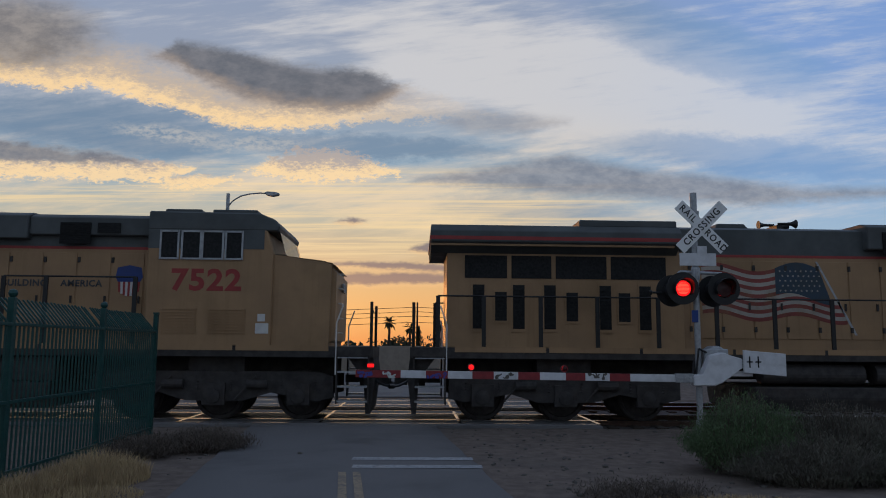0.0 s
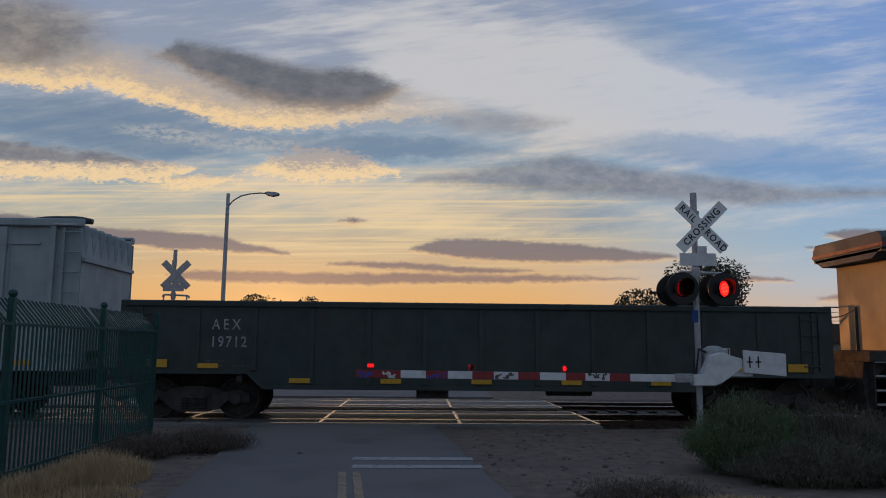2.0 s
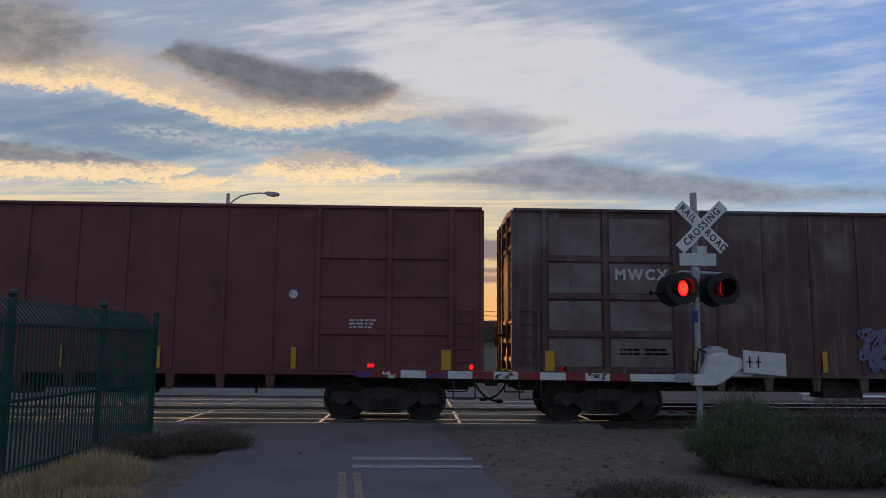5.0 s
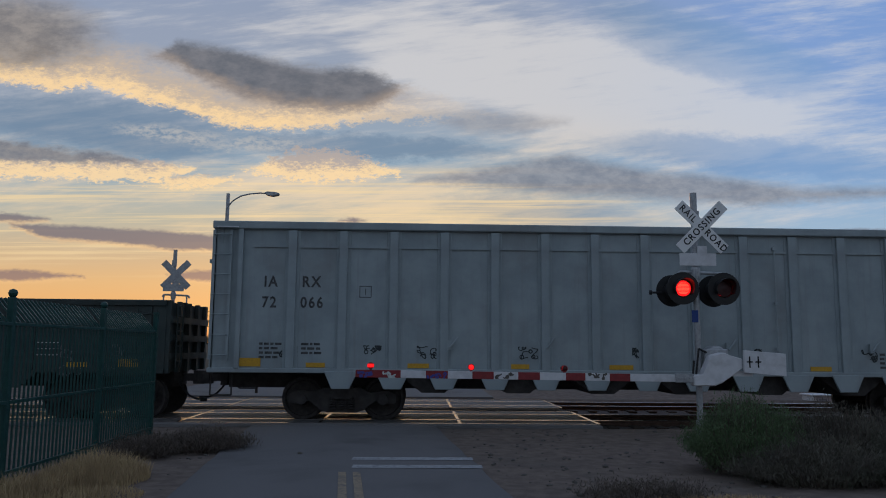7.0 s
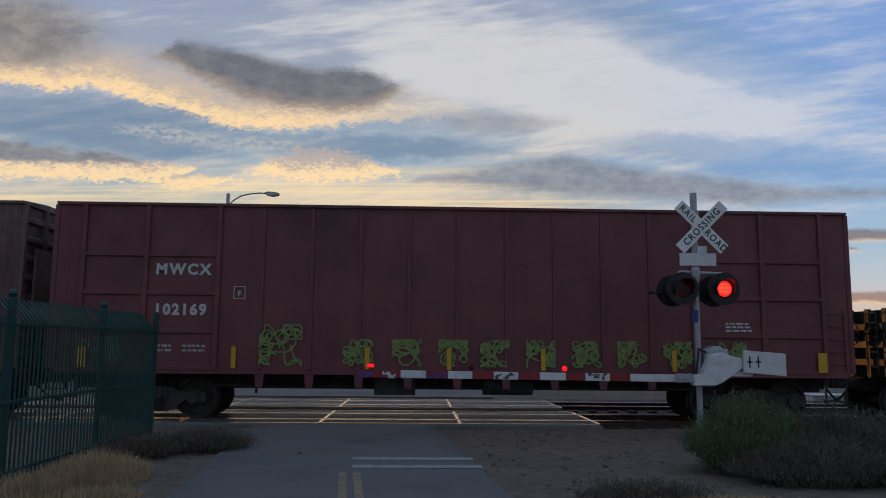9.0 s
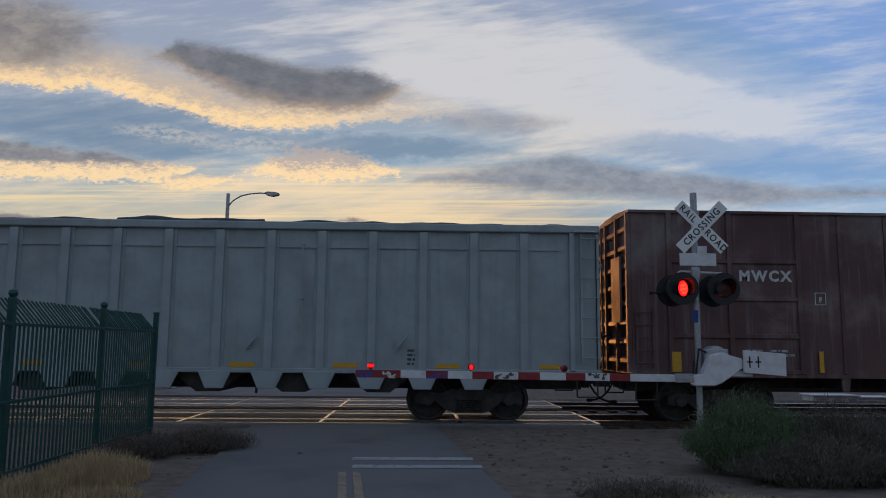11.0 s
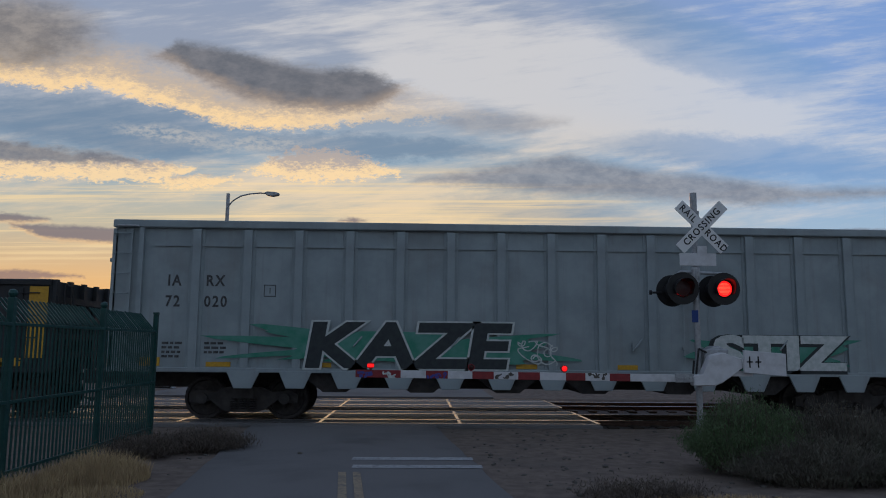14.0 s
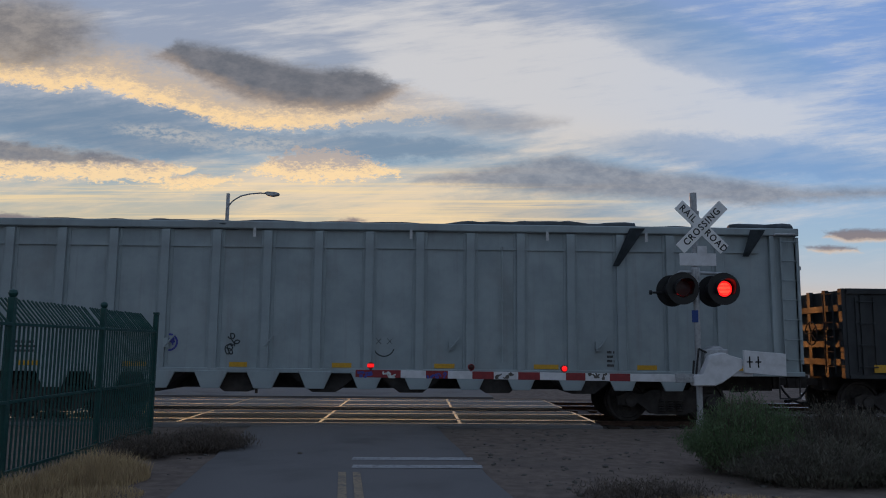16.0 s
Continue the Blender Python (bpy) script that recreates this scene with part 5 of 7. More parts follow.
        for xx in xs:
            bm = B()
            top = 3.05 if xx > 2 else 2.72
            box(bm, xx - 0.045, xx + 0.045, min(s * 1.42, s * 1.46), max(s * 1.42, s * 1.46), 1.6, top)
            part("stanchion", bm, M["black_paint"], rail)
    # cab
    bm = B()
    prism(bm, [(5.25, 1.60), (7.95, 1.60), (7.95, 3.60), (7.80, 4.10), (5.25, 4.10)], -1.50, 1.50)
    cab = part("cab", bm, ye, car, "yellow crew cab", bevel=0.02)
    bm = B()
    prism(bm, [(5.20, 4.102), (8.02, 4.102), (8.06, 4.22), (7.95, 4.36), (7.60, 4.50), (5.20, 4.52)], -1.40, 1.40)
    part("cab_roof", bm, gr, car, "grey cab roof", bevel=0.03)
    for a, b in ((5.45, 6.25), (6.5, 7.5)):
        bm = B()
        box(bm, a, b, -1.1, 1.1, 4.50, 4.62)
        part("roof_unit", bm, gr, car, bevel=0.02)
    bm = B()
    pipe(bm, [(5.7, 0, 4.6), (5.7, 0, 4.66), (6.2, 0, 4.66)], 0.015, 5)
    part("antenna", bm, M["black_paint"], car)
    for s in (-1, 1):
        bm = B()
        box(bm, 5.25, 7.75, min(s * 1.502, s * 1.508), max(s * 1.502, s * 1.508), 3.68, 4.105)
        part("grey_band", bm, gr, cab)
        for a, b in ((5.52, 5.90), (5.98, 6.38), (6.42, 6.86), (6.92, 7.28)):
            bm = B()
            box(bm, a, b, min(s * 1.505, s * 1.512), max(s * 1.505, s * 1.512), 3.46, 4.06)
            w = part("window", bm, M["grille"], cab, "dark cab side window")
            bm = B()
            for q in ((a - 0.02, a + 0.02, 3.44, 4.08), (b - 0.02, b + 0.02, 3.44, 4.08), (a, b, 3.44, 3.48), (a, b, 4.04, 4.08)):
                box(bm, q[0], q[1], min(s * 1.505, s * 1.53), max(s * 1.505, s * 1.53), q[2], q[3])
            part("window_frame", bm, M["galv"], w)
        for a, b in ((5.6, 6.35), (6.6, 7.4)):
            bm = B()
            for k in range(9):
                zz = 1.86 + 0.062 * k
                box(bm, a, b, min(s * 1.50, s * 1.525), max(s * 1.50, s * 1.525), zz, zz + 0.03)
            part("cab_louvre", bm, ye, cab)
        plate(car, "data_plate", 7.62, 7.90, 1.86, 2.08, s * 1.505, M["loco_white"], "white data plate")
        plate(car, "data_plate", 7.66, 7.82, 2.12, 2.28, s * 1.505, M["loco_white"])
    bm = B()
    prism(bm, [(7.85, 3.62), (8.18, 3.60), (8.04, 4.11), (7.75, 4.11)], -1.25, 1.25)
    part("windscreen", bm, M["glass"], car, "sloping glass windscreen")
    # nose
    bm = B()
    prism(bm, [(7.95, 1.60), (9.30, 1.60), (9.32, 3.34), (9.20, 3.44), (8.25, 3.55), (7.95, 3.58)], -1.42, 1.42)
    bmesh.ops.bevel(bm, geom=[e for e in bm.edges if abs(e.verts[0].co.x - e.verts[1].co.x) < 0.05 and e.verts[0].co.x > 9.0], offset=0.12, segments=3, affect="EDGES")
    part("nose", bm, ye, car, "blunt yellow nose")
    bm = B()
    for k in range(5):
        zz = 1.9 + 0.33 * k
        pipe(bm, [(9.32, -0.85, zz), (9.40, -0.85, zz), (9.40, -0.55, zz), (9.32, -0.55, zz)], 0.014, 5)
    part("grab_iron", bm, M["loco_white"], car)
    bm = B()
    lathe(bm, [(0.02, 9.33), (0.10, 9.33), (0.12, 9.38), (0.09, 9.385), (0.02, 9.35)], 14, "X", (0, -0.16, 2.95))
    lathe(bm, [(0.02, 9.33), (0.10, 9.33), (0.12, 9.38), (0.09, 9.385), (0.02, 9.35)], 14, "X", (0, 0.16, 2.95))
    part("headlight", bm, M["galv"], car)
    # steps, plough and end rails at each end
    for s in (-1, 1):
        e = 9.72
        for sy in (-1, 1):
            for k in range(4):
                bm = B()
                zz = 0.42 + 0.31 * k
                xa, xb = sorted((s * (e - 0.32), s * (e + 0.32)))
                box(bm, xa, xb, min(sy * 1.15, sy * 1.5), max(sy * 1.15, sy * 1.5), zz, zz + 0.035)
                part("step", bm, M["galv"], car, "pale steel step tread")
            bm = B()
            for xx in (e - 0.34, e + 0.34):
                box(bm, s * xx - 0.015, s * xx + 0.015, min(sy * 1.13, sy * 1.5), max(sy * 1.13, sy * 1.5), 0.38, 1.42)
            part("step_well", bm, M["under"], car)
            bm = B()
            pipe(bm, [(s * (e - 0.36), sy * 1.49, 1.0), (s * (e - 0.36), sy * 1.49, 2.1), (s * (e - 0.22), sy * 1.49, 2.5)], 0.018, 6)
            part("grab_rail", bm, M["loco_white"], car)
            bm = B()
            tube(bm, (s * 10.08, sy * 0.95, 1.6), (s * 10.08, sy * 0.95, 2.6), 0.035, seg=8)
            part("end_post", bm, M["black_paint"], car)
        bm = B()
        pts = [(s * 10.08, -0.95 + 1.9 * i / 12, 2.55 - 0.16 * math.sin(math.pi * i / 12)) for i in range(13)]
        pipe(bm, pts, 0.012, 5)
        part("safety_chain", bm, M["under"], car)
        bm = B()
        prism(bm, [(s * 9.6, 1.36), (s * 10.15, 1.36), (s * 10.2, 0.95), (s * 10.1, 0.16), (s * 10.0, 0.16), (s * 9.95, 0.9)], -1.25, 1.25)
        part("plough", bm, M["under"], car)
        c = shared("coupler", COUPLER, car, pose(s * 9.95, 0, 0, 0, 0, 0 if s > 0 else 180))
        for yy in (-0.9, -0.7, 0.5, 0.75):
            shared("air_hose", HOSE, car, pose(s * 10.0, yy, 0.35, 0, 0, (0 if s > 0 else 180) + 12))
    # fuel tank, reservoirs
    bm = B()
    prism_x(bm, [(-1.42, 0.55), (-1.3, 0.27), (1.3, 0.27), (1.42, 0.55), (1.42, 0.80), (-1.42, 0.80)], -2.6, 3.3)
    part("fuel_tank", bm, M["under"], car, "sooty black fuel tank", bevel=0.03)
    for a, b in ((-2.4, -0.1), (0.15, 2.3)):
        for s in (-1, 1):
            bm = B()
            tube(bm, (a, s * 1.2, 1.08), (b, s * 1.2, 1.08), 0.22, seg=18)
            part("air_reservoir", bm, M["under"], car, smooth=False)
    bm = B()
    box(bm, 2.4, 3.4, -1.4, 1.4, 0.82, 1.34)
    part("equipment_box", bm, M["under"], car, bevel=0.02)
    # three-axle trucks
    for s in (-1, 1):
        bm = B()
        cx = s * 6.75
        for sy in (-1, 1):
            a, b = sorted((sy * 1.10, sy * 1.26))
            prism(bm, [(cx - 2.55, 0.50), (cx - 2.55, 0.95), (cx - 2.2, 1.05), (cx + 2.2, 1.05), (cx + 2.55, 0.95), (cx + 2.55, 0.50), (cx + 2.2, 0.42), (cx + 1.2, 0.60), (cx + 0.6, 0.42), (cx - 0.6, 0.42), (cx - 1.2, 0.60), (cx - 2.2, 0.42)], a, b)
            for dx in (-1.81, 0, 1.81):
                box(bm, cx + dx - 0.24, cx + dx + 0.24, min(sy * 1.24, sy * 1.36), max(sy * 1.24, sy * 1.36), 0.34, 0.80)
                lathe(bm, [(0.02, sy * 1.36), (0.15, sy * 1.36), (0.15, sy * 1.40), (0.05, sy * 1.42)], 12, "Y", (cx + dx, 0, 0.53))
                for q in (-0.36, 0.36):
                    for k in range(4):
                        lathe(bm, [(0.06, 0.62 + 0.06 * k), (0.10, 0.65 + 0.06 * k), (0.06, 0.68 + 0.06 * k)], 8, "Z", (cx + dx + q, sy * 1.18, 0))
            for dx in (-0.9, 0.9):
                tube(bm, (cx + dx - 0.2, sy * 1.32, 0.78), (cx + dx + 0.25, sy * 1.32, 0.78), 0.10, seg=10)
                tube(bm, (cx + dx, sy * 1.34, 0.95), (cx + dx - 0.45, sy * 1.34, 0.45), 0.025, seg=6)
        box(bm, cx - 0.6, cx + 0.6, -1.15, 1.15, 0.75, 1.36)
        t = part("truck", bm, M["under"], car, "sooty three-axle truck")
        for dx in (-1.81, 0, 1.81):
            w = shared("wheelset", WHEEL_LOCO, t, pose(cx + dx, 0, 0.53))
            WHEELS.append((w, (cx + dx, 0.0, 0.53), xc + cx + dx, 0.53))
    # flag mural on the hood
    yf = -HW - 0.024
    for k in range(13):
        bm = B()
        zc = 2.36 + k * 0.088
        x1 = -0.22 if k < 6 else -1.65
        sh = -0.10
        ribbon(bm, -3.55, x1 - (0.03 * k if k < 6 else 0.0), zc, 0.088, yf, 0.085, sh)
        part("flag_stripe", bm, M["flag_red"] if k % 2 == 0 else M["flag_white"], car, "painted waving flag stripe")
    bm = B()
    n = 18
    up = [bm.verts.new((-1.85 + 1.02 * i / n, yf - 0.003, 3.46 + 0.14 * math.sin(i / n * 3.2))) for i in range(n + 1)]
    lo = [bm.verts.new((-1.85 + 1.30 * i / n, yf - 0.003, 2.86 + 0.08 * math.sin(i / n * 5) - 0.16 * i / n)) for i in range(n + 1)]
    for i in range(n):
        bm.faces.new((lo[i], lo[i + 1], up[i + 1], up[i]))
    part("flag_canton", bm, M["flag_blue"], car, "dark blue painted flag corner")
    bm = B()
    rnd = random.Random(4)
    for r in range(5):
        for q in range(8):
            xx, zz = -1.74 + q * 0.122 + 0.06 * (r % 2), 2.95 + r * 0.112
            vs = [bm.verts.new((xx + (0.03 if j % 2 else 0.013) * math.cos(j * 0.628), yf - 0.006, zz + (0.03 if j % 2 else 0.013) * math.sin(j * 0.628))) for j in range(10)]
            bm.faces.new(vs)
    tagged(part("flag_stars", bm, M["flag_white"], car), kind="stuff")
    bm = B()
    vs = [bm.verts.new(p) for p in ((-0.90, yf, 3.62), (-0.85, yf, 3.62), (0.0, yf, 1.95), (-0.06, yf, 1.95))]
    bm.faces.new(vs)
    part("flag_pole", bm, M["galv"], car)
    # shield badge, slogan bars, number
    ys = -1.125
    bm = B()
    prism(bm, [(4.44, 3.30), (4.40, 3.08), (4.46, 2.98), (4.94, 2.98), (5.0, 3.08), (4.96, 3.30), (4.70, 3.35)], -HW - 0.026, -HW - 0.019)
    part("shield_top", bm, M["loco_blue"], car, "blue shield badge")
    for k in range(9):
        bm = B()
        x = 4.46 + k * 0.054
        prism(bm, [(x, 2.98), (x + 0.052, 2.98), (x + 0.052 - 0.004 * (k - 4), 2.66 + 0.006 * abs(k - 4) ** 2), (x - 0.004 * (k - 4), 2.66 + 0.006 * abs(k - 4) ** 2)], -HW - 0.026, -HW - 0.019)
        part("shield_stripe", bm, M["loco_white"] if k % 2 else M["loco_red"], car)
    for word, xw in (("BUILDING", 2.42), ("AMERICA", 3.66)):
        lettering("lettering", word, 0.20, M["letter_black"], car, side_pose(xw, -HW - 0.024, 2.93), "dark painted slogan letters", bold=0.006, spacing=1.1)
    if number:
        lettering("lettering", number, 0.64, M["loco_red"], car, side_pose(6.53, -1.504, 2.98), "large red cab numerals", bold=0.02, spacing=1.08, stretch=1.12)
    MOVES.append((car, xc))
    return car


locomotive(10.0, "", "yellow and grey diesel locomotive with waving flag mural")
locomotive(-11.1, "7522", "yellow and grey diesel locomotive numbered 7522 with flag mural")

AEX = "low dark green streaked gondola marked AEX"
GON1 = gondola(-37.48, -22.12, 2.56, M["gon_green"], "AEX", "19712", AEX + " 19712", 11)
HOP1 = hopper_car(-57.32, -38.46, ("72", "028"), "weathered grey hopper car with green spray-painted lettering", 21)
BOX1 = boxcar(-75.85, -58.40, "", M["box_brown"], "faded brown boxcar with pale panel bays and mauve graffiti", 31)
BOX2 = boxcar(-94.09, -76.65, "102154", M["box_red"], "dark red boxcar numbered 102154 with scratched paint", 41)
HOP2 = hopper_car(-113.67, -94.72, ("72", "066"), "weathered grey hopper car with small black tags", 51)
GON2 = gondola(-129.92, -114.59, 2.56, M["gon_green"], "AEX", "19671", AEX + " 19671 with chalky tags", 61)
BOX3 = boxcar(-148.19, -130.86, "102169", M["box_red"], "dark red boxcar numbered 102169 with lime spray tags", 71)
BOX4 = boxcar(-166.9, -149.0, "", M["box_brown"], "brown boxcar with a pale plate on its end", 81)
HOP3 = hopper_car(-186.41, -167.6, ("72", "039"), "weathered grey hopper car with red graffiti and torn tarpaulin", 91)
BOX5 = boxcar(-205.1, -187.25, "102180", M["box_red"], "clean dark red boxcar numbered 102180", 101)
HOP4 = hopper_car(-225.01, -205.92, ("72", "020"), "grey hopper car with large black and white graffiti pieces", 111)
GON3 = gondola(-240.1, -226.25, 2.98, M["gon_black"], "MGPX", "700", "black gondola marked MGPX 700 with yellow corner panels", 121)
HOP5 = hopper_car(-260.2, -241.12, None, "grey hopper car with drooping dark tarpaulin and doodled faces", 131)


def graffiti():
    yp = -1.532
    # green block letters on the first hopper
    blot(HOP1, "graffiti_cloud", -2.5, 2.95, 1.08, 1.5, yp, M["graf_green"], 3.3, "green sprayed base of the lettering", 0.3)
    lettering("graffiti", "CYBER", 1.28, M["graf_white"], HOP1, side_pose(0.22, yp - 0.004, 1.60), "white outline of green graffiti lettering", bold=0.10, stretch=1.22, spacing=1.12)
    lettering("graffiti", "CYBER", 1.28, M["graf_green"], HOP1, side_pose(0.20, yp - 0.009, 1.58), "dark green graffiti lettering", bold=0.085, stretch=1.22, spacing=1.12)
    # mauve piece on the faded boxcar
    for k in range(5):
        a = -1.15 + k * 0.78
        scribble(BOX1, "graffiti", a, a + 0.72, 1.16, 2.08, -1.516, M["graf_blue"], 500 + k, 6, 0.024)
        scribble(BOX1, "graffiti_fill", a + 0.08, a + 0.66, 1.25, 1.98, -1.503, M["graf_mauve"], 520 + k, 4, 0.05)
    # chalky weathering on the faded boxcar
    for e in (-1, 1):
        for a, b in ((5.27, 6.68), (6.82, 8.03)):
            for k, (z0, z1) in enumerate(((1.18, 1.84), (1.96, 2.66), (2.78, 3.49), (3.61, 4.5))):
                if e > 0 and a > 6 and k < 2:
                    continue
                x0, x1 = sorted((e * a, e * b))
                bm = B()
                box(bm, x0 + 0.03, x1 - 0.03, -1.478, -1.46, z0 + 0.03, z1 - 0.03)
                part("bay_panel", bm, M["box_pale"], BOX1, "pale chalky steel panel")
    # lime tags along the sill
    for k, a in enumerate((-8.1, -4.25, -2.45, -1.4, -0.4, 0.5, 1.5, 2.5, 3.5, 4.5, 5.7)):
        h = 2.05 if k == 1 else 1.75
        scribble(BOX3, "spray_tag", a, a + (0.62 if k > 1 else 0.9), 1.2, h, -1.506, M["graf_lime"], 200 + k, 11, 0.018)
    for k, a in enumerate((-8.0, -6.2, -5.0, -2.8, -0.3, 1.2, 2.4, 4.8, 6.4)):
        scribble(HOP2, "spray_tag", a, a + 0.42, 1.36, 1.62, -1.448, M["graf_dark"], 300 + k, 6, 0.010)
    for k, a in enumerate((-3.9, -1.0, 2.6, 5.5, 6.3)):
        scribble(GON2, "chalk_tag", a, a + 0.6, 0.95, 1.6, -1.506, M["chalk"], 330 + k, 3, 0.009)
    # red tags
    bubble_piece(HOP3, -6.25, -4.35, 1.55, 2.12, yp, M["graf_red"], M["graf_pale"], 5, 340)
    for k, (z0, z1, a, b) in enumerate(((1.88, 2.15, -3.95, -3.45), (1.64, 1.86, -3.85, -3.42), (1.22, 1.58, -3.98, -3.15))):
        scribble(HOP3, "spray_tag", a, b, z0, z1, yp, M["graf_red"], 341 + k, 7, 0.011)
    scribble(HOP3, "spray_tag", -7.5, -6.75, 1.2, 1.46, yp, M["graf_red"], 345, 7, 0.011)
    scribble(HOP3, "spray_tag", -8.75, -8.0, 1.25, 1.55, yp, M["graf_red"], 346, 6, 0.010)
    # two large pieces
    blot(HOP4, "graffiti_cloud", -8.0, 1.4, 1.12, 2.12, yp, M["graf_teal"], 1.1, "teal sprayed background", 0.35)
    lettering("graffiti", "KAZE", 1.30, M["graf_white"], HOP4, side_pose(-3.2, yp - 0.004, 1.58), "white outline of graffiti lettering", bold=0.085, stretch=1.36, shear=0.12)
    lettering("graffiti", "KAZE", 1.30, M["graf_dark"], HOP4, side_pose(-3.2, yp - 0.009, 1.58), "black graffiti lettering", bold=0.050, stretch=1.36, shear=0.12)
    scribble(HOP4, "spray_tag", -0.75, 0.1, 1.2, 1.75, yp - 0.004, M["graf_white"], 350, 6, 0.012)
    blot(HOP4, "graffiti_cloud", 2.4, 7.0, 1.10, 1.98, yp, M["graf_teal"], 8.1, "teal sprayed background", 0.30)
    lettering("graffiti", "STIZ", 0.98, M["graf_dark"], HOP4, side_pose(4.93, yp - 0.004, 1.47), "black shadow of graffiti lettering", bold=0.085, stretch=1.5)
    lettering("graffiti", "STIZ", 0.98, M["graf_white"], HOP4, side_pose(4.98, yp - 0.009, 1.50), "white graffiti lettering", bold=0.045, stretch=1.5)
    # doodled faces and a blue ring
    bm = B()
    for i in range(24):
        a, b = 2 * math.pi * i / 24, 2 * math.pi * (i + 1) / 24
        bm.faces.new([bm.verts.new((-4.25 + r * math.cos(c), -1.448, 1.66 + r * math.sin(c))) for r, c in ((0.15, a), (0.19, a), (0.19, b), (0.15, b))])
    part("graffiti_ring", bm, M["blue_scrawl"], HOP5, "blue spray-painted ring")
    scribble(HOP5, "spray_tag", -3.3, -2.75, 1.42, 1.86, -1.449, M["graf_dark"], 610, 4, 0.012)
    scribble(HOP5, "spray_tag", -4.36, -4.14, 1.57, 1.75, -1.449, M["blue_scrawl"], 611, 3, 0.014)
    for x in (0.35,):
        bm = B()
        for i in range(12):
            a, b = math.pi * (1.1 + 0.8 * i / 12), math.pi * (1.1 + 0.8 * (i + 1) / 12)
            bm.faces.new([bm.verts.new((x + r * math.cos(c), -1.448, 1.62 + r * math.sin(c))) for r, c in ((0.21, a), (0.235, a), (0.235, b), (0.21, b))])
        for dx in (-0.12, 0.12):
            for sg in (-1, 1):
                bm.faces.new([bm.verts.new((x + dx + p, -1.448 - 0.0008 * sg, 1.72 + q)) for p, q in ((-0.06, -0.06 * sg), (-0.045, -0.06 * sg), (0.06, 0.06 * sg), (0.045, 0.06 * sg))])
        part("graffiti_face", bm, M["graf_dark"], HOP5)
    # tarpaulin remains
    tarp_roll(HOP5, -9.3, 9.0, -1.32, 4.28, 0.07, 2.0)
    tarp_roll(HOP5, 2.3, 5.9, -1.30, 4.30, 0.125, 5.0, 0.03)
    tarp_roll(HOP5, -6.9, -0.6, -1.38, 4.24, 0.085, 6.0, 0.02)
    tarp_roll(HOP5, 8.1, 9.5, -1.2, 4.33, 0.12, 7.0)
    rag(HOP5, 5.9, -1.55, 4.25, 0.34, 0.85, -0.5, 1)
    rag(HOP5, 8.6, -1.55, 4.25, 0.34, 0.6, -0.3, 2)
    for x in (-2.5, 0.9, 3.9, 6.1):
        plate(HOP5, "strap_plate", x - 0.03, x + 0.03, 3.95, 4.15, -1.55, M["letter_white"])
    tarp_roll(HOP3, -9.2, -7.2, -1.0, 4.34, 0.12, 11.0)
    tarp_roll(HOP3, -1.2, 2.0, -1.3, 4.30, 0.10, 12.0)
    tarp_roll(HOP3, -7.2, 9.0, -1.32, 4.29, 0.06, 13.0)
    tarp_roll(HOP1, -9.7, -7.6, -1.0, 4.36, 0.10, 14.0)
    tarp_roll(HOP1, 8.2, 9.4, -1.0, 4.34, 0.10, 15.0)
    for k in range(4):
        rag(HOP1, -9.66 + 0.02 * k, -1.3 + 0.75 * k, 4.25, 0.25, 0.7 + 0.15 * (k % 2), -0.1, 20 + k)
    # yellow corner panels and white patches on the black gondola
    for e in (-1, 1):
        plate(GON3, "corner_panel", e * 6.68 - 0.2, e * 6.68 + 0.2, 1.30, 2.82, -1.51, M["reflector"], "dull yellow corner panel") if e > 0 else None
    for k, (x, w) in enumerate(((1.9, 0.25), (4.3, 0.22), (5.1, 0.14))):
        blot(GON3, "scuff", x - w, x + w, 1.15, 2.3, -1.476, M["scuff"], 4.0 + k, "pale scuffed patch", 0.2)
    plate(GON3, "placard", 4.9, 5.2, 1.2, 1.5, -1.48, M["letter_white"], "white placard")


graffiti()


# ---- level crossing signals ----


def disc_lens(bm, r, y, thick):
    lathe(bm, [(0.002, y), (r * 0.6, y - thick * 0.2), (r, y), (r, y + thick)], 24, "Y")


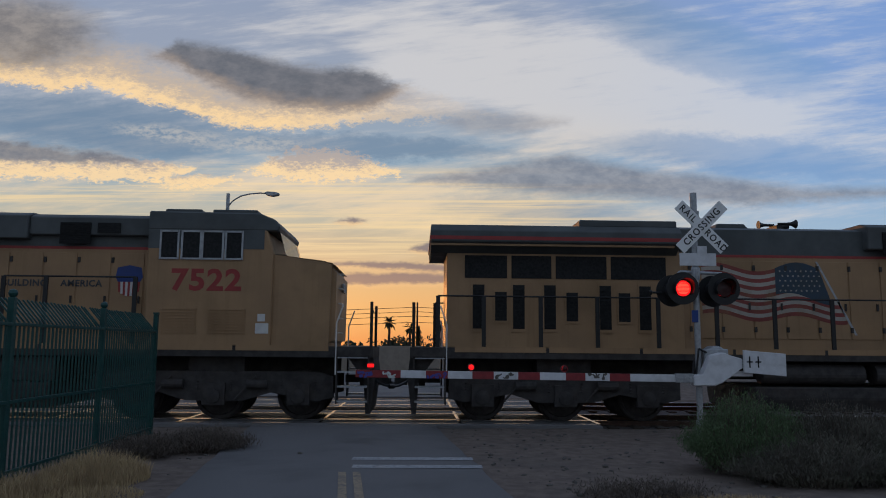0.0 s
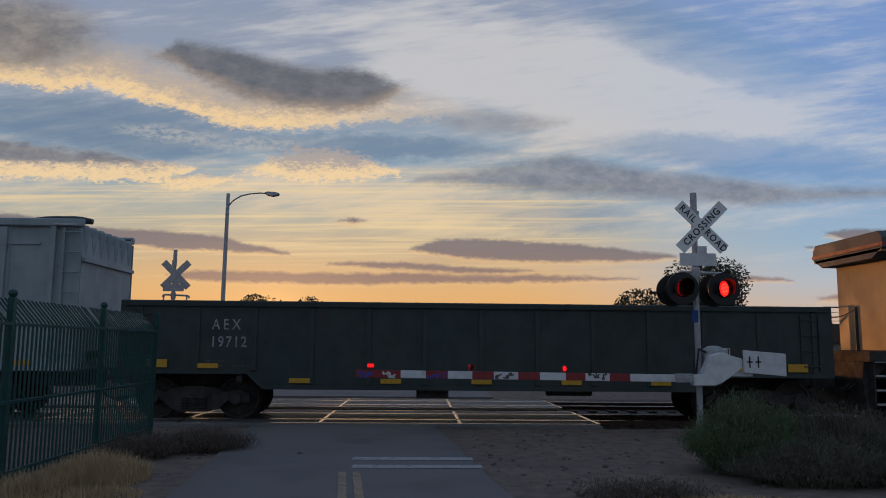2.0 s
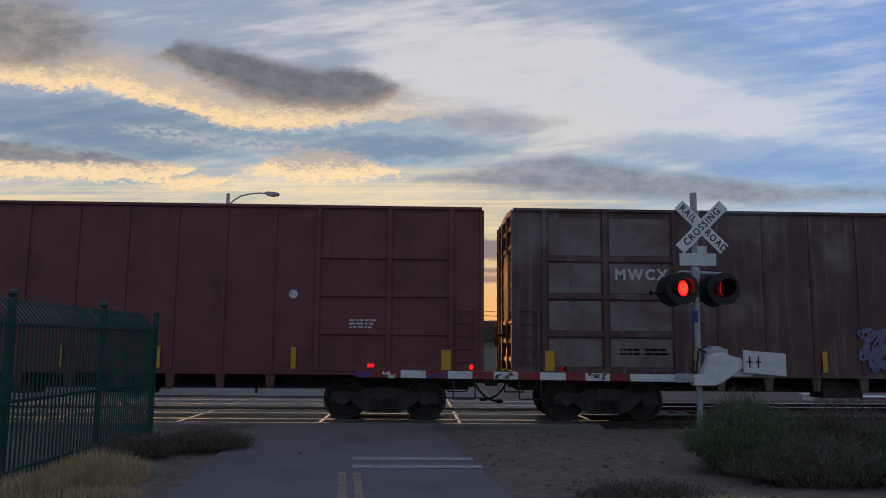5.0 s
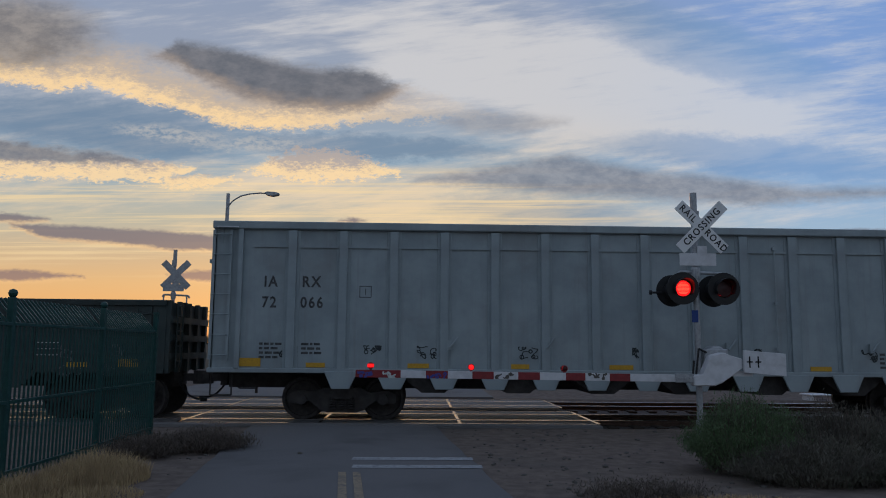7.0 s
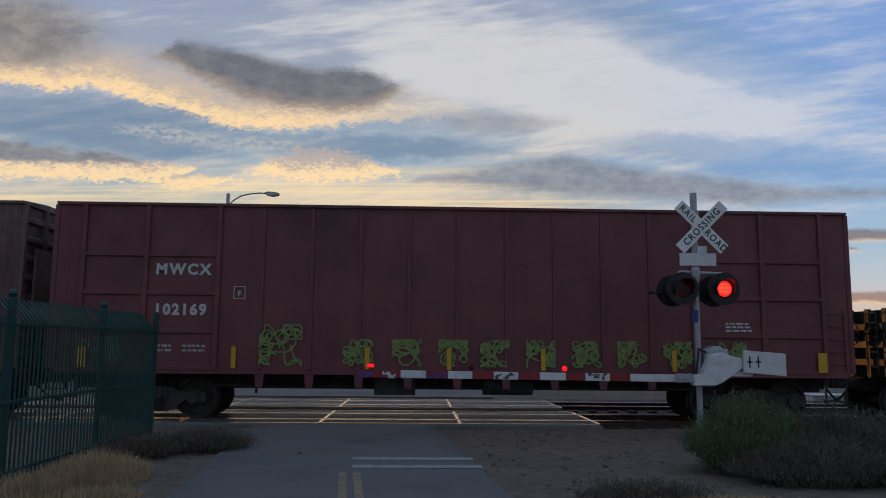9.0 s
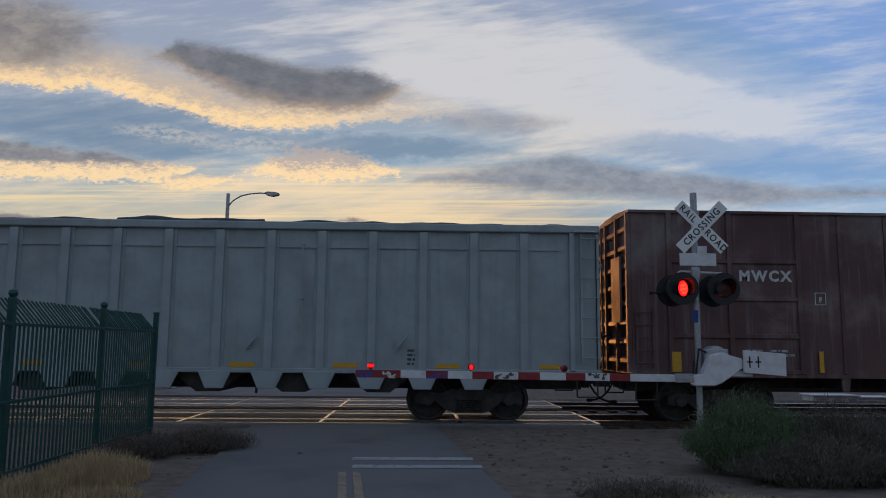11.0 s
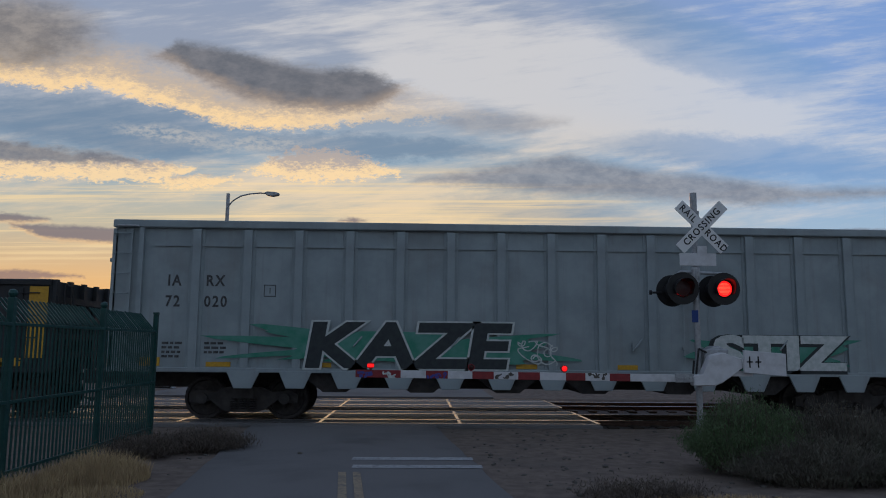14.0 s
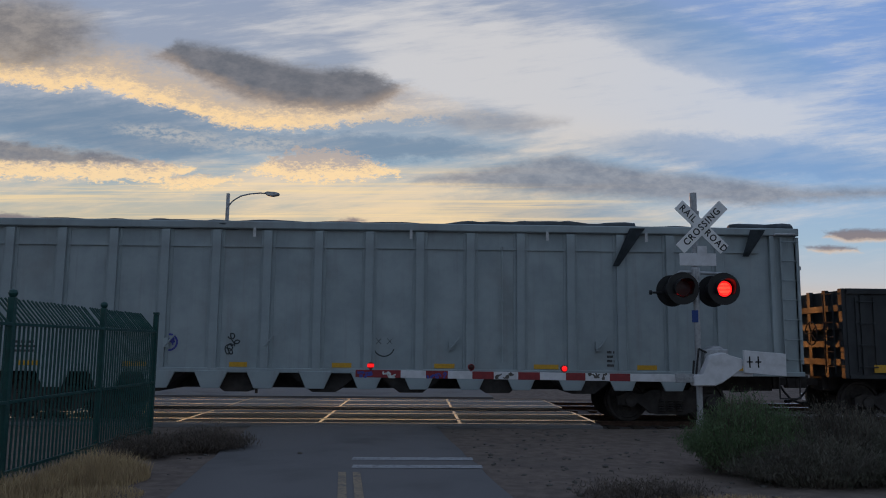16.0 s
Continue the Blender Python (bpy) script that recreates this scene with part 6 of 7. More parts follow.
def lamp_head(parent, at, facing, phase, hood=0.26):
    """Black round backboard with visor and a turning lens drum: one face lit, one dark."""
    head = new("signal_head", None)
    head.parent = parent
    head.matrix_basis = pose(*at, 0, 0, 0 if facing < 0 else 180)
    # backboard
    bm = B()
    lathe(bm, [(0.17, 0.0), (0.305, 0.0), (0.305, 0.015), (0.17, 0.02), (0.17, 0.0)], 32, "Y", cap=False)
    part("backboard", bm, M["black_paint"], head, "black round backboard")
    bm = B()
    lathe(bm, [(0.172, 0.02), (0.18, 0.20), (0.19, 0.24), (0.10, 0.36), (0.005, 0.37)], 24, "Y", cap=False)
    part("housing", bm, M["black_paint"], head)
    # visor: a curved sheet, longer on top
    bm = B()
    n = 20
    rows = []
    for i in range(n + 1):
        a = radians(-35 + 250 * i / n)
        l = -hood * (0.45 + 0.55 * max(0, math.sin(a)))
        rows.append([bm.verts.new((0.175 * math.cos(a), y, 0.175 * math.sin(a))) for y in (0.0, l)] + [bm.verts.new((0.185 * math.cos(a), y, 0.185 * math.sin(a))) for y in (l, 0.0)])
    for a, b in zip(rows, rows[1:]):
        for j in range(3):
            bm.faces.new((a[j], a[j + 1], b[j + 1], b[j]))
    part("visor", bm, M["black_paint"], head)
    if phase is not None:
        bm = B()
        lathe(bm, [(0.002, -0.012), (0.15, -0.004), (0.15, 0.0), (0.002, 0.0)], 28, "Y")
        disc = part("lens_drum", bm, M["lens_lit"], head, "red signal lens")
        bm = B()
        lathe(bm, [(0.002, 0.016), (0.15, 0.006), (0.15, 0.001), (0.002, 0.001)], 28, "Y")
        part("dark_face", bm, M["lens_dark"], disc)
        bm = B()
        for k in range(9):
            z = -0.10 + k * 0.025
            w = math.sqrt(max(0.0, 0.115 ** 2 - z * z))
            if w > 0.02:
                box(bm, -w, w, -0.0165, -0.0135, z - 0.006, z + 0.006)
        part("lens_ribs", bm, M["lens_core"], disc)
        FLASH.append((disc, phase, (0.0, 0.0, 0.0)))
    else:
        bm = B()
        lathe(bm, [(0.002, -0.012), (0.15, -0.004), (0.15, 0.0), (0.002, 0.0)], 24, "Y")
        part("lens", bm, M["lens_dark"], head, "unlit red lens")
    return head


def blade(parent, at, angle, texts, thick=0.012, front=True):
    bm = B()
    box(bm, -0.61, 0.61, -thick, 0.0, -0.114, 0.114)
    b = part("crossbuck_blade", bm, M["sign_white"], parent, "white crossbuck board with black letters" if front else "plain grey back of a crossbuck board", bevel=0.003, at=pose(*at) @ pose(0, 0, 0, 0, angle, 0))
    if front:
        for txt, x, w in texts:
            lettering("lettering", txt, 0.185, M["black_paint"], b, side_pose(x, -thick - 0.002, 0.0), bold=0.003, spacing=1.2, extrude=0.001, stretch=w)
    else:
        b.data.materials.clear()
        b.data.materials.append(M["galv"])
    return b


def crossing_signal(at, front):
    x, y, z = at
    s = thing("crossing_signal", "white level crossing signal mast with crossbuck and two red flashing lamps" if front else "grey level crossing signal mast seen from behind, beyond the tracks", "railway signal", pose(x, y, z), "crossing signals")
    bm = B()
    tube(bm, (0, 0, 0), (0.0, 0, 4.62), 0.057, seg=16)
    mast = part("mast", bm, M["galv"], s, "silver painted steel mast")
    bm = B()
    tube(bm, (0, 0, 4.30), (0, 0, 4.66), 0.064, seg=16)
    box(bm, -0.07, 0.07, -0.09, 0.0, 4.10, 4.30)
    part("mast_cap", bm, M["galv"], s)
    bm = B()
    box(bm, -0.2, 0.2, -0.2, 0.2, 0.0, 0.05)
    lathe(bm, [(0.16, 0.05), (0.09, 0.16), (0.075, 0.36)], 16, "Z")
    part("base_casting", bm, M["galv"], s, bevel=0.008)
    f = -1 if front else 1
    yb = 0.085 * f - (0.0 if front else 0.0)
    if front:
        blade(s, (0.11, -0.085, 3.985), 45, [("RAIL", -0.36, 0.9), ("ROAD", 0.375, 0.9)])
        blade(s, (0.11, -0.10, 3.985), -45, [("CROSSING", 0.0, 0.93)])
    else:
        blade(s, (0.08, -0.07, 3.80), 45, [], front=False)
        blade(s, (0.08, -0.085, 3.80), -45, [], front=False)
    bm = B()
    box(bm, -0.33, 0.37, -0.10, -0.085, 3.24, 3.48)
    box(bm, 0.02, 0.20, -0.09, -0.06, 3.42, 3.62)
    part("blank_plate", bm, M["galv"] if not front else M["white_paint"], s, "plain pale plate under the crossbuck", bevel=0.003)
    # lamp arm
    bm = B()
    pipe(bm, [(-0.36, 0, 3.05), (-0.30, 0, 3.13), (0.50, 0, 3.10), (0.55, 0, 3.02)], 0.032, 10)
    lathe(bm, [(0.075, 2.98), (0.085, 3.05), (0.085, 3.18), (0.07, 3.22)], 14, "Z")
    part("lamp_arm", bm, M["galv"], s)
    zl = 2.80
    if front:
        lamp_head(s, (-0.32, -0.20, zl), -1, 0)
        lamp_head(s, (0.46, -0.20, zl), -1, 1)
        lamp_head(s, (-0.40, 0.20, zl - 0.02), 1, None)
        lamp_head(s, (0.40, 0.20, zl - 0.02), 1, None)
    else:
        lamp_head(s, (-0.45, -0.20, zl - 0.25), -1, 0)
        lamp_head(s, (0.45, -0.20, zl - 0.25), -1, 1)
    bm = B()
    tube(bm, (-0.62, 0.16, zl - 0.06), (-0.80, 0.14, zl - 0.06), 0.022, seg=8)
    lathe(bm, [(0.02, -0.80), (0.045, -0.81), (0.045, -0.85), (0.02, -0.86)], 10, "X", (0, 0.14, zl - 0.06))
    part("sight_knob", bm, M["black_paint"], s)
    for k, dx in enumerate((-0.32, 0.46)):
        bm = B()
        pipe(bm, [(dx, -0.02, zl), (dx, 0.0, zl + 0.20), (dx * 0.95, 0, zl + 0.31)], 0.026, 8)
        part("lamp_bracket", bm, M["galv"], s)
    # small blue notice
    bm = B()
    box(bm, -0.12, 0.0, -0.072, -0.062, 2.17, 2.40)
    part("blue_notice", bm, M["sign_blue"], s, "small blue emergency notice", bevel=0.004)
    return s


NEAR = crossing_signal((5.29, 14.4, -0.06), True)
crossing_signal((-8.28, 26.3, 0.15), False)


def gate():
    g = thing("crossing_gate", "lowered crossing gate arm with red and white stripes and white counterweight", "crossing gate", pose(5.29, 14.4, 0.0))
    # housing: a white cast shape on the mast
    bm = B()
    prism(bm, [(-0.20, 0.94), (0.18, 0.94), (0.34, 1.00), (0.62, 1.24), (0.72, 1.26), (0.72, 1.44), (0.50, 1.50), (0.36, 1.56), (0.12, 1.50), (0.06, 1.34), (-0.02, 1.14), (-0.20, 1.13)], -0.30, -0.08)
    part("gate_bracket", bm, M["white_paint"], g, "white painted steel gate bracket", bevel=0.02)
    bm = B()
    lathe(bm, [(0.20, -0.06), (0.22, -0.02), (0.22, 0.26), (0.17, 0.30)], 20, "Y", (0.34, 0, 1.46))
    box(bm, 0.08, 0.55, -0.08, 0.26, 1.10, 1.62)
    part("gate_mechanism", bm, M["galv"], g, "grey worn gate mechanism box", bevel=0.02)
    bm = B()
    box(bm, 0.42, 0.92, -0.24, -0.19, 1.12, 1.22)
    part("counterweight_bar", bm, M["white_paint"], g)
    bm = B()
    prism(bm, [(0.72, 1.60), (1.50, 1.54), (1.50, 1.13), (0.72, 1.19)], -0.36, -0.30)
    w = part("counterweight", bm, M["white_paint"], g, "white counterweight plate", bevel=0.006)
    for x in (0.82, 0.98):
        bm = B()
        box(bm, x - 0.012, x + 0.012, -0.366, -0.361, 1.28, 1.49)
        box(bm, x - 0.055, x + 0.055, -0.366, -0.361, 1.375, 1.40)
        part("painted_mark", bm, M["black_paint"], w)
    bm = B()
    for a, b in (((-0.10, -0.14, 1.15), (-0.03, -0.12, 1.62)), ((-0.15, -0.1, 1.1), (-0.12, -0.1, 1.4)), ((-0.03, -0.12, 1.62), (0.12, -0.1, 1.55))):
        tube(bm, a, b, 0.02, seg=7)
    part("cable_loop", bm, M["black_paint"], g)
    bm = B()
    box(bm, -0.52, -0.18, -0.26, -0.16, 1.00, 1.16)
    for x in (-0.46, -0.36, -0.26):
        tube(bm, (x, -0.28, 1.08), (x, -0.26, 1.08), 0.022, seg=6)
    part("arm_clamp", bm, M["galv"], g, "grey bolted arm clamp", bevel=0.006)
    # arm in painted lengths
    edges = [-6.40, -5.95, -5.58, -5.12, -4.72, -4.27, -3.88, -3.43, -3.03, -2.55, -2.19, -1.74, -1.36, -0.48]
    for k, (a, b) in enumerate(zip(edges, edges[1:])):
        bm = B()
        za = 1.075 + 0.0075 * abs(a + 0.5)
        zb = 1.075 + 0.0075 * abs(b + 0.5)
        prism(bm, [(a, za - 0.068), (b, zb - 0.068), (b, zb + 0.068), (a, za + 0.068)], -0.225, -0.185)
        part("arm_section", bm, M["red_stripe"] if k % 2 or k == 0 else M["white_paint"], g, bevel=0.003)
    scr = ((-6.36, -5.98, "blue_scrawl", 401), (-5.9, -5.64, "graf_white", 402), (-5.1, -4.75, "blue_scrawl", 403), (-3.85, -3.5, "stone", 404), (-2.15, -1.8, "stone", 405))
    for a, b, m, sd in scr:
        ob = scribble(g, "marker_scrawl", a, b, 1.05, 1.15, -0.2285, M[m], sd, 6, 0.012)
    # lamps on the arm
    for x, ph in ((-6.13, None), (-4.29, 0), (-2.57, 1)):
        head = new("arm_lamp", None)
        head.parent = g
        head.matrix_basis = pose(x, -0.20, 1.215 + 0.0075 * abs(x))
        bm = B()
        lathe(bm, [(0.052, 0.0), (0.062, 0.0), (0.062, 0.09), (0.005, 0.10)], 16, "Y", cap=False)
        box(bm, -0.02, 0.02, 0.02, 0.06, -0.10, -0.04)
        part("lamp_housing", bm, M["red_stripe"], head, "small red lamp housing")
        if ph is None:
            bm = B()
            box(bm, -0.06, 0.06, -0.01, 0.01, -0.03, 0.035)
            part("lens", bm, M["lens_lit"], head, "lit red tip lamp", bevel=0.006)
        else:
            bm = B()
            lathe(bm, [(0.002, -0.012), (0.05, -0.006), (0.05, 0.0), (0.002, 0.0)], 16, "Y")
            disc = part("lens_drum", bm, M["lens_lit"], head, "red arm lamp lens")
            bm = B()
            lathe(bm, [(0.002, 0.012), (0.05, 0.006), (0.05, 0.001), (0.002, 0.001)], 16, "Y")
            part("dark_face", bm, M["lens_dark"], disc)
            FLASH.append((disc, ph, (0.0, 0.0, 0.0)))


gate()

# ---- street lamp, wires, small far things ----


def street_lamp():
    s = thing("street_lamp", "tall grey steel street lamp with curved arm, unlit", "street lamp", pose(-9.32, 37, 0.0))
    bm = B()
    tube(bm, (0, 0, 0), (0.06, 0, 8.9), 0.115, 0.085, 14)
    part("pole", bm, M["galv"], s)
    bm = B()
    pts = [(0.06, 0, 8.25), (0.30, 0, 8.55), (0.65, 0, 8.78), (1.1, 0, 8.90), (1.6, 0, 8.95), (1.95, 0, 8.93)]
    pipe(bm, pts, 0.035, 8)
    part("arm", bm, M["galv"], s)
    bm = B()
    prism(bm, [(1.80, 8.95), (1.95, 9.02), (2.35, 9.0), (2.55, 8.93), (2.5, 8.83), (2.2, 8.78), (1.95, 8.82)], -0.13, 0.13)
    part("lamp_head", bm, M["galv"], s, "grey cobra-head luminaire", bevel=0.03)
    bm = B()
    tube(bm, (0.02, -0.08, 8.1), (0.14, -0.08, 8.4), 0.05, seg=8)
    part("photocell", bm, M["galv"], s)


street_lamp()


def wires():
    for k, (z, y) in enumerate(((5.2, 105), (4.6, 105), (4.0, 105), (3.2, 106))):
        bm = B()
        pts = [(-120 + 12 * i, y, z + 0.8 + 0.9 * (((i % 5) - 2.5) / 2.5) ** 2) for i in range(26)]
        pipe(bm, pts, 0.035, 4)
        tagged(part("power_line", bm, M["black_paint"]), "thin dark overhead wire far beyond the tracks", "cable", "overhead wires")
    for i in range(6):
        p = thing("utility_pole", "dark wooden utility pole carrying overhead wires", "utility pole", pose(-120 + 60 * i, 105.5, 0), "utility poles")
        bm = B()
        tube(bm, (0, 0, 0), (0, 0, 7.6), 0.16, 0.11, 8)
        part("pole", bm, M["bark"], p)
        bm = B()
        box(bm, -0.06, 0.06, -1.1, 1.1, 6.6, 6.75)
        part("crossarm", bm, M["bark"], p)


wires()


def far_wall():
    x = -64.0
    k = 0
    # lengths over the street opening are added to keep low sun off the road
    while x < 70:
        w = 8.0
        bm = B()
        h = 1.62 + 0.12 * noise.noise(Vector((k * 2.3, 0, 0)))
        box(bm, x, x + w - 0.02, 51.0, 51.25, -0.3, h)
        box(bm, x - 0.02, x + 0.4, 50.94, 51.31, -0.3, h + 0.08)
        ob = part("garden_wall", bm, M["stucco"])
        tagged(ob, "long plain tan block wall across the street", "wall", "garden walls", "structure")
        x += w
        k += 1


far_wall()


def house(x, y, w, d, h, rot):
    hs = thing("house", "low dim stucco house with a gabled roof far behind the wall", "house", pose(x, y, 0, 0, 0, rot), "far houses")
    bm = B()
    box(bm, -w / 2, w / 2, -d / 2, d / 2, 0, h)
    part("wall", bm, M["stucco"], hs)
    bm = B()
    prism(bm, [(-w / 2 - 0.5, h), (w / 2 + 0.5, h), (w / 2 - 1.5, h + 1.6), (-w / 2 + 1.5, h + 1.6)], -d / 2 - 0.5, d / 2 + 0.5)
    part("roof", bm, M["roof"], hs)
    for k in range(3):
        bm = B()
        cx = -w / 2 + w * (k + 0.5) / 3
        box(bm, cx - 0.6, cx + 0.6, -d / 2 - 0.04, -d / 2 + 0.02, 1.0, 2.1)
        part("window", bm, M["grille"], hs)


for q in ((8, 70, 12, 8, 2.2, 4), (36, 72, 14, 9, 2.3, -5), (-34, 70, 13, 9, 2.3, 3), (58, 66, 12, 8, 2.4, 8), (-54, 64, 12, 8, 2.4, -6), (22, 84, 11, 8, 2.3, 0)):
    house(*q)


def white_box(x, y, w, h, wins):
    b = thing("equipment_cabinet", "low white painted trackside equipment cabinet on the ballast edge", "cabinet", pose(x, y, -0.30), "trackside cabinets")
    bm = B()
    box(bm, -w / 2, w / 2, -0.4, 0.4, 0, h)
    part("cabinet_body", bm, M["white_paint"], b, bevel=0.02)
    bm = B()
    box(bm, -w / 2 - 0.05, w / 2 + 0.05, -0.45, 0.45, h, h + 0.05)
    part("cabinet_lid", bm, M["white_paint"], b, bevel=0.01)
    for k in range(wins):
        bm = B()
        cx = -w / 2 + w * (k + 0.6) / wins
        box(bm, cx - 0.14, cx + 0.14, -0.412, -0.398, h * 0.35, h * 0.8)
        part("vent", bm, M["galv"], b)


white_box(13.8, 25.6, 1.5, 0.40, 3)
white_box(15.3, 25.7, 1.1, 0.34, 2)


def bollard(x, y):
    b = thing("marker_post", "short dark trackside marker post in the dirt", "post", pose(x, y, -0.3), "marker posts")
    bm = B()
    tube(bm, (0, 0, 0), (0, 0, 0.95), 0.05, 0.045, 8)
    part("post", bm, M["bark"], b)
    bm = B()
    tube(bm, (0, 0, 0.95), (0, 0, 1.0), 0.055, seg=8)
    part("cap", bm, M["galv"], b)


bollard(-5.4, 26.5)
bollard(-9.4, 26.6)

# ---- green picket fence with bent tops ----


def fence():
    FX = -4.84
    ys = [1.85, 4.35, 6.85, 9.35, 12.05, 14.45]
    f = thing("picket_fence", "dark green steel picket fence with outward bent tops", "fence", pose(FX, 0, -0.06))
    for y in ys:
        bm = B()
        last = y > 13
        box(bm, -0.04, 0.04, y - 0.04, y + 0.04, 0, 2.22)
        p = part("post", bm, M["fence_green"], f, bevel=0.006)
        bm = B()
        if last:
            box(bm, -0.045, 0.045, y - 0.045, y + 0.045, 2.22, 2.26)
        else:
            lathe(bm, [(0.03, 2.22), (0.048, 2.245), (0.055, 2.27), (0.042, 2.305), (0.01, 2.32)], 14, "Z", (0, y, 0))
        part("post_cap", bm, M["fence_green"], p)
    # one picket: upright, then bent outwards
    bm = B()
    w = 0.0105
    pts = [(0, 0.06), (0, 1.93), (-0.05, 1.99), (-0.26, 2.23)]
    for (x0, z0), (x1, z1) in zip(pts, pts[1:]):
        d = Vector((x1 - x0, 0, z1 - z0)).normalized()
        n = Vector((d.z, 0, -d.x)) * w
        vs = []
        for (x, z) in ((x0, z0), (x1, z1)):
            for sx, sy in ((-1, -1), (1, -1), (1, 1), (-1, 1)):
                vs.append(bm.verts.new((x + sx * n.x, sy * w, z + sx * n.z)))
        for i in range(4):
            bm.faces.new((vs[i], vs[(i + 1) % 4], vs[4 + (i + 1) % 4], vs[4 + i]))
        bm.faces.new(vs[:4][::-1])
        bm.faces.new(vs[4:])
    me = mesh_of("picket", bm, M["fence_green"])
    for y0, y1 in zip(ys, ys[1:]):
        for z in (0.16, 0.98, 1.90):
            bm = B()
            box(bm, 0.008, 0.045, y0 + 0.03, y1 - 0.03, z - 0.02, z + 0.02)
            part("rail", bm, M["fence_green"], f, bevel=0.003)
        n = 25
        for k in range(1, n):
            y = y0 + (y1 - y0) * k / n
            shared("picket", me, f, pose(0, y, random.uniform(-0.006, 0.006), 0, 0, random.uniform(-2, 2)))


fence()

# ---- plants and stones ----


def from_quads(name, verts, faces, mat, parent=None, label=""):
    me = bpy.data.meshes.new(name)
    me.from_pydata(verts, [], faces)
    me.materials.append(mat)
    ob = new(name, me)
    if parent is not None:
        ob.parent = parent
    if label:
        tagged(ob, label)
    return ob


def leaf_cloud(rnd, blobs, count, size):
    verts, faces = [], []
    for _ in range(count):
        cx, cy, cz, r = blobs[rnd.randrange(len(blobs))]
        while True:
            p = Vector((rnd.uniform(-1, 1), rnd.uniform(-1, 1), rnd.uniform(-1, 1)))
            if 0.15 < p.length < 1:
                break
        p = p.normalized() * (p.length ** 0.6)
        q = Vector((cx, cy, cz)) + Vector((p.x * r, p.y * r, p.z * r * 0.8))
        u = Vector((rnd.uniform(-1, 1), rnd.uniform(-1, 1), rnd.uniform(-1, 1))).normalized()
        v = u.orthogonal().normalized()
        s = size * rnd.uniform(0.5, 1.3)
        i = len(verts)
        verts += [q - u * s, q + v * s * 0.45, q + u * s, q - v * s * 0.45]
        faces.append((i, i + 1, i + 2, i + 3))
    return verts, faces


def tree(x, y, h, spread_r, trunk_h, seed, leaves=5000, size=0.16, label="dark leafy tree silhouetted against the sunset", crown_low=0.35):
    rnd = random.Random(seed)
    t = thing("tree", label, "tree", pose(x, y, 0), "far trees")
    bm = B()
    tube(bm, (0, 0, -0.1), (rnd.uniform(-0.2, 0.2), 0, trunk_h), 0.03 * h, 0.018 * h, 9)
    blobs = []
    for k in range(14):
        a = rnd.uniform(0, 6.28)
        rr = spread_r * math.sqrt(rnd.uniform(0.02, 1)) * 0.78
        z = h * rnd.uniform(crown_low, 0.9)
        rr *= math.sqrt(max(0.15, 1 - ((z / h - 0.55) / 0.5) ** 2))
        p = (rr * math.cos(a), rr * math.sin(a), z)
        blobs.append((*p, spread_r * rnd.uniform(0.22, 0.42)))
        mid = (p[0] * 0.4, p[1] * 0.4, trunk_h + (z - trunk_h) * 0.35)
        tube(bm, (0, 0, trunk_h * 0.8), mid, 0.012 * h, 0.008 * h, 6)
        tube(bm, mid, p, 0.008 * h, 0.003 * h, 5)
    part("trunk", bm, M["bark"], t, "dark trunk with spreading limbs")
    v, f = leaf_cloud(rnd, blobs, leaves, size)
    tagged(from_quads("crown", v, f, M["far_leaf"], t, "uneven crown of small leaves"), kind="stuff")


def conifer(x, y, h, r, seed):
    rnd = random.Random(seed)
    t = thing("tree", "slim dark conifer far across the street", "tree", pose(x, y, 0), "far trees")
    bm = B()
    tube(bm, (0, 0, 0), (0, 0, h), 0.025 * h, 0.004 * h, 7)
    part("trunk", bm, M["bark"], t)
    verts, faces = [], []
    for k in range(2600):
        f = rnd.uniform(0.15, 1.0)
        rr = r * (1 - f) ** 0.8 * rnd.uniform(0.3, 1.0) * (0.75 + 0.35 * math.sin(f * 40))
        a = rnd.uniform(0, 6.28)
        c = Vector((rr * math.cos(a), rr * math.sin(a), h * f - 0.1 * rr))
        d = Vector((math.cos(a), math.sin(a), -0.25)) * h * 0.035
        n = Vector((-math.sin(a), math.cos(a), 0.2)) * h * 0.014
        i = len(verts)
        verts += [c - d, c - n, c + d, c + n]
        faces.append((i, i + 1, i + 2, i + 3))
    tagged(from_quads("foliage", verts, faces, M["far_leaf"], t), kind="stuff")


def palm(x, y, h, seed):
    rnd = random.Random(seed)
    t = thing("palm_tree", "tall thin fan palm far beyond the crossing", "tree", pose(x, y, 0), "far palms")
    bm = B()
    tube(bm, (0, 0, 0), (0.1, 0, h), 0.2, 0.14, 8)
    part("trunk", bm, M["bark"], t)
    for k in range(26):
        a, e = rnd.uniform(0, 6.28), rnd.uniform(-0.9, 1.2)
        d = Vector((math.cos(a) * math.cos(e), math.sin(a) * math.cos(e), math.sin(e)))
        s = d.cross(Vector((0, 0, 1))).normalized() * 0.22
        o = Vector((0.1, 0, h))
        l = rnd.uniform(0.9, 1.3)
        v = [o, o + d * l * 0.5 + s, o + d * l + Vector((0, 0, -0.25)), o + d * l * 0.5 - s]
        from_quads("frond", v, [(0, 1, 2, 3)], M["far_leaf"], t)


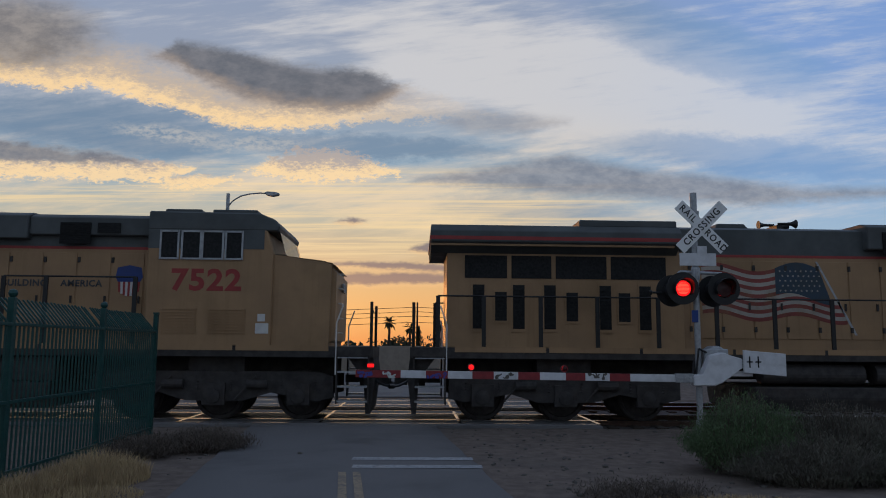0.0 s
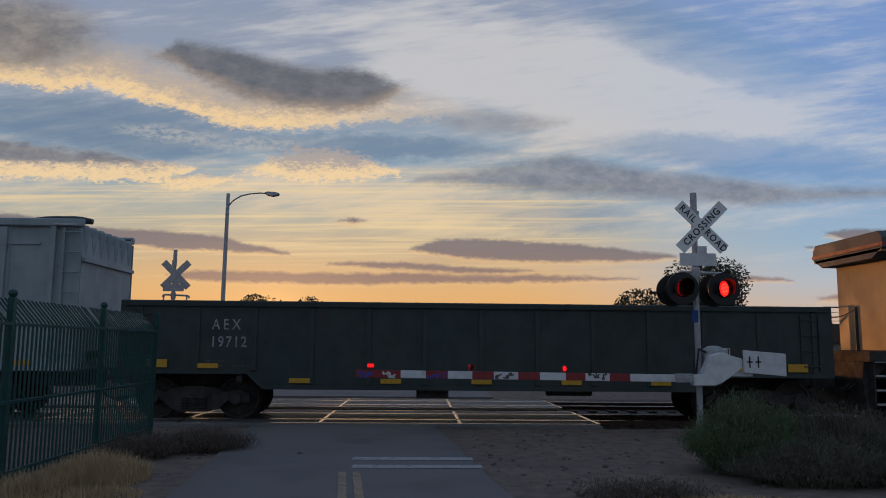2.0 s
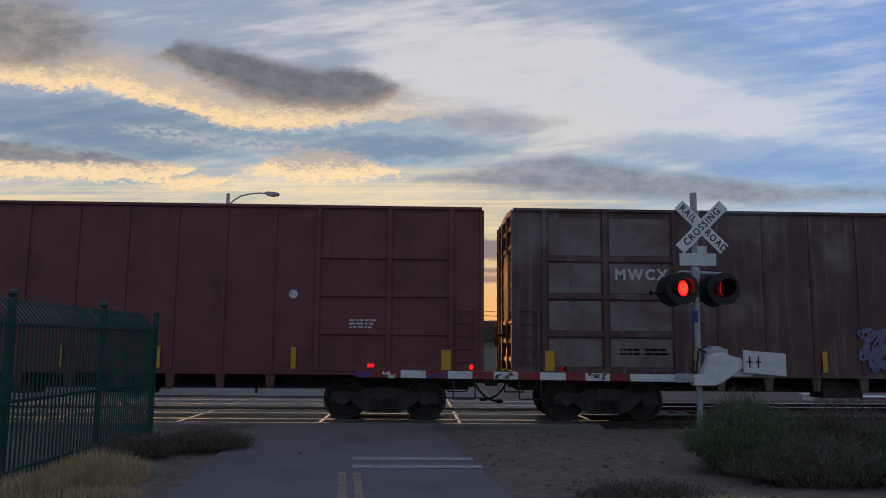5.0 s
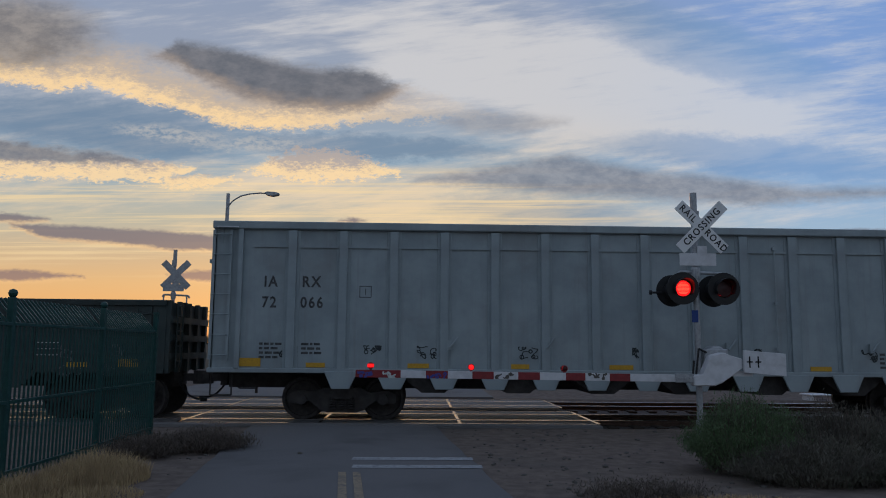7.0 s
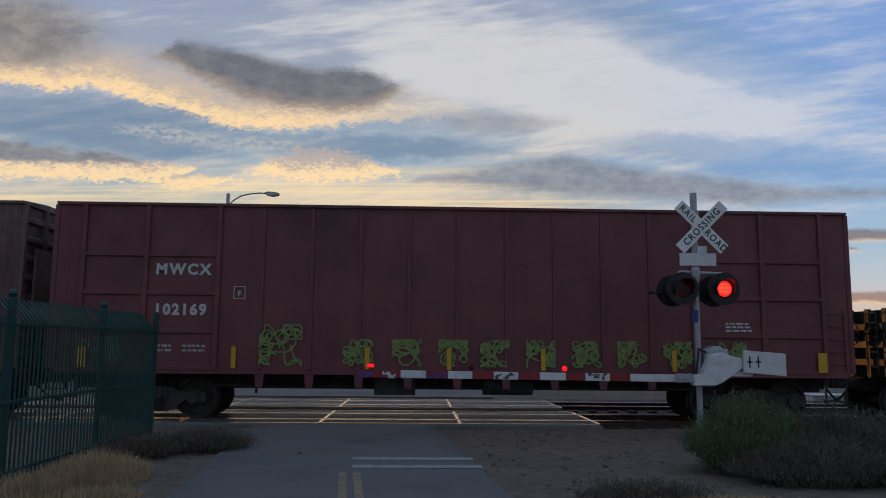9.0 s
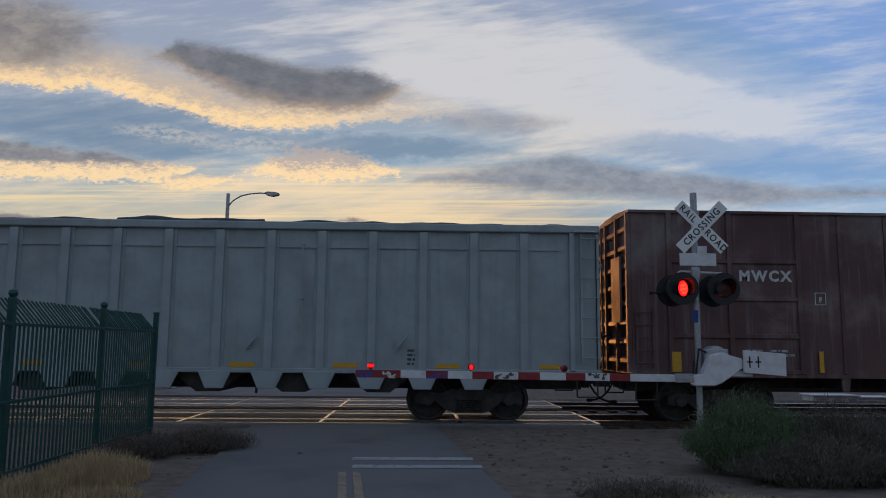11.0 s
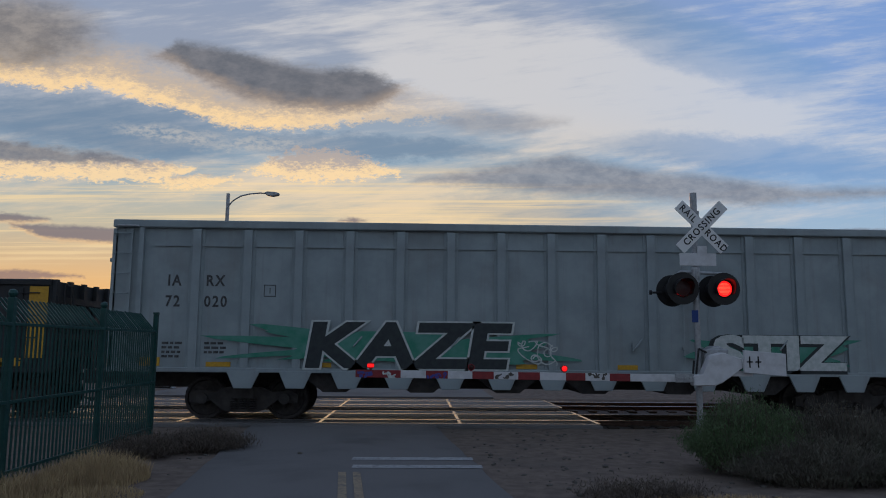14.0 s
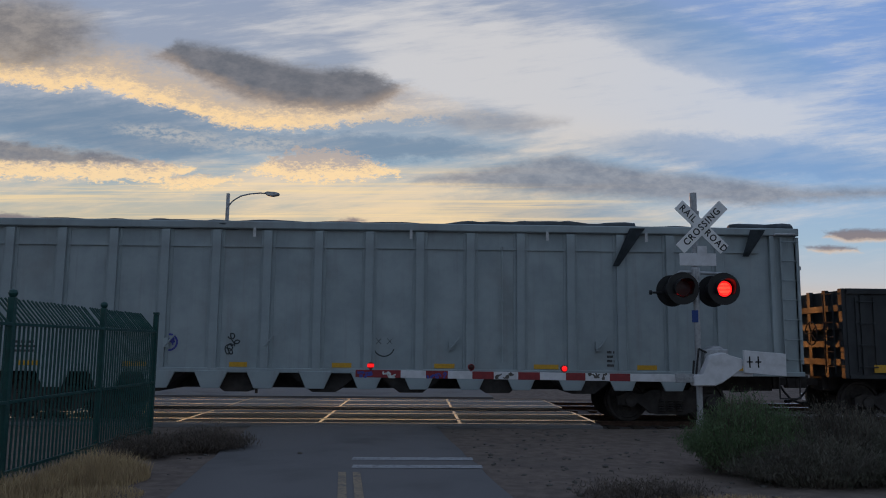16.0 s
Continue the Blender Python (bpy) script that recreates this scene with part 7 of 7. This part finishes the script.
tree(-13.3, 76, 7.5, 5.4, 1.4, 1, 8000, 0.14, "round leafy tree with the setting sun shining through its crown", 0.2)
tree(-19.5, 82, 4.6, 3.2, 1.4, 2, 3000, 0.17)
tree(15.9, 47, 6.6, 5.0, 1.5, 3, 15000, 0.13, "wide leafy tree rising behind the train", 0.12)
tree(19.6, 50, 4.9, 3.0, 1.4, 4, 5000, 0.14)
for k, q in enumerate(((0.2, 95, 4.1, 1.3), (2.9, 96, 4.8, 1.6), (4.5, 97, 3.9, 1.4), (7.2, 92, 4.6, 1.8), (8.8, 94, 3.9, 1.8), (12.5, 95, 4.6, 2.0))):
    conifer(*q, 20 + k)
palm(-3.6, 98, 4.6, 31)
palm(-1.0, 100, 4.0, 32)
palm(12.6, 90, 4.2, 33)


def hedge_line():
    rnd = random.Random(77)
    blobs = []
    for k in range(220):
        x = rnd.uniform(-110, 110)
        y = rnd.uniform(112, 122)
        blobs.append((x, y, rnd.uniform(0.3, 2.2) + 0.9 * noise.noise(Vector((x * 0.06, 0, 0))), rnd.uniform(1.0, 2.4)))
    v, f = leaf_cloud(rnd, blobs, 16000, 0.38)
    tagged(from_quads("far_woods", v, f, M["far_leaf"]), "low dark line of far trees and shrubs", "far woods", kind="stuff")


hedge_line()


def scrub(name, label, x, y, rx, ry, h, mats, seed, stems, leaves, leaf, z=-0.06):
    """A many-stemmed bush: stems fan out from the base, with fine leaves along them."""
    rnd = random.Random(seed)
    t = thing(name, label, "bush", pose(x, y, z))
    verts, faces = [], []
    lv, lf = [], []

    def strip(p, q, w):
        d = (q - p)
        n = Vector((d.y, -d.x, 0))
        n = (n.normalized() if n.length > 1e-5 else Vector((1, 0, 0))) * w
        i = len(verts)
        verts.extend([p - n, p + n, q + n * 0.6, q - n * 0.6])
        faces.append((i, i + 1, i + 2, i + 3))

    tips = []
    for k in range(stems):
        a = rnd.uniform(0, 6.28)
        r = math.sqrt(rnd.uniform(0, 1))
        base = Vector((rx * 0.55 * r * math.cos(a), ry * 0.55 * r * math.sin(a), 0))
        hh = h * (1 - 0.55 * r * r) * rnd.uniform(0.5, 1.02) * (1 + 0.22 * noise.noise(Vector((base.x * 2.6, base.y * 2.6, seed)))) * (1.16 if k % 19 == 0 else 1)
        tip = Vector((rx * r * math.cos(a) + rnd.uniform(-0.1, 0.1), ry * r * math.sin(a) + rnd.uniform(-0.1, 0.1), hh))
        mid = (base + tip) / 2 + Vector((rnd.uniform(-0.08, 0.08), rnd.uniform(-0.08, 0.08), 0.1 * h))
        strip(base, mid, 0.006)
        strip(mid, tip, 0.004)
        tips.append((base, mid, tip))
    for k in range(leaves):
        b, m, q = tips[rnd.randrange(len(tips))]
        f = rnd.uniform(0.15, 1.0)
        p = b.lerp(m, f * 2) if f < 0.5 else m.lerp(q, f * 2 - 1)
        p = p + Vector((rnd.gauss(0, 0.05), rnd.gauss(0, 0.05), rnd.gauss(0, 0.04)))
        p.z = max(p.z, 0.01)
        u = Vector((rnd.uniform(-0.5, 0.5), rnd.uniform(-0.5, 0.5), rnd.uniform(0.2, 1))).normalized()
        v = u.cross(Vector((rnd.uniform(-1, 1), rnd.uniform(-1, 1), 0.05))).normalized()
        s = leaf * rnd.uniform(0.5, 1.4)
        i = len(lv)
        lv.extend([p - u * s, p + v * s * 0.2, p + u * s, p - v * s * 0.2])
        lf.append((i, i + 1, i + 2, i + 3))
    tagged(from_quads("stem_tangle", verts, faces, M["dry_twig"], t), kind="stuff")
    tagged(from_quads("leaf_mass", lv, lf, mats, t), kind="stuff")
    return t


scrub("shrub", "feathery green desert shrub beside the signal mast", 4.62, 10.75, 0.92, 0.75, 1.12, M["bush_leaf"], 1, 1300, 60000, 0.024)
scrub("shrub", "dry olive-brown desert shrub grown together with a green one", 5.85, 10.6, 1.35, 0.85, 0.98, M["olive_twig"], 2, 1500, 62000, 0.022)
scrub("shrub", "dry olive-brown desert shrub on bare dirt", 5.05, 9.75, 1.15, 0.55, 0.62, M["olive_twig"], 3, 700, 26000, 0.022)
scrub("shrub", "dry olive-brown desert shrub on bare dirt", 6.6, 9.5, 0.9, 0.6, 0.62, M["olive_twig"], 7, 500, 18000, 0.022)
scrub("shrub", "low dead brown shrub by the fence", -3.35, 12.6, 0.85, 0.55, 0.42, M["dry_twig"], 4, 420, 9000, 0.026)
scrub("shrub", "low dead brown shrub by the fence", -4.1, 11.9, 0.6, 0.7, 0.40, M["dry_twig"], 5, 300, 6000, 0.026)
scrub("shrub", "low dead brown tuft on bare dirt", 2.6, 8.9, 0.9, 0.5, 0.22, M["dry_twig"], 6, 260, 3500, 0.022)


def grass_clump(x, y, rx, ry, h, n, seed, label):
    rnd = random.Random(seed)
    verts, faces = [], []
    for _ in range(n):
        a, r = rnd.uniform(0, 6.28), math.sqrt(rnd.uniform(0, 1))
        p = Vector((rx * r * math.cos(a), ry * r * math.sin(a), 0))
        hh = h * (1.1 - 0.6 * r) * rnd.uniform(0.4, 1.1)
        lean = Vector((rnd.gauss(0, 0.25), rnd.gauss(0, 0.25), 0)) * hh
        w = Vector((rnd.uniform(-1, 1), rnd.uniform(-1, 1), 0)).normalized() * 0.004
        m = p + lean * 0.35 + Vector((0, 0, hh * 0.6))
        q = p + lean + Vector((0, 0, hh))
        i = len(verts)
        verts += [p - w, p + w, m + w * 0.8, m - w * 0.8, q]
        faces += [(i, i + 1, i + 2, i + 3), (i + 3, i + 2, i + 4)]
    ob = from_quads("dry_grass", verts, faces, M["dry_grass"])
    ob.matrix_basis = pose(x, y, -0.07)
    tagged(ob, label, "grass", kind="stuff")


grass_clump(-3.95, 9.9, 0.62, 0.75, 0.42, 4200, 1, "straw-coloured dry grass tuft at the fence foot")
grass_clump(-4.35, 8.9, 0.45, 0.8, 0.30, 2600, 2, "straw-coloured dry grass tuft at the fence foot")
grass_clump(-3.6, 8.8, 0.6, 0.6, 0.16, 1500, 3, "sparse straw-coloured dry grass on dirt")
grass_clump(3.4, 8.4, 1.1, 0.5, 0.14, 1500, 4, "sparse straw-coloured dry grass on dirt")


def stones():
    rnd = random.Random(9)
    base = []
    for k in range(4):
        bm = B()
        bmesh.ops.create_icosphere(bm, subdivisions=1, radius=1)
        for v in bm.verts:
            v.co *= 1 + 0.35 * noise.noise(v.co * 1.7 + Vector((k * 5, 0, 0)))
            v.co.z *= 0.6
        base.append(mesh_of("stone", bm, M["stone"]))
    bed = thing("scattered_stones", "small grey stones scattered on the dirt verge", "stone", kind="structure")
    for k in range(230):
        y = rnd.uniform(8.3, 16.0)
        x = road_right(y) + 0.15 + abs(rnd.gauss(0, 2.0)) if k % 5 else road_left(y) - rnd.uniform(0.1, 1.1)
        if x > 8:
            continue
        s = rnd.uniform(0.010, 0.036) * (1.5 if rnd.random() < 0.1 else 1)
        shared("stone", base[k % 4], bed, pose(x, y, ground_z(x, y) + s * 0.2, 0, 0, rnd.uniform(0, 360)) @ Matrix.Diagonal((s * rnd.uniform(0.8, 1.5), s, s, 1)))
    s = 0.04
    shared("stone", base[1], bed, pose(-1.75, 12.0, 0.0) @ Matrix.Diagonal((0.05, 0.04, 0.04, 1)))


stones()



def motions():
    for ob, x0 in MOVES:
        rows = []
        for k in range(9):
            rows.append((2.0 * k, pose(x0 + SPEED * 2.0 * k, Y_TRACK, 0)))
        walk(ob, rows)
    # wheels turn as far as their car has run, while they are near the crossing
    for ob, at, x0, r in WHEELS:
        t0, t1 = max(0.0, (-13.5 - x0) / SPEED), min(16.0, (14.5 - x0) / SPEED)
        rows = []
        if t1 > t0:
            n = max(2, int((t1 - t0) * 30))
            times = sorted({round(t0 * 30) / 30 + k / 30 for k in range(n + 1)})
            times = [t for t in times if t < 16]
            if not times or times[0] > 0:
                rows.append((0.0, pose(*at)))
            rows += [(t, pose(*at) @ pose(0, 0, 0, 0, math.degrees(SPEED * (t - times[0]) / r) % 360, 0)) for t in times]
        else:
            rows = [(0.0, pose(*at))]
        rows.append((16.0, rows[-1][1]))
        walk(ob, rows)
    # signal lenses: a quick half turn at each change, left and right in turn
    for ob, phase, at in FLASH:
        on_at, off_at = (0.90, 1.585) if phase == 0 else (0.29, 0.93)
        lit = phase == 0
        turns = []
        for k in range(-2, 15):
            turns += [(on_at + 1.1915 * k, True), (off_at + 1.1915 * k, False)]
        ang = 0.0 if lit else 180.0
        rows = [(0.0, pose(*at, 0, 0, ang))]
        for t, on in sorted(turns):
            if t < 0.1 or t > 15.935:
                continue
            for j in range(4):
                rows.append((t + j / 50, pose(*at, 0, 0, ang + 60 * j)))
            ang += 180.0
        rows.append((16.0, pose(*at, 0, 0, ang)))
        walk(ob, rows)



motions()
